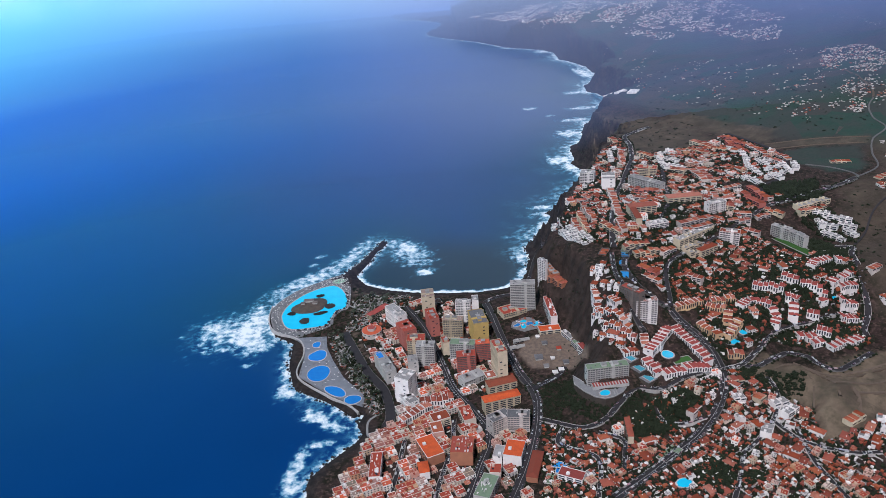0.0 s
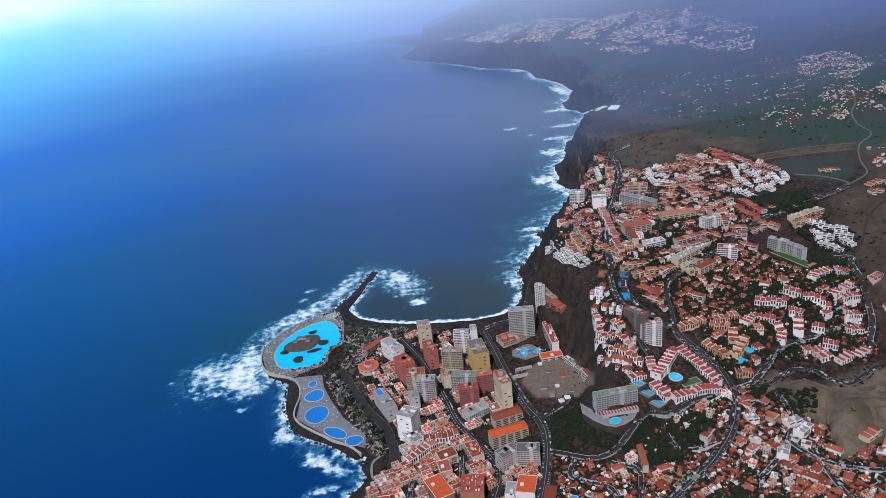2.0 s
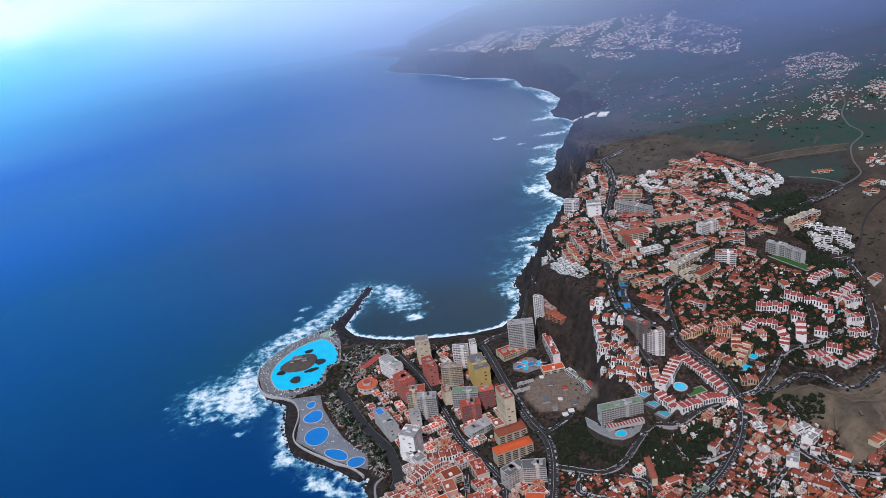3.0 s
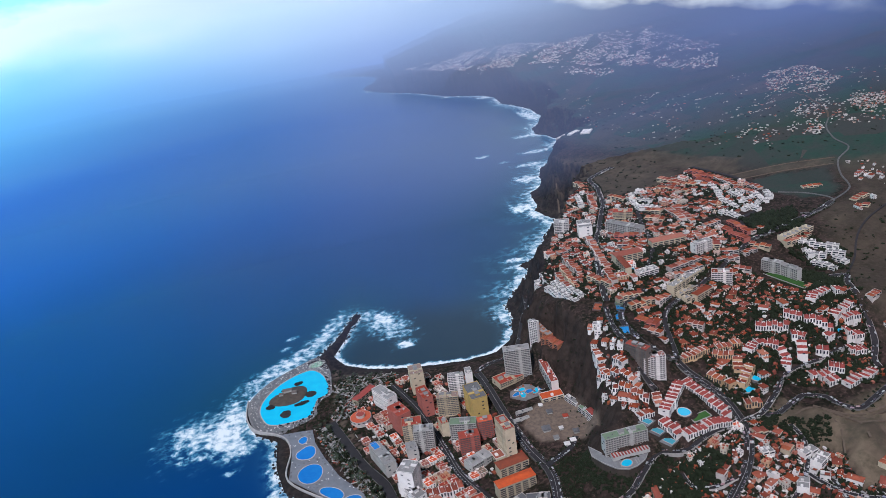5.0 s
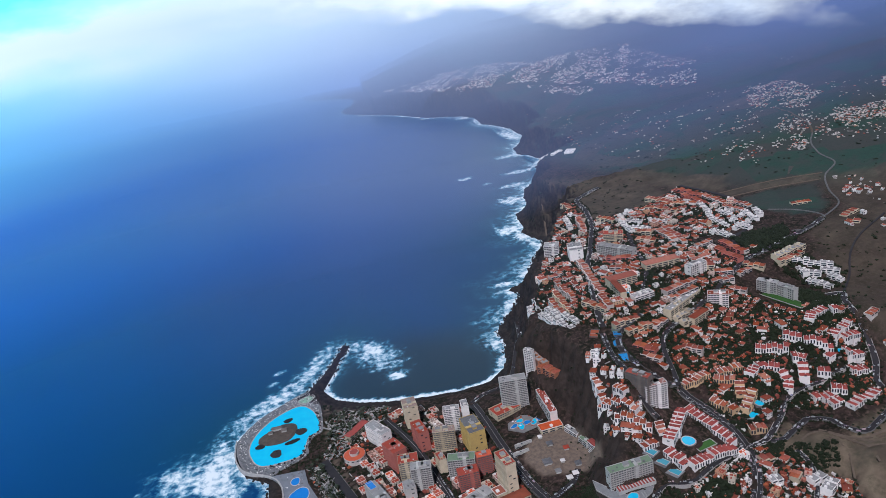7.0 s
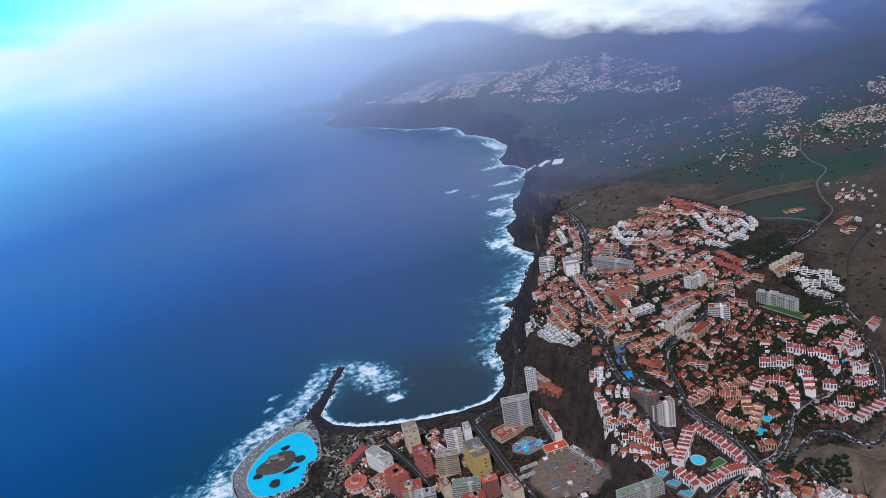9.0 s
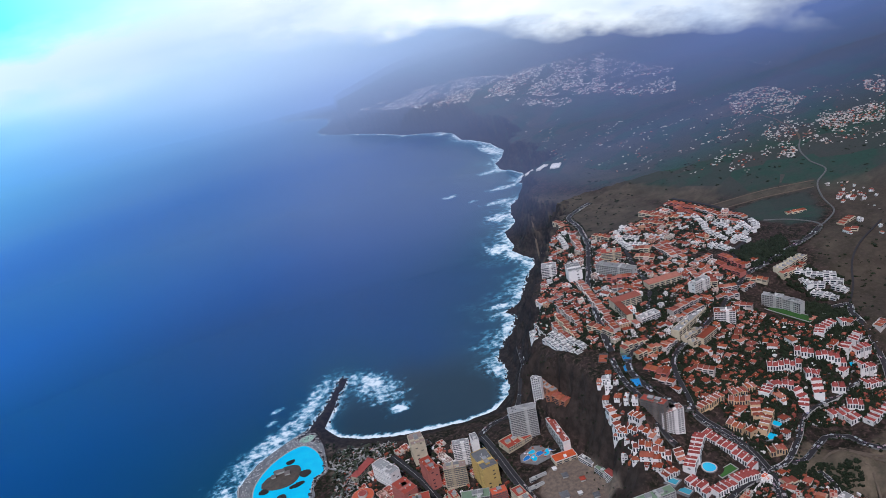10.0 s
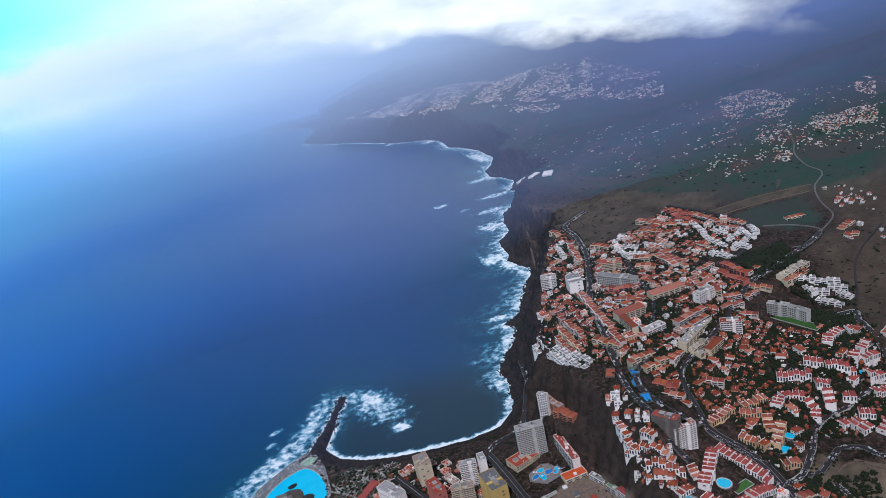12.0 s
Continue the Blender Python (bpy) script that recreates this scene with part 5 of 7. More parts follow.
road([(688, 1272), (718, 1262), (756, 1280), (765, 1307), (744, 1351), (710, 1382)], 2.8, "pale looping country lane", line=False, walls=False, top=DARKKERB)
road([(645, 1073), (690, 1120), (740, 1180), (850, 1250)], 3.0, "dark country lane", line=False, walls=False)
road([(560, 1209), (590, 1290), (640, 1330), (690, 1440), (640, 1600)], 7, "estate street", line=False, walls=False)
road([(67, 1165), (92, 1190), (126, 1204), (158, 1226), (180, 1262), (190, 1310), (200, 1370)], 8, "coast road with parked cars behind the black beach")

for lane in ([(264, 822), (270, 800), (292, 790), (322, 790)], [(425, 850), (428, 820), (412, 788), (388, 762), (352, 735)], [(404, 786), (423, 749), (453, 724), (487, 710), (540, 700)],
             [(143, 815), (130, 785), (150, 765), (172, 748), (172, 720), (160, 680)], [(184, 792), (212, 775), (208, 748), (200, 720)], [(300, 640), (330, 690), (352, 735)], [(440, 640), (430, 700), (428, 760)], [(-40, 640), (-30, 720), (-8, 800), (-2, 860)], [(-110, 640), (-85, 740), (-70, 830)]):
    road(lane, 5, "narrow pale-edged lane between houses", line=False)

# ---- houses, district by district ----
def road_gap(p):
    best = np.full(len(p), 1e9)
    for c, width in ROADS:
        best = np.minimum(best, line_distance(p, c[::2]) - width / 2)
    return best


HOUSES = [villa(k) for k in range(9)]
fresh = set(HOUSES)
PLOTS = []          # kind and pose of every house


def free_of_others(x, y, r):
    t = np.array(TAKEN)
    return not len(TAKEN) or np.all((t[:, 0] - x) ** 2 + (t[:, 1] - y) ** 2 > (t[:, 2] + r) ** 2)


PARKS = ((265, 800, 26), (290, 795, 22), (305, 705, 24), (335, 700, 16), (240, 815, 14), (440, 835, 22))       # planted ground kept free of houses


def district(ring, gap, turn, kinds, seed, fill=0.9, wobble=8.0, size=1.0, room=6.2):
    """Houses on a loose grid of plots inside a ring, clear of roads and big buildings."""
    r = random.Random(seed)
    ring = np.array(ring, float)
    c, s = math.cos(radians(turn)), math.sin(radians(turn))
    mid = ring.mean(0)
    reach = np.hypot(*(ring - mid).T).max()
    n = int(reach / gap) + 1
    spots = np.array([(mid[0] + c * u - s * v, mid[1] + s * u + c * v) for u, v in
                      (((i + r.uniform(-0.2, 0.2)) * gap, (j + r.uniform(-0.2, 0.2)) * gap * 1.06) for i in range(-n, n + 1) for j in range(-n, n + 1))])
    ok = inside(spots, ring) & (road_gap(spots) > room * 0.9) & (shore_depth(spots) > 14)
    z = np.maximum(ground_height(spots), 0)
    for (x, y), good, zz in zip(spots, ok, z):
        if good and r.random() < fill and free_of_others(x, y, room * 0.75) and all(math.hypot(x - a, y - b) > q for a, b, q in PARKS):
            f = size * r.choice((r.uniform(0.6, 0.85), r.uniform(0.8, 1.1), r.uniform(0.9, 1.25)))
            PLOTS.append((r.choice(kinds), pose(x, y, zz - 0.6, 0, 0, turn + 0.08 * (x - mid[0]) + r.choice((0, 90, 180, 270)) + r.uniform(-wobble, wobble)) @ Matrix.Diagonal((f * r.uniform(0.9, 1.25), f, f * r.uniform(0.7, 1.4), 1))))
            TAKEN.append((x, y, room * 0.62))


def quarter(ring, turn, seed, kinds, plot=(11.2, 15.5), block=(4, 2), street=7.0, low=0.6, high=1.15, gaps=0.03):
    """Closed town blocks: houses wall to wall on narrow plots, with straight dark streets between the blocks."""
    r = random.Random(seed)
    ring = np.array(ring, float)
    c, s = math.cos(radians(turn)), math.sin(radians(turn))
    mid = ring.mean(0)
    reach = np.hypot(*(ring - mid).T).max()
    bw, bd = plot[0] * block[0] + street, plot[1] * block[1] + street * 0.8
    for i in range(-int(reach / bw) - 1, int(reach / bw) + 2):
        for j in range(-int(reach / bd) - 1, int(reach / bd) + 2):
            storey = r.uniform(low, high)
            for a in range(block[0]):
                for b in range(block[1]):
                    u, v = i * bw + a * plot[0] + 4 * (j % 2), j * bd + b * plot[1]
                    x, y = mid[0] + c * u - s * v, mid[1] + s * u + c * v
                    p = np.array([(x, y)])
                    if not inside(p, ring)[0] or road_gap(p)[0] < 4.8 or shore_depth(p)[0] < 12 or not free_of_others(x, y, 3.0) or r.random() < gaps:
                        continue
                    k = r.choice(kinds)
                    w, d = {4: (12, 17), 5: (14, 18), 6: (9, 12)}[k]
                    PLOTS.append((k, pose(x, y, ground_z(x, y) - 0.6, 0, 0, turn + (180 if b else 0)) @ Matrix.Diagonal((plot[0] * 0.985 / w, plot[1] * r.uniform(0.9, 0.99) / d, storey * r.uniform(0.8, 1.15), 1))))
                    PLACED.append((x, y, 6.0))
    TAKEN.extend(PLACED)
    PLACED.clear()


PLACED = []


def raw_shape(ob):
    """All vertices, faces and materials of a thing and its parts, in its own space."""
    verts, faces, mats = [], [], []
    for o in (ob, *ob.children_recursive):
        m = o.matrix_basis if o is not ob else Matrix()
        k = len(verts)
        verts += [tuple(m @ v.co) for v in o.data.vertices]
        faces += [tuple(k + i for i in f.vertices) for f in o.data.polygons]
        mats += [o.data.materials[0]] * len(o.data.polygons)
    return np.array(verts), faces, mats


def joined(name, shapes, label, category):
    """Many alike things in one mesh; shapes: raw shapes and poses."""
    verts, faces, slots, tones, count = [], [], [], [], 0
    names = []
    r = random.Random(5)
    for (v, f, mats), m in shapes:
        a = np.array(m)
        verts.append(v @ a[:3, :3].T + a[:3, 3])
        faces += [tuple(count + i for i in q) for q in f]
        for t in mats:
            if t not in names:
                names.append(t)
        slots += [names.index(t) for t in mats]
        tones.append(np.full(len(v), r.random()))
        count += len(v)
    me = bpy.data.meshes.new(name)
    me.from_pydata(np.vstack(verts).tolist(), [], faces)
    for t in names:
        me.materials.append(t)
    me.polygons.foreach_set("material_index", np.array(slots, np.int32))
    give(me, "tone", np.concatenate(tones))
    return tagged(new(name, me), label, category, kind="stuff")


OLD_TOWN = [(-172, 640), (-160, 740), (-128, 818), (-100, 872), (-35, 941), (6, 930), (33, 846), (110, 841), (70, 640)]
HOTEL_ZONE = [(-157, 1109), (-125, 1195), (-51, 1225), (60, 1160), (100, 960), (60, 900), (-2, 931), (-87, 952)]
CLIFF_VILLAGE = [(232, 1060), (264, 1066), (266, 947), (267, 919), (238, 886), (205, 940)]
GARDEN_VILLAS = [(304, 1102), (506, 1177), (560, 1060), (464, 1013), (343, 982), (302, 1024)]
NORTH_ESTATE = [(209, 1282), (264, 1391), (340, 1560), (427, 1690), (401, 1520), (468, 1504), (634, 1597), (690, 1438), (668, 1347), (590, 1320), (520, 1334), (567, 1212), (456, 1136), (356, 1100), (280, 1113), (230, 1150)]
SOUTH_HILL = [(117, 828), (184, 788), (255, 828), (340, 850), (388, 878), (440, 815), (462, 790), (450, 733), (549, 765), (640, 740), (560, 600), (80, 600)]
FLATS = [(374, 1073), (457, 1009), (611, 1086), (630, 992), (600, 910), (569, 889), (470, 926), (385, 891), (364, 927)]
WHITE_VILLAGE = [(560, 1440), (640, 1520), (700, 1440), (670, 1345), (600, 1335)]
WHITE_ESTATE = [(600, 1185), (650, 1215), (700, 1130), (660, 1090), (620, 1100)]
district(NORTH_ESTATE, 13.4, 22, (0, 1, 2, 3, 1, 4, 3, 6, 8), 11, 0.66, 16, 0.84, room=4.8)
district(GARDEN_VILLAS, 13.5, 30, (0, 1, 2, 3, 3), 12, 0.74, 28, 0.8, room=5.0)
district(FLATS, 18, 15, (0, 1, 2, 1), 13, 0.32, 20)
district(CLIFF_VILLAGE, 13, 60, (7, 8, 0, 2), 14, 0.85, room=5)
quarter(OLD_TOWN, 22, 15, (4, 4, 5, 4, 5, 6), plot=(13.0, 17.0), street=5.0, low=0.55, high=1.0)
district(OLD_TOWN, 9, 22, (6, 6, 3, 7), 25, 0.9, 4, 0.85, 3.6)
quarter(HOTEL_ZONE, 18, 16, (4, 5, 6, 4), plot=(12.0, 14.5), low=0.4, high=0.9, gaps=0.34)
district(SOUTH_HILL, 13.4, 35, (0, 1, 2, 3, 3, 7, 6, 7, 8, 6), 17, 0.68, 20, 0.93, room=4.9)
district([(760, 1225), (785, 1270), (860, 1290), (830, 1200)], 18, 10, (7, 8, 1), 18, 0.5, size=0.75)
district([(640, 960), (700, 1080), (820, 1100), (760, 940)], 22, 30, (0, 1, 7), 19, 0.4)
district([(842, 1360), (860, 1400), (920, 1390), (905, 1320)], 15, 30, (0, 1, 7), 20, 0.7, size=0.75)

# the houses nearest the flight line stand singly; those up the hill are one mass
PLOTS.sort(key=lambda q: q[1].translation.y + 0.35 * abs(q[1].translation.x - 120))
SHAPES = [raw_shape(ob) for ob in HOUSES]
for kind, m in PLOTS[:292]:
    ob = HOUSES[kind]
    if ob in fresh:
        fresh.discard(ob)
        ob.matrix_world = m
    else:
        copy_thing(ob, m)
for ob in fresh:
    k = next(i for i, q in enumerate(PLOTS[292:]) if q[0] == HOUSES.index(ob)) + 292
    ob.matrix_world = PLOTS.pop(k)[1]
joined("houses", [(SHAPES[k], m) for k, m in PLOTS[292:]], "many white houses under orange tiled roofs", "houses")

# ---- the sea pools ----
def slab(ring, z0, z1):
    """A flat piece with upright edges."""
    bm = bmesh.new()
    top = [bm.verts.new((x, y, z1)) for x, y in ring]
    low = [bm.verts.new((x, y, z0)) for x, y in ring]
    bm.faces.new(top)
    for i in range(len(ring)):
        j = (i + 1) % len(ring)
        bm.faces.new((low[i], low[j], top[j], top[i]))
    bmesh.ops.recalc_face_normals(bm, faces=bm.faces)
    return bm


def loop(points, step=5.0):
    """A smooth closed ring through points."""
    p = list(points)
    c = curve(p[-2:] + p + p[:3], step)
    i0 = np.argmin(np.hypot(*(c[: len(c) // 3] - np.array(p[0], float)).T))
    far = np.hypot(*(c - np.array(p[0], float)).T)
    far[: len(c) * 2 // 3] = 1e9
    return c[i0: np.argmin(far)]


def rim(ring, wide, z0, z1):
    """A low wall round a ring."""
    ring = np.array(ring, float)
    d = np.roll(ring, -1, 0) - np.roll(ring, 1, 0)
    d /= np.hypot(d[:, 0], d[:, 1])[:, None]
    out = ring + np.c_[d[:, 1], -d[:, 0]] * wide
    bm = bmesh.new()
    n = len(ring)
    v = [[bm.verts.new((*q, z)) for q in pts] for pts, z in ((ring, z0), (ring, z1), (out, z1), (out, z0))]
    for a in range(3):
        for i in range(n):
            j = (i + 1) % n
            bm.faces.new((v[a][i], v[a][j], v[a + 1][j], v[a + 1][i]))
    bmesh.ops.recalc_face_normals(bm, faces=bm.faces)
    return bm


def oval(x, y, rx, ry, turn=0, n=22, wave=0.08, seed=0):
    r = random.Random(seed)
    ph = [r.uniform(0, 6.28) for _ in range(3)]
    c, s = math.cos(radians(turn)), math.sin(radians(turn))
    out = []
    for i in range(n):
        a = 6.2832 * i / n
        k = 1 + wave * (math.sin(2 * a + ph[0]) + 0.7 * math.sin(3 * a + ph[1]))
        u, v = rx * k * math.cos(a), ry * k * math.sin(a)
        out.append((x + c * u - s * v, y + s * u + c * v))
    return out


SUNDECK = [(-262, 1127), (-298, 1151), (-315, 1192), (-317, 1240), (-286, 1291), (-237, 1329), (-206, 1347), (-190, 1334), (-180, 1298), (-177, 1252), (-178, 1215), (-192, 1206), (-202, 1184), (-202, 1162), (-218, 1148), (-242, 1136)]
POOLSIDE = [(-262, 1123), (-240, 1122), (-208, 1120), (-203, 1084), (-189, 1044), (-168, 995), (-132, 942), (-134, 918), (-156, 931), (-188, 955), (-240, 1008), (-238, 1069), (-246, 1102)]
deck = tagged(part("pavement", slab(loop(SUNDECK), -3, 5.6), DECK), "pale stone sun terrace round the sea lake", "terrace", kind="structure")
tagged(part("pavement", slab(POOLSIDE, -3, 6.6), BLUEDECK), "pale paved terrace round the sea-water pools", "terrace", kind="structure")
LAKE = loop([(-295, 1193), (-283, 1163), (-266, 1153), (-240, 1154), (-213, 1160), (-207, 1180), (-200, 1207), (-184, 1216), (-183, 1246), (-194, 1282), (-211, 1303), (-232, 1300), (-256, 1285), (-274, 1266), (-289, 1241), (-296, 1217)])
lake = tagged(part("swimming_lake", slab(LAKE, 5.0, 5.95), POOL), "large turquoise sea-water swimming lake", "pool")
part("rim", rim(LAKE, 1.6, 5.4, 6.3), KERB, lake, "pale stone rim")


def pool(ring, z, mat, label, lip=1.0):
    ob = tagged(part("swimming_pool", slab(ring, z - 0.6, z + 0.3), mat), label, "pool")
    part("rim", rim(ring, lip, z - 0.5, z + 0.55), KERB, ob, "pale stone rim")
    return ob


pool(oval(-216, 1062, 14, 16, 20, seed=1, wave=0.1), 6.6, DEEPPOOL, "deep blue teardrop swimming pool")
pool(oval(-209, 1011, 18, 21, 10, seed=2, wave=0.04), 6.6, DEEPPOOL, "large round blue swimming pool")
pool(oval(-178, 960, 19, 10, -40, seed=3, wave=0.06), 6.6, DEEPPOOL, "wide blue swimming pool")
pool(oval(-150, 936, 12, 11, 0, seed=4, wave=0.04), 6.6, DEEPPOOL, "round blue swimming pool")
pool(oval(-222, 1096, 7, 8, 0, seed=6), 6.6, DEEPPOOL, "small blue paddling pool")
pool(oval(-203, 1322, 14, 10, 30, seed=7), 5.6, PALEPOOL, "shallow pale green paddling pool")


def rock_island(x, y, rx, ry, high, seed, label):
    bm = bmesh.new()
    r = random.Random(seed)
    rings = []
    for k, (f, z) in enumerate(((1.0, 5.4), (0.97, 7.0), (0.82, 6.4 + high * 0.5), (0.55, 6.4 + high * 0.8), (0.2, 6.4 + high))):
        rings.append([bm.verts.new((px + r.uniform(-0.6, 0.6), py + r.uniform(-0.6, 0.6), z + r.uniform(-0.3, 0.3))) for px, py in oval(x, y, rx * f, ry * f, 15, 26, 0.12, seed)])
    for a, b in zip(rings[:-1], rings[1:]):
        for i in range(26):
            bm.faces.new((a[i], a[(i + 1) % 26], b[(i + 1) % 26], b[i]))
    bm.faces.new(rings[-1])
    return tagged(part("rock_island", bm, STONE if rx > 20 else ROCK), label, "island", group="lake islands")


rock_island(-249, 1230, 31, 27, 5, 1, "brown rock island with terraces inside the lake")
for i, (x, y, rx, ry) in enumerate(((-235, 1267, 7, 6), (-280, 1208, 8, 6), (-253, 1179, 10, 9), (-213, 1226, 9, 10), (-227, 1202, 12, 5))):
    rock_island(x, y, rx, ry, 1.6, i + 4, "small dark planted rock islet in the lake")
for x, y, w, d, h in ((-252, 1240, 16, 7, 5), (-240, 1232, 8, 8, 4), (-262, 1232, 7, 6, 4)):
    b = tagged(part("island_pavilion", box(x - w / 2, x + w / 2, y - d / 2, y + d / 2, 7, 9.5 + h), GREY), "low stone pavilion on the lake island", "building", group="island pavilions")
    part("roof", hip_roof(w, d, 9.5 + h, 1.4, 0.5, x=x, y=y), BROWN, b)

HOTEL_TERRACE = [(168, 886), (166, 866), (176, 848), (188, 834), (201, 828), (214, 831), (228, 840), (236, 852), (212, 852), (184, 862)]
tagged(part("retaining_wall", slab([(x * 0.99 + 2.05, y * 0.99 + 8.65) for x, y in HOTEL_TERRACE], 26, 54.8), STONE), "dark stone retaining wall under the hotel terrace", "wall", kind="structure")
hotel_terrace = tagged(part("pavement", slab(HOTEL_TERRACE, 54.8, 56.0), DECK), "striped stone terrace below the grand hotel", "terrace", kind="structure")

part("rim", rim(HOTEL_TERRACE[::-1], 0.7, 55.0, 56.7), KERB, hotel_terrace, "pale parapet")
for k in range(9):
    part("stripe", box(191 + 3.4 * k, 192.6 + 3.4 * k, 833.5 + 0.6 * abs(k - 4), 844, 55.8, 56.06), PAVING, hotel_terrace)
WALL_LINE = [(-320, 1240), (-318, 1190), (-301, 1150), (-264, 1125), (-247, 1104), (-240, 1069), (-242, 1008), (-189, 951), (-157, 926), (-139, 904)]
c = curve(WALL_LINE, 8)
s = side_steps(c)
bm = bmesh.new()
for o, o2, z in ((-1.0, 1.0, 7.6),):
    rows = [[bm.verts.new((*(q + n_ * k), zz)) for k, zz in ((o, -3), (o, z), (o2, z), (o2, -3))] for q, n_ in zip(c, s)]
    for a_, b_ in zip(rows[:-1], rows[1:]):
        for k in range(3):
            bm.faces.new((a_[k], a_[k + 1], b_[k + 1], b_[k]))
tagged(part("sea_wall", bm, KERB), "long pale concrete sea wall beside the pools", "wall", kind="structure")

# small pools of the town
for x, y, rx, ry, label in ((302, 893, 8, 9, "small blue courtyard pool"), (427, 989, 5, 8, "small blue pool between flats"), (203, 840, 7, 6, "round turquoise pool on the hotel terrace"),
                            (264, 690, 10, 7, "turquoise pool in a garden"), (577, 982, 5, 5, "small pale pool between flats"), (420, 926, 5, 7, "dark blue pool in a garden"),
                            (404, 915, 9, 6, "small blue pool in a garden"), (36, 1150, 9, 9, "blue pool beside a hotel tower"), (-52, 958, 7, 5, "bright blue roof pool"), (-10, 905, 6, 5, "small bright blue pool"),
                            (468, 1128, 7, 5, "small blue pool among flats"), (340, 1168, 6, 5, "small blue pool by a hotel")):
    ring = oval(x, y, rx, ry, 20, 18, 0.05, int(x))
    z = max(max(ground_z(*q) for q in ring) + 0.5, 56.1 if (x, y) == (203, 840) else 0)
    basin = pool(ring, z, POOL, label, 1.2)
    if (x, y) != (203, 840):
        part("surround", slab(oval(x, y, rx * 1.25, ry * 1.25, 20, 18, 0.05, int(x)), z - 5, z - 0.05), DECK, basin, "grey paved surround")
    TAKEN.append((x, y, max(rx, ry) + 2))
for x, y, w, d, turn in ((126, 733, 14, 9, -20),):
    z = ground_z(x, y) + 1.6
    ca, sa = math.cos(radians(turn)), math.sin(radians(turn))
    ring = [(x + ca * u - sa * v, y + sa * u + ca * v) for u, v in ((-w / 2, -d / 2), (w / 2, -d / 2), (w / 2, d / 2), (-w / 2, d / 2))]
    pool(ring, z, DEEPPOOL if x < 250 else POOL, "rectangular blue pool on a terrace", 1.6)
    TAKEN.append((x, y, max(w, d) / 2))

# ---- trees ----
def blob(bm, x, y, z, r, rng):
    """A ragged clump of leaves."""
    made = bmesh.ops.create_icosphere(bm, subdivisions=1, radius=r)["verts"]
    for v in made:
        v.co = v.co * rng.uniform(0.7, 1.25) + Vector((x, y, z))
        v.co.z -= 0.25 * r


def broad_tree(seed):
    r = random.Random(seed)
    bm = bmesh.new()
    bmesh.ops.create_cone(bm, segments=6, radius1=0.4, radius2=0.18, depth=4.4, matrix=Matrix.Translation((0, 0, 1.4)))
    tree = part("tree", bm, BARK)
    for k in range(3):
        a, t = 2.1 * k + r.random(), bmesh.new()
        bmesh.ops.create_cone(t, segments=5, radius1=0.16, radius2=0.06, depth=2.6, matrix=Matrix.Translation((math.cos(a), math.sin(a), 4.2)) @ Euler((0, 0.7, a)).to_matrix().to_4x4())
        part("limb", t, BARK, tree)
    crown = bmesh.new()
    for k in range(13):
        a, q = r.uniform(0, 6.28), r.uniform(0.3, 1.0) * (2.8 + 0.5 * (seed % 3))
        blob(crown, q * math.cos(a), q * math.sin(a), 5.0 + r.uniform(-0.8, 2.0) + (seed % 2), r.uniform(0.8, 1.5), r)
    part("crown", crown, LEAF, tree)
    return tagged(tree, "dark green broad-leaved garden tree", "tree", group="garden trees")


def palm(seed):
    r = random.Random(seed)
    h = 8 + 2 * (seed % 3)
    bm = bmesh.new()
    bmesh.ops.create_cone(bm, segments=6, radius1=0.35, radius2=0.22, depth=h + 1, matrix=Matrix.Translation((0, 0, h / 2 - 0.5)))
    tree = part("palm_tree", bm, BARK)
    crown = bmesh.new()
    for k in range(15):
        a, lean = 6.28 * k / 15 + r.uniform(-0.2, 0.2), r.uniform(0.2, 1.0)
        prev = None
        for j in range(5):
            u = j / 4
            q, z, wd = 3.4 * u, h + 1.4 * lean * u - (2.4 + lean) * u * u, 0.5 * (1 - u * 0.8)
            c, s = math.cos(a), math.sin(a)
            pair = [crown.verts.new((q * c - e * wd * s, q * s + e * wd * c, z - 0.15 * abs(e))) for e in (-1, 1)]
            if prev:
                crown.faces.new((prev[0], prev[1], pair[1], pair[0]))
            prev = pair
    part("crown", crown, PALMLEAF, tree, "drooping green palm fronds")
    return tagged(tree, "tall palm with drooping fronds", "palm tree", group="promenade palms")


TREES = [broad_tree(k) for k in range(4)] + [palm(k) for k in range(3)]
idle = set(TREES)


def clump_shape(seed):
    r = random.Random(seed)
    bm = bmesh.new()
    for k in range(5):
        blob(bm, r.uniform(-1.8, 1.8), r.uniform(-1.8, 1.8), r.uniform(0.9, 2.6), r.uniform(1.0, 1.9), r)
    me = bpy.data.meshes.new("clump")
    bm.to_mesh(me)
    bm.free()
    return np.array([tuple(v.co) for v in me.vertices]), [tuple(f.vertices) for f in me.polygons], [LEAF] * len(me.polygons)


CLUMPS = [clump_shape(k) for k in range(5)]


def scatter(ring, count, seed, gap=1.0, keep=0.7):
    """Random places in a ring, off roads and roofs."""
    g = np.random.RandomState(seed)
    ring = np.array(ring, float)
    p = g.uniform(ring.min(0), ring.max(0), (count * 3, 2))
    p = p[inside(p, ring)][:count]
    p = p[(road_gap(p) > gap) & (shore_depth(p) > 9)]
    t = np.array(TAKEN)
    ok = np.ones(len(p), bool)
    for x, y, r in t:
        ok &= (p[:, 0] - x) ** 2 + (p[:, 1] - y) ** 2 > (r * keep) ** 2
    return p[ok]


def stand(p):
    return np.c_[p, np.maximum(ground_height(p), 0)]


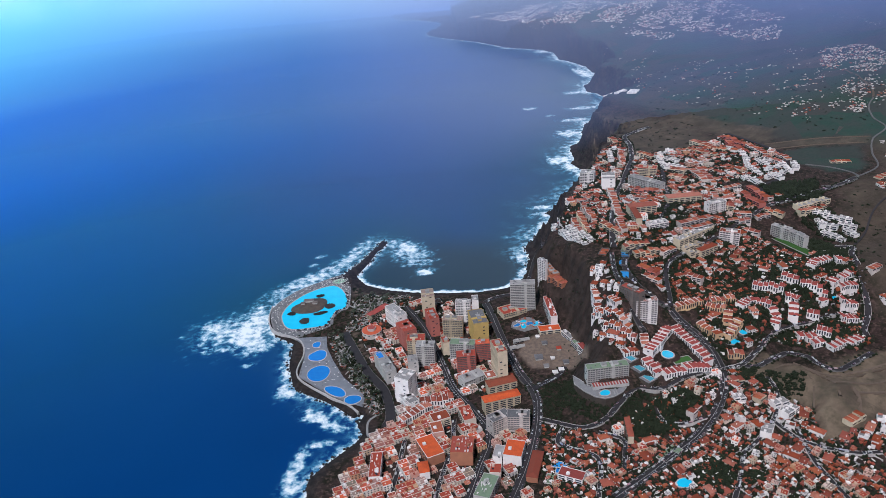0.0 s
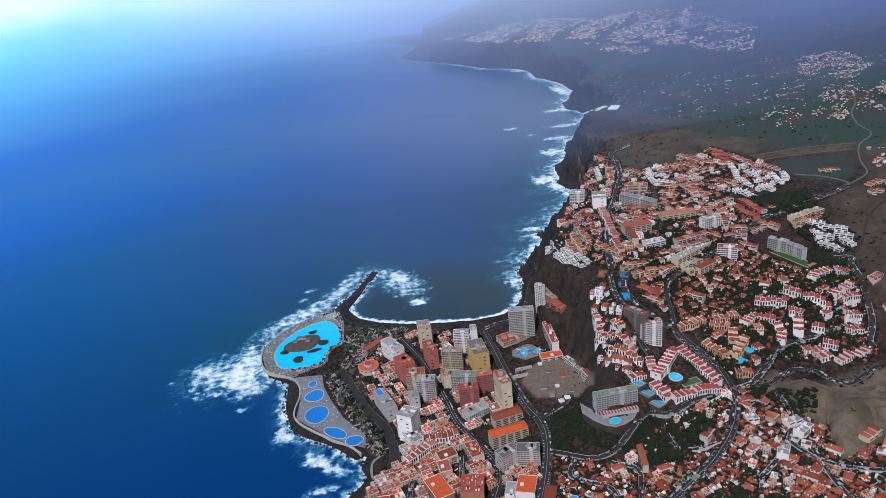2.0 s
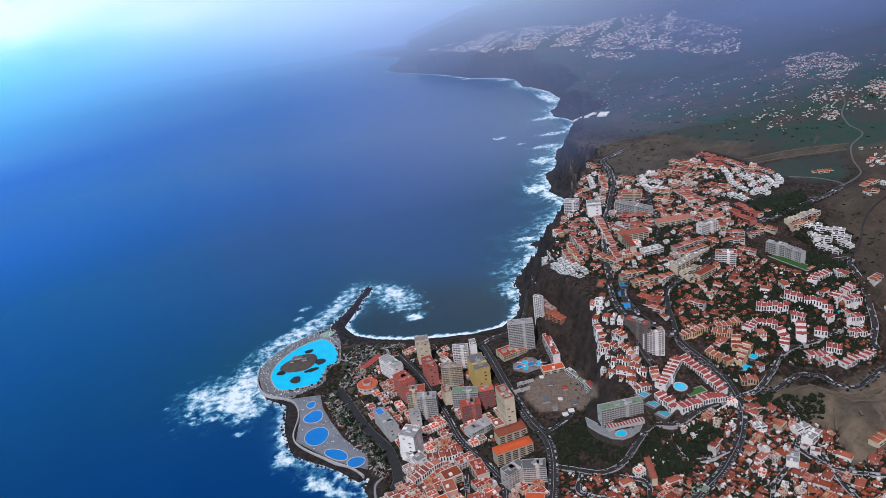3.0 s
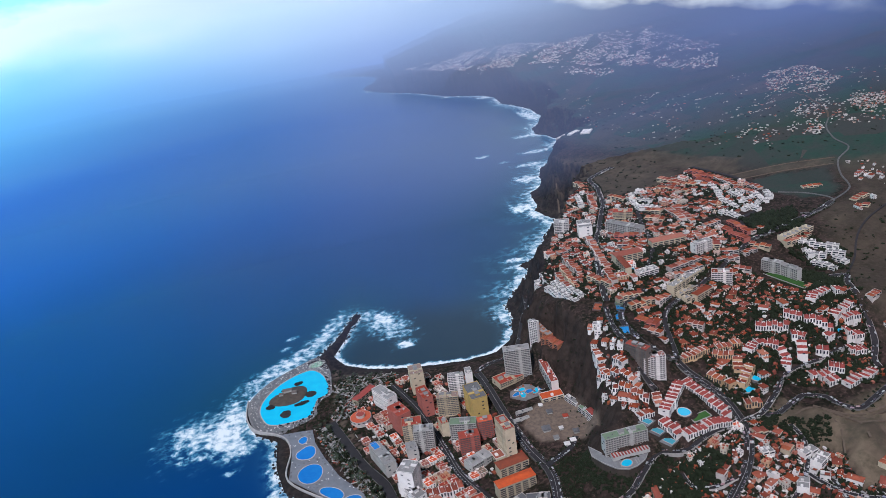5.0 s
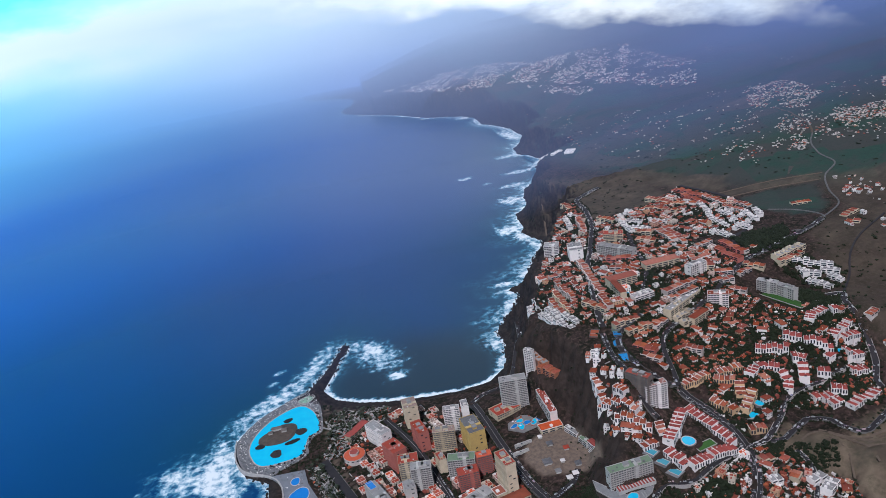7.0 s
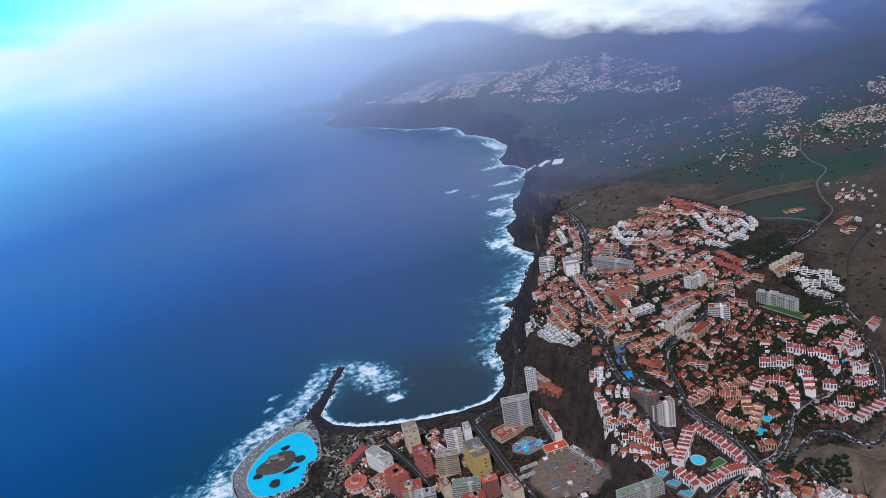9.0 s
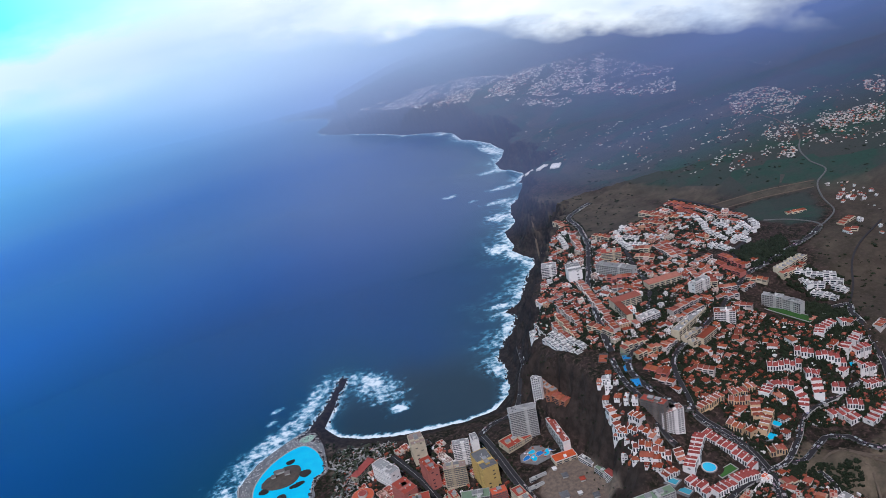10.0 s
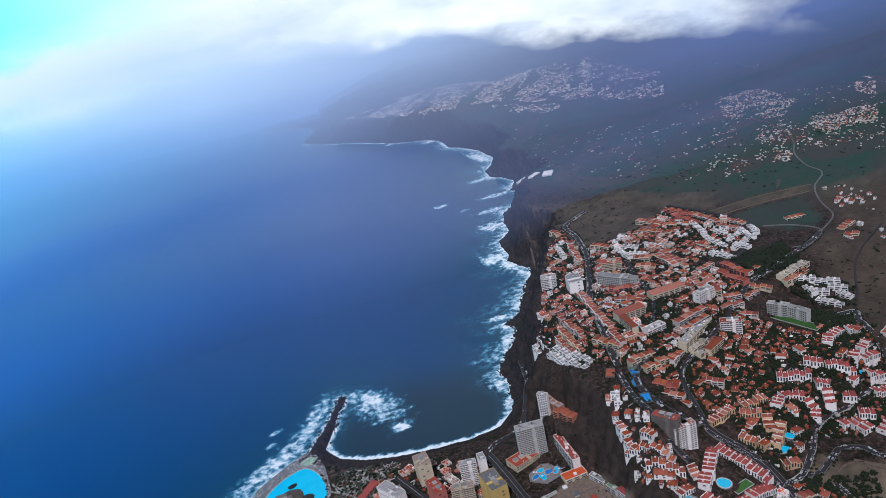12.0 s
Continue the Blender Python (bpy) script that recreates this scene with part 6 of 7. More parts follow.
GARDENS = [(-178, 1135), (-165, 1240), (-150, 1262), (-60, 1240), (-76, 1195), (-150, 1130)]
POOL_GARDEN = [(-205, 1120), (-178, 1130), (-150, 1040), (-112, 960), (-104, 890), (-125, 905), (-132, 940), (-180, 1040)]
GROVE = [(585, 1296), (690, 1302), (668, 1225), (585, 1215)]
PARK = [(590, 1120), (615, 1100), (640, 1020), (600, 1040), (575, 1050)]
HOTEL_PARK = [(330, 1150), (400, 1165), (420, 1200), (380, 1205), (335, 1185)]
SLOPE = [(120, 830), (200, 800), (240, 840), (200, 900), (190, 960), (215, 1040), (200, 1180), (160, 1320), (150, 1200), (180, 1040), (170, 950), (150, 880)]
GARDEN_DARK = [(225, 770), (300, 790), (330, 815), (300, 830), (240, 820)]
single = []
for ring, count, seed, palms in ((GARDENS, 90, 1, 0.7), (POOL_GARDEN, 150, 2, 0.75), (SOUTH_HILL, 230, 3, 0.2), (OLD_TOWN, 30, 4, 0.3), (HOTEL_ZONE, 50, 5, 0.4)):
    g = random.Random(seed)
    for x, y, z in stand(scatter(ring, count, seed)):
        single.append((g.choice((4, 5, 6)) if g.random() < palms else g.choice((0, 1, 2, 3)), pose(x, y, z, 0, 0, g.uniform(0, 360)) @ Matrix.Scale(g.uniform(0.75, 1.3), 4)))
for k, m in single[:180]:
    if TREES[k] in idle:
        idle.discard(TREES[k])
        TREES[k].matrix_world = m
    else:
        copy_thing(TREES[k], m)
for ob in idle:
    bpy.data.objects.remove(ob)
mass = []
for ring, count, seed, low, high in ((NORTH_ESTATE, 8500, 11, 0.5, 1.3), (GARDEN_VILLAS, 2800, 12, 0.5, 1.3), (FLATS, 3800, 13, 0.5, 1.4), (SOUTH_HILL, 4600, 14, 0.45, 1.2), (CLIFF_VILLAGE, 120, 15, 0.5, 1.0),
                                     (GROVE, 420, 16, 1.2, 2.2), (PARK, 200, 17, 1.0, 2.0), (HOTEL_PARK, 130, 18, 0.9, 1.7), (SLOPE, 150, 19, 0.3, 0.8), (GARDEN_DARK, 420, 20, 0.9, 1.9), ([(272, 690), (300, 732), (350, 716), (362, 690), (300, 668)], 190, 27, 0.8, 1.7), ([(400, 850), (430, 858), (470, 835), (455, 810), (420, 828)], 240, 28, 0.5, 1.3), ([(392, 872), (420, 868), (400, 846), (385, 850)], 120, 29, 0.6, 1.4), (WHITE_VILLAGE, 220, 21, 0.5, 1.0),
                                     ([(150, 880), (160, 830), (200, 803), (250, 812), (266, 834), (240, 850), (215, 833), (190, 838), (174, 856), (168, 892)], 420, 40, 0.6, 1.3), ([(118, 890), (150, 905), (172, 900), (165, 860), (140, 830), (118, 842)], 260, 41, 0.4, 1.0), (GARDENS, 420, 22, 0.4, 0.9), ([(-262, 1128), (-204, 1160), (-200, 1190), (-178, 1212), (-176, 1290), (-160, 1290), (-160, 1200), (-180, 1135), (-235, 1124)], 200, 45, 0.4, 0.9), (POOL_GARDEN, 380, 23, 0.4, 0.9), (HOTEL_ZONE, 900, 24, 0.5, 1.1), (OLD_TOWN, 120, 25, 0.4, 0.8), (WHITE_ESTATE, 200, 26, 0.8, 1.6)):
    g = random.Random(seed)
    for x, y, z in stand(scatter(ring, count, seed, 0.5, 0.72)):
        mass.append((g.choice(CLUMPS), pose(x, y, z - 0.4, 0, 0, g.uniform(0, 360)) @ Matrix.Diagonal((g.uniform(low, high), g.uniform(low, high), g.uniform(low, high) * 1.1, 1))))
for c, width in ROADS[:14]:        # street trees
    s, g = side_steps(c), random.Random(int(c[0][0]))
    z = np.maximum(ground_height(c), 0)
    for i in range(len(c)):
        for side in (-1, 1):
            if g.random() < 0.7:
                q, f = c[i] + s[i] * side * (width / 2 + g.uniform(1.5, 4)), g.uniform(0.5, 1.0)
                mass.append((g.choice(CLUMPS), pose(q[0], q[1], z[i] + 0.3, 0, 0, g.uniform(0, 360)) @ Matrix.Scale(f, 4)))
g = random.Random(61)
for x, y, r_, n_, z_ in ((-250, 1236, 24, 26, 9.5), (-235, 1267, 5, 5, 7), (-280, 1208, 6, 5, 7), (-253, 1179, 7, 7, 7), (-213, 1226, 7, 7, 7), (-227, 1202, 8, 5, 7)):
    for i in range(n_):        # planting on the lake islands
        a, q = g.uniform(0, 6.28), r_ * g.uniform(0.3, 0.9)
        mass.append((g.choice(CLUMPS), pose(x + q * math.cos(a), y + q * math.sin(a), z_ - 0.6 - 2.5 * (q / r_) * (r_ > 20), 0, 0, g.uniform(0, 360)) @ Matrix.Scale(g.uniform(0.3, 0.65), 4)))
joined("garden_greenery", mass, "dark green garden trees and shrubs between houses", "greenery")

# ---- small clutter of the town: garden walls, patios, roof tanks ----
def plain_shape(w, d, h, mat):
    bm = box(-w / 2, w / 2, -d / 2, d / 2, -1.5, h)
    me = bpy.data.meshes.new("bit")
    bm.to_mesh(me)
    bm.free()
    return np.array([tuple(v.co) for v in me.vertices]), [tuple(f.vertices) for f in me.polygons], [mat] * len(me.polygons)


BITS = [plain_shape(9, 0.5, 1.6, KERB), plain_shape(6, 0.5, 1.4, WHITE), plain_shape(5, 4, 0.25, PAVING), plain_shape(4, 3, 2.6, WHITE), plain_shape(5, 4, 2.8, TILE), plain_shape(3, 3, 0.3, TERRACE)]
bits = []
for ring, count, seed in ((SOUTH_HILL, 4200, 31), (NORTH_ESTATE, 2600, 32), (GARDEN_VILLAS, 600, 33), (FLATS, 900, 34), (HOTEL_ZONE, 500, 35), (OLD_TOWN, 350, 36), (CLIFF_VILLAGE, 90, 39)):
    g = random.Random(seed)
    for x, y, z in stand(scatter(ring, count, seed, 1.0, 0.8)):
        bits.append((g.choice(BITS + BITS[4:] + BITS[4:]), pose(x, y, z, 0, 0, 25 + g.choice((0, 90)) + g.uniform(-15, 15)) @ Matrix.Diagonal((g.uniform(0.5, 1.4), g.uniform(0.6, 1.3), g.uniform(0.7, 1.2), 1))))
for ring, count, seed in ((POOL_GARDEN, 420, 37), (GARDENS, 360, 38)):
    g = random.Random(seed)
    for x, y, z in stand(scatter(ring, count, seed, 1.0, 0.8)):
        bits.append((g.choice((BITS[2], BITS[2], BITS[0], BITS[5])), pose(x, y, z, 0, 0, g.uniform(0, 180)) @ Matrix.Diagonal((g.uniform(0.5, 1.8), g.uniform(0.6, 1.3), 1, 1))))
joined("garden_walls", bits, "pale garden walls, patios and sheds between houses", "garden walls")
lounge = []
COT = plain_shape(2.0, 0.8, 0.5, WHITE), plain_shape(2.0, 0.9, 0.4, SHADEWALL), plain_shape(1.9, 0.8, 0.5, BLUEDECK), plain_shape(2.4, 2.4, 0.4, SHADEWALL)
g = random.Random(8)
spots = np.random.RandomState(8).uniform((-320, 1120), (-165, 1350), (5200, 2))
wide = line_distance(spots, np.vstack([LAKE, LAKE[:1]]))
spots = spots[inside(spots, SUNDECK) & ~inside(spots, LAKE) & (wide > 2.5)]
for x, y in spots:
    lounge.append((g.choice(COT), pose(x, y, 7.1 - 1.5, 0, 0, g.uniform(0, 360))))
spots = np.random.RandomState(9).uniform((-250, 910), (-125, 1125), (900, 2))
for x, y in spots[inside(spots, POOLSIDE)]:
    if all(math.hypot(x - a, y - b) > r for a, b, r in ((-217, 1064, 21), (-211, 1013, 26), (-176, 963, 22), (-150, 938, 16), (-224, 1098, 12))):
        lounge.append((g.choice(COT), pose(x, y, 8.1 - 1.5, 0, 0, g.uniform(0, 360))))
joined("sun_loungers", lounge, "rows of sun loungers on the pool terraces", "sun loungers")

# ---- boulders along the shore ----
rocks = []
r = random.Random(3)


def boulder(seed):
    q = random.Random(seed)
    bm = bmesh.new()
    for v in bmesh.ops.create_icosphere(bm, subdivisions=1, radius=1.0)["verts"]:
        v.co *= q.uniform(0.65, 1.2)
    me = bpy.data.meshes.new("boulder")
    bm.to_mesh(me)
    bm.free()
    return np.array([tuple(v.co) for v in me.vertices]), [tuple(f.vertices) for f in me.polygons], [ROCK] * len(me.polygons)


STONES = [boulder(k) for k in range(5)]
for (x0, y0), (x1, y1) in zip(SHORE[:-36], SHORE[1:-35]):
    n = int(math.hypot(x1 - x0, y1 - y0) / 2.2)
    beach = 1240 < (y0 + y1) / 2 < 1335 and -170 < (x0 + x1) / 2 < 158 or 1140 < (y0 + y1) / 2 < 1352 and (x0 + x1) / 2 < -190
    for i in range(0 if beach else n):
        u, f = r.random(), r.uniform(0.9, 2.6)
        rocks.append((r.choice(STONES), pose(x0 + (x1 - x0) * u + r.uniform(-5, 5), y0 + (y1 - y0) * u + r.uniform(-5, 5), r.uniform(-0.5, 1.8), r.uniform(0, 90), 0, r.uniform(0, 360)) @ Matrix.Scale(f, 4)))
for k in range(70):        # rocky bank between the lake and its garden
    u = r.random()
    a_, b_ = [((-262, 1149), (-232, 1150)), ((-232, 1150), (-211, 1158)), ((-211, 1158), (-206, 1182)), ((-206, 1182), (-198, 1206)), ((-198, 1206), (-183, 1214)), ((-183, 1214), (-181, 1246)), ((-181, 1246), (-186, 1276))][int(u * 7)]
    v = r.random()
    rocks.append((r.choice(STONES), pose(a_[0] + (b_[0] - a_[0]) * v + r.uniform(-2.5, 2.5), a_[1] + (b_[1] - a_[1]) * v + r.uniform(-2.5, 2.5), 5.9, r.uniform(0, 90), 0, r.uniform(0, 360)) @ Matrix.Scale(r.uniform(1.0, 2.4), 4)))
joined("shore_boulders", rocks, "black lava boulders along the shore", "boulders")

# ---- garden paths by the pools ----
for points, width in (([(-178, 1225), (-150, 1200), (-130, 1180), (-90, 1190)], 3), ([(-170, 1160), (-140, 1180), (-120, 1225), (-70, 1245)], 4), ([(-190, 1120), (-165, 1140), (-160, 1190), (-172, 1240)], 3),
                      ([(-200, 1100), (-170, 1060), (-150, 1010), (-122, 950), (-112, 900)], 3), ([(-182, 1075), (-160, 1040), (-140, 990)], 2.5), ([(-112, 895), (-124, 880), (-122, 850), (-108, 842)], 3)):
    c = curve(points, 5)
    tagged(part("path", ribbon(c, (-width / 2 - 0.2, -width / 2, width / 2, width / 2 + 0.2), (-2, 0.8, 0.8, -2)), PAVING), "pale paved garden path near the sea", "path", kind="structure")

# ---- cars ----
def car(kind):
    w, l_, h = ((1.8, 4.3, 0.85), (1.75, 3.8, 0.9), (1.95, 4.9, 1.2))[kind]
    bm = box(-l_ / 2, l_ / 2, -w / 2, w / 2, 0.3, 0.3 + h * 0.75)
    bmesh.ops.bevel(bm, geom=bm.edges[:], offset=0.12, segments=1, affect="EDGES")
    body = part("car", bm, CARPAINT)
    cab = bmesh.new()
    lo = [cab.verts.new((u, v, 0.3 + h * 0.74)) for u, v in ((-l_ * 0.42, -w * 0.46), (l_ * 0.28, -w * 0.46), (l_ * 0.28, w * 0.46), (-l_ * 0.42, w * 0.46))]
    up = [cab.verts.new((u, v, 0.3 + h * 0.74 + 0.6)) for u, v in ((-l_ * 0.32, -w * 0.38), (l_ * 0.10, -w * 0.38), (l_ * 0.10, w * 0.38), (-l_ * 0.32, w * 0.38))]
    cab.faces.new(up)
    for i in range(4):
        cab.faces.new((lo[i], lo[(i + 1) % 4], up[(i + 1) % 4], up[i]))
    part("cabin", cab, GLASS if kind != 2 else CARPAINT, body, "dark glazed car cabin")
    for u in (-0.3, 0.3):
        wheel = bmesh.new()
        bmesh.ops.create_cone(wheel, cap_ends=True, segments=8, radius1=0.33, radius2=0.33, depth=w + 0.06, matrix=Matrix.Translation((u * l_, 0, 0.33)) @ Euler((radians(90), 0, 0)).to_matrix().to_4x4())
        part("wheel", wheel, RUBBER, body)
    return tagged(body, ("parked saloon car on the road", "parked small car on the road", "parked light van on the road")[kind], "car", group="cars on the roads")


CARS = [car(k) for k in range(3)]
unused = set(CARS)
r = random.Random(77)
lots = []
for i, (c, width) in enumerate(ROADS):
    if i in (0, 1, 2, 5, 6, 12):
        s = side_steps(c)
        z = np.convolve(np.pad(np.maximum(ground_height(c), 0.5), 2, "edge"), np.ones(5) / 5, "valid")
        for k in range(1, len(c) - 1):
            for side in (-1, 1):
                if r.random() < (0.62 if i in (5, 6) else 0.28):
                    o = side * (width / 2 - (1.6 if i in (5, 6) or r.random() < 0.5 else 3.6))
                    q = c[k] + s[k] * o
                    lots.append((q[0], q[1], z[k] + 1.4, math.degrees(math.atan2(-s[k][0], s[k][1])) + (180 if side > 0 else 0) + r.uniform(-3, 3)))
lots.sort(key=lambda q: q[1])
for x, y, z, a in lots[:200]:
    k = r.choice((0, 0, 1, 1, 2))
    m = pose(x, y, z, 0, 0, a)
    if CARS[k] in unused:
        unused.discard(CARS[k])
        CARS[k].matrix_world = m
    else:
        copy_thing(CARS[k], m)

# ---- plaza kiosks ----
for x, y, w, roof, label in ((132, 968, 13, SHADEWALL, "dark square market pavilion on the plaza"), (146, 1002, 9, SHADEWALL, "dark pyramid kiosk on the plaza"), (170, 950, 9, SHADEWALL, "dark pyramid kiosk on the plaza"),
                             (138, 1022, 6, WHITE, "small white awning on the plaza"), (152, 962, 6, WHITE, "small white awning on the plaza"), (150, 926, 8, WHITE, "white tent roof beside the plaza"), (160, 932, 8, WHITE, "white tent roof beside the plaza"),
                             (165, 985, 8, TERRACE, "low red-roofed kiosk on the plaza"), (140, 945, 8, PAVING, "low pale kiosk on the plaza")):
    z = ground_z(x, y)
    k = tagged(part("kiosk", box(x - w * 0.4, x + w * 0.4, y - w * 0.4, y + w * 0.4, z - 2, z + 3), GREY), label, "kiosk", group="plaza kiosks")
    part("roof", hip_roof(w * 0.9, w * 0.9, z + 3, 1.6, 0.6, ridge=0.0, x=x, y=y), roof, k)

for x, y, w, d, turn, wall, roof, label in ((184, 1014, 26, 8, -68, WHITE, PAVING, "low white market hall beside the plaza"), (192, 984, 18, 8, -72, GREY, GREENROOF, "green-roofed stalls beside the plaza"),
                                            (197, 962, 16, 8, -76, WHITE, REDTILE, "white and red stalls beside the plaza"), (112, 1018, 26, 4, 10, GREY, PAVING, "low concrete terrace shelter above the plaza"), (104, 1002, 24, 4, 10, GREY, PAVING, "low concrete terrace shelter above the plaza")):
    hall(x, y, w, d, 3.6, turn, wall, roof, label)

# ---- sheets and sports courts ----
for x, y, w, d, turn, mat, label in ((126, 744, 20, 11, -25, AWNING, "bright blue covered sports pool"), (113, 722, 16, 16, -20, GREENROOF, "green sports court among houses"), (262, 742, 34, 14, 38, GREENROOF, "green tennis courts beside the road"),
                                     (562, 1100, 78, 16, -68, LAWN, "long mown hotel lawn"), (318, 880, 26, 12, 14, LAWN, "lawn inside the courtyard"), (655, 920, 22, 18, 5, GREENROOF, "green fenced sports court by a road")):
    z = footing(x, y, w, d, turn)[1] + 1.3
    ob = tagged(part("sports_court" if mat is not LAWN else "lawn", box(-w / 2, w / 2, -d / 2, d / 2, -3, 0), mat), label, "court" if mat is not LAWN else "lawn")
    ob.matrix_world = pose(x, y, z, 0, 0, turn)
    part("border", flat_roof(w + 1.6, d + 1.6, -0.6, 1.2, 0.6), KERB, ob)

# ---- far villages and farmsteads ----
FAR_BITS = [plain_shape(14, 10, 7, WHITE), plain_shape(18, 9, 6, OFFWHITE), plain_shape(9, 9, 8, OFFWHITE), plain_shape(12, 10, 6, GREY), plain_shape(13, 10, 6, TILE), plain_shape(12, 8, 6, PAINTED), plain_shape(16, 9, 6, BROWN), plain_shape(10, 8, 7, OFFWHITE)]
specks = []
for ring, count, seed, low, high in (
    ([(212, 3844), (433, 3793), (646, 3726), (854, 3488), (1070, 3346), (1226, 3255), (1011, 2781), (770, 3233), (470, 3453), (319, 3665)], 6000, 1, 0.3, 0.75),
    ([(764, 3217), (917, 2879), (876, 2749), (797, 2958), (744, 3155)], 260, 2, 0.3, 0.7),
    ([(1177, 3233), (1231, 2976), (1239, 2682), (1095, 2417), (1014, 2668), (1011, 2858)], 900, 3, 0.3, 0.75),
    ([(1332, 2895), (1364, 2562), (1306, 2211), (1280, 2186), (1325, 2499), (1295, 2826)], 80, 4, 0.3, 0.6),
    ([(1050, 2062), (1121, 2102), (1147, 1966), (1116, 1809), (1025, 1745), (1009, 1832), (994, 1931)], 1300, 5, 0.3, 0.7),
    ([(964, 1764), (1019, 1737), (1032, 1646), (984, 1590), (915, 1570), (853, 1597)], 150, 6, 0.3, 0.75),
    ([(1050, 1679), (1164, 1612), (1107, 1544), (1030, 1561), (1010, 1625)], 700, 7, 0.3, 0.75),
    ([(1235, 1765), (1275, 1744), (1185, 1637), (1183, 1701)], 260, 8, 0.3, 0.7),
    ([(977, 1760), (1052, 1644), (1131, 1556), (1026, 1438), (1005, 1518), (928, 1593), (884, 1649)], 320, 15, 0.3, 0.75),
    ([(1030, 2260), (1130, 2050), (1180, 1830), (1290, 1715), (1220, 1600), (1131, 1500), (1026, 1438), (928, 1593), (940, 1760), (960, 1960)], 420, 16, 0.25, 0.65),
    ([(838, 2459), (982, 1964), (923, 1702), (803, 1541), (695, 1676), (606, 1915)], 180, 9, 0.3, 0.8),
    ([(798, 1696), (846, 1649), (834, 1578), (773, 1598)], 40, 10, 0.35, 0.8),
    ([(892, 1615), (939, 1603), (926, 1566), (892, 1557), (872, 1575)], 60, 11, 0.4, 0.8),
    ([(872, 1431), (907, 1404), (915, 1314), (874, 1265), (870, 1357)], 45, 12, 0.35, 0.8),
    ([(144, 4862), (296, 4542), (434, 4153), (378, 3806), (214, 3855)], 90, 13, 0.3, 0.6),
    ([(672, 2937), (803, 2672), (760, 2276), (619, 1945), (574, 2140), (654, 2610)], 70, 14, 0.3, 0.7)):
    g = random.Random(seed)
    p = scatter(ring, count, seed, 3.0)
    near = waves(p, 260, 60 + seed) + 0.5 * waves(p, 90, 80 + seed)
    p = p[near > np.quantile(near, 0.22 if seed in (5, 7) else 0.35)]
    if seed in (9, 14):         # farmsteads: a few buildings close together
        p = np.vstack([p] + [p[k::3] + np.array([(g.gauss(0, 9), g.gauss(0, 7)) for _ in p[k::3]]) for k in (0, 0, 0, 1)])
    for x, y, z in stand(p):
        f = g.uniform(low, high) * (0.72 if seed < 4 else 0.42)
        specks.append((g.choice(FAR_BITS if seed < 5 else FAR_BITS[1:]), pose(x, y, z, 0, 0, g.uniform(0, 180)) @ Matrix.Diagonal((f * g.uniform(0.8, 1.9), f * g.uniform(0.8, 1.3), f * 0.75, 1))))
joined("far_houses", specks, "scattered white villages on the hazy hillside", "far houses")
for x, y, w, d, turn in ((534, 2222, 62, 22, 40), (570, 2126, 40, 26, 60), (548, 2180, 44, 14, 40)):
    low, mean = footing(x, y, w, d, turn)
    b = tagged(part("greenhouse", box(-w / 2, w / 2, -d / 2, d / 2, -10, 4), WHITE), "large pale plastic greenhouse by the cliffs", "greenhouse", group="greenhouses")
    b.matrix_world = pose(x, y, mean, 0, 0, turn)
    part("roof", hip_roof(w, d, 4, 1.6, 0.2), WHITE, b)
hedges = []
for ring, count, seed in (([(560, 1830), (720, 1500), (920, 1380), (1100, 1500), (1000, 2300), (600, 2500)], 420, 51), ([(350, 1940), (430, 1960), (600, 1690), (560, 1500), (330, 1500)], 260, 52), ([(640, 1090), (720, 1270), (1000, 1300), (1000, 1000), (660, 900)], 300, 53)):
    g = random.Random(seed)
    for x, y, z in stand(scatter(ring, count, seed, 1.0)):
        f = g.uniform(0.35, 1.0)
        hedges.append((g.choice(CLUMPS), pose(x, y, z - 0.5, 0, 0, g.uniform(0, 360)) @ Matrix.Diagonal((f * g.uniform(0.8, 2.5), f, f * 0.8, 1))))
joined("field_bushes", hedges, "dark bushes and hedges in the fields", "bushes")

# ---- dirt tracks over the bare hill and scrub ----
DIRT = surface("dirt_track", (0.145, 0.108, 0.08), (0.09, 0.068, 0.053), grain=1.0, patch=6)
for points, width in (([(470, 872), (505, 840), (520, 800), (512, 770)], 5), ([(440, 862), (462, 868), (486, 850), (500, 820), (494, 790)], 3), ([(486, 850), (530, 836), (580, 850), (640, 862)], 2.5), ([(500, 820), (550, 816), (610, 830)], 3), ([(470, 850), (474, 820), (462, 790)], 2.5), ([(505, 840), (560, 850), (640, 880)], 4), ([(520, 800), (580, 810), (650, 840)], 4), ([(657, 1513), (756, 1489), (867, 1448)], 1.8), ([(652, 1485), (753, 1465), (854, 1432)], 1.8), ([(417, 1914), (356, 1641), (355, 1566)], 4), ([(1007, 1832), (978, 1665), (961, 1620)], 4)):
    c = curve(points, 7)
    tagged(part("track", ribbon(c, (-width / 2 - 0.3, -width / 2, width / 2, width / 2 + 0.3), (-3, 0.9, 0.9, -3)), DIRT), "pale dirt track over dry ground", "track", kind="structure")

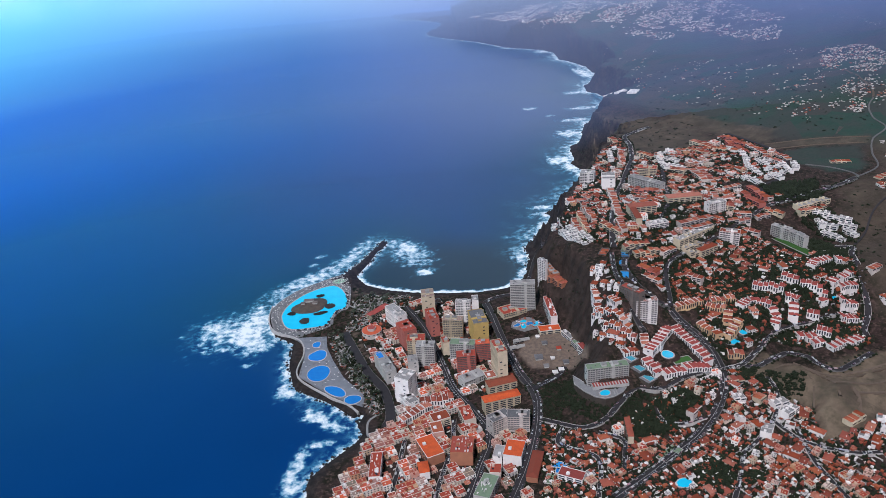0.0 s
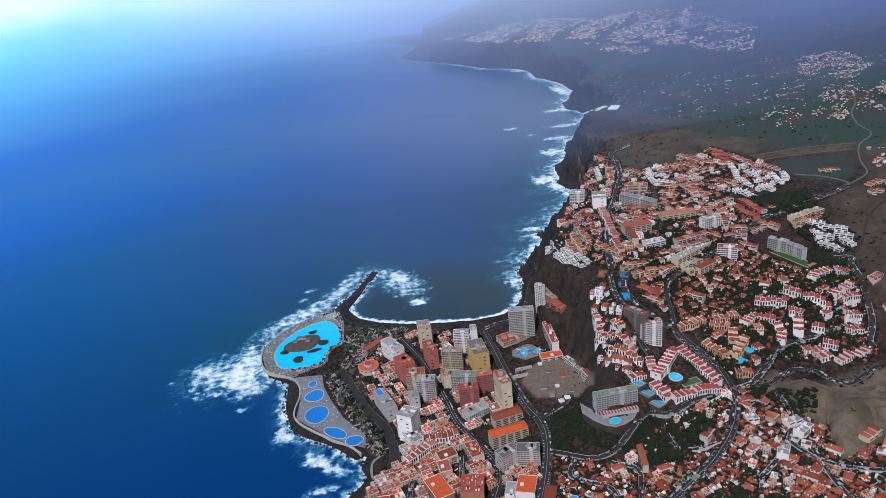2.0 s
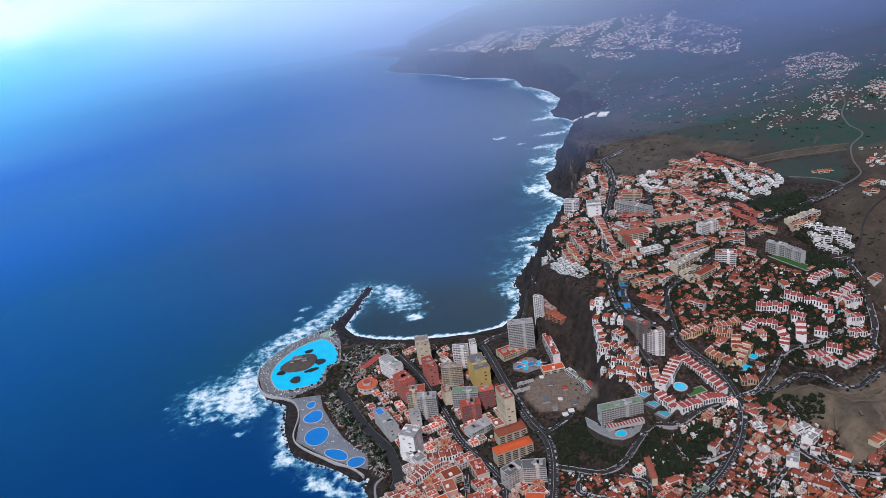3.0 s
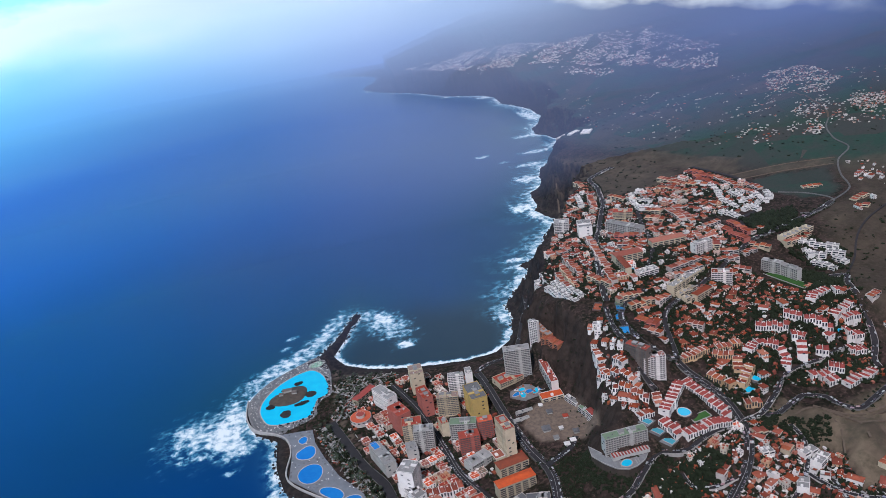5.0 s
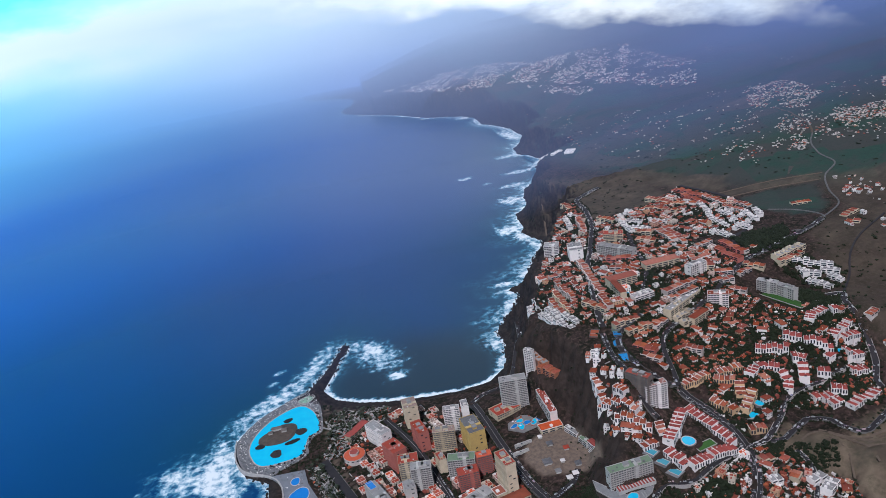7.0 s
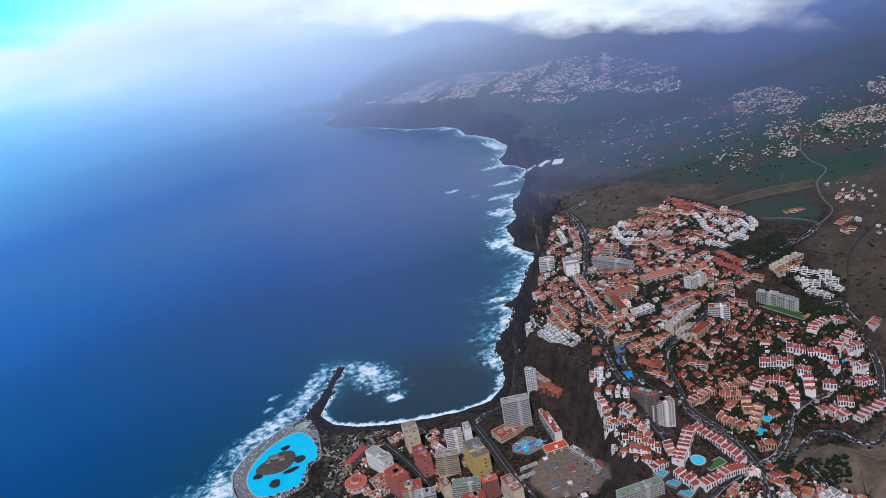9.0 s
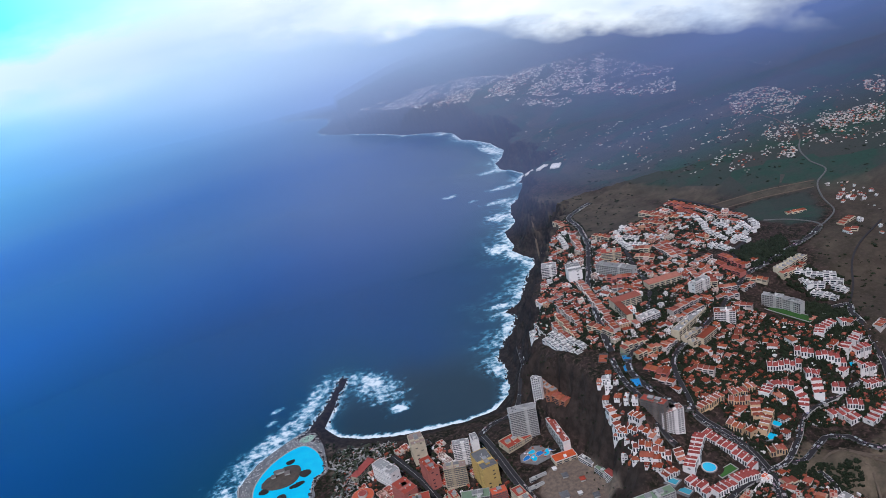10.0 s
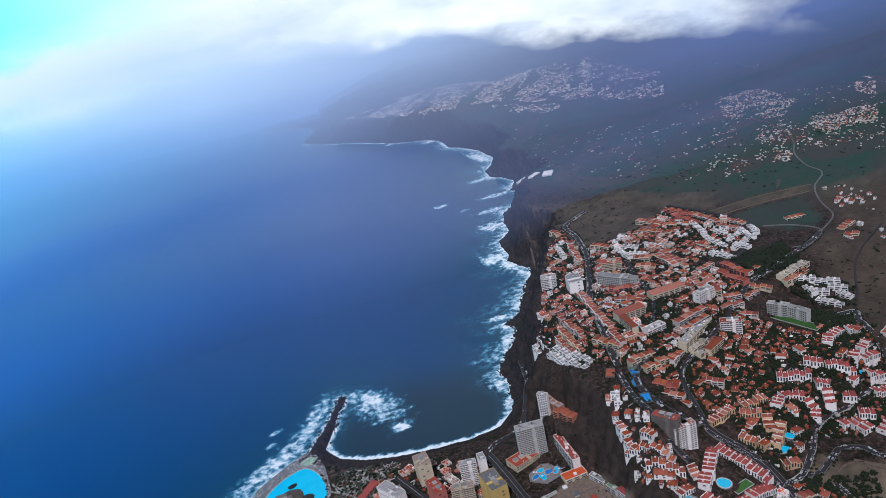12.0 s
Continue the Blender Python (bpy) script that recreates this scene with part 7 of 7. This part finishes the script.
# ---- white-piered wall below the courtyard flats ----
c = curve([(268, 838), (290, 832), (314, 832), (346, 853), (366, 874)], 4.2)
s = side_steps(c)
wall_base = tagged(part("retaining_wall", ribbon(c, (-0.9, -0.8, 0.8, 0.9), (-9, 1.2, 1.2, -9)), KERB), "stone retaining wall with white piers beside a road", "wall")
pier_me = bpy.data.meshes.new("pier")
b_ = box(-0.9, 0.9, -1.3, 1.3, -7, 2.4)
b_.to_mesh(pier_me)
b_.free()
pier_me.materials.append(WHITE)
for q, n_ in zip(c, s):
    o = part("pier", pier_me, None, wall_base)
    o.location, o.rotation_euler = (q[0], q[1], ground_z(*q)), (0, 0, math.atan2(n_[1], n_[0]) - math.pi / 2)

# ---- bathing terrace of the tall hotel ----
z = ground_z(130, 1066) + 1.4
tagged(part("pavement", slab([(101, 1062), (120, 1045), (152, 1052), (161, 1075), (127, 1088), (104, 1075)], z - 8, z), PAVING), "pale paved terrace round the hotel pools", "terrace", kind="structure")
for x, y, rx, ry, turn, k in ((111, 1064, 6, 4, 30, 1), (121, 1060, 5, 7, 0, 2), (131, 1066, 6, 5, 20, 3), (142, 1064, 7, 4, 60, 4), (151, 1069, 5, 5, 0, 5), (122, 1074, 6, 3.5, 10, 6)):
    pool(oval(x, y, rx, ry, turn, 18, 0.14, k), z, DEEPPOOL if k % 2 else POOL, "irregular blue hotel pool with white rim", 0.9)
r = random.Random(14)
for k in range(16):
    x, y = r.uniform(106, 156), r.uniform(1052, 1082)
    if inside(np.array([(x, y)]), [(104, 1062), (120, 1048), (150, 1055), (158, 1073), (127, 1085), (106, 1073)])[0]:
        para = tagged(part("parasol", hip_roof(2.6, 2.6, z + 2.2, 0.8, 0.1, ridge=0.0, x=x, y=y), r.choice((WHITE, TILE))), "small square parasol on the pool terrace", "parasol", group="pool parasols")
        part("pole", box(x - 0.08, x + 0.08, y - 0.08, y + 0.08, z, z + 2.3), GREY, para)

# ---- cars too many to count, in the streets of the upper town ----
CAR_SHAPES = [raw_shape(ob) for ob in CARS]
far_cars = []
r = random.Random(78)
for i, (c, width) in enumerate(ROADS):
    s = side_steps(c)
    z_ = np.convolve(np.pad(np.maximum(ground_height(c), 0.5), 2, "edge"), np.ones(5) / 5, "valid")
    for k in range(1, len(c) - 1):
        for side in (-1, 1):
            if r.random() < 0.42 and i not in (4, 5, 6, 14, 15, 16, 17):
                q = c[k] + s[k] * side * (width / 2 - 1.4)
                far_cars.append((r.choice(CAR_SHAPES), pose(q[0], q[1], z_[k] + 1.4, 0, 0, math.degrees(math.atan2(-s[k][0], s[k][1])) + r.uniform(-4, 4))))
joined("parked_cars", far_cars, "parked cars lining the streets of the town", "cars")

# ---- roof pool of the grey hotel, and the striped arcade of the grand hotel ----
z = footing(-102, 996, 56, 17, -68)[1] + 22.4
ca, sa = math.cos(radians(-68)), math.sin(radians(-68))
pool([(-111 + ca * u - sa * v, 1016 + sa * u + ca * v) for u, v in ((-9, -4.5), (9, -4.5), (9, 4.5), (-9, 4.5))], z, DEEPPOOL, "blue roof pool on the grey hotel", 0.8)
z = footing(213, 854, 50, 9, 4)[1]
arcade = tagged(part("arcade", box(-25, 25, -4.5, 4.5, -8, 4.0), GREY), "low hotel arcade with red striped awnings", "building")
arcade.matrix_world = pose(213, 854, z, 0, 0, 4)
for k in range(12):
    part("awning", box(-24.4 + 4.1 * k, -22.2 + 4.1 * k, -4.9, 4.6, 4.0, 4.25), REDTILE, arcade, "dull red awning strip")

# ---- pool strip between the grand hotel and the courtyard flats ----
ca, sa = math.cos(radians(-58)), math.sin(radians(-58))
for x, y in ((247, 884), (256, 869), (265, 854)):
    z = ground_z(x, y) + 2.2
    ring = [(x + ca * u - sa * v, y + sa * u + ca * v) for u, v in ((-8.7, -9), (8.7, -9), (8.7, 8), (-8.7, 8))]
    tagged(part("retaining_wall", slab(ring, z - 14, z - 0.5), STONE), "dark stone wall under a pool terrace", "wall", kind="structure")
    tagged(part("pavement", slab(ring, z - 0.5, z), DECK), "stone pool terrace strip beside the grand hotel", "terrace", kind="structure")
    pool([(x + ca * u - sa * v, y + sa * u + ca * v) for u, v in ((-7, -4.4), (7, -4.4), (7, 4.4), (-7, 4.4))], z, TEALPOOL, "rectangular teal pool on a stone terrace", 0.8)
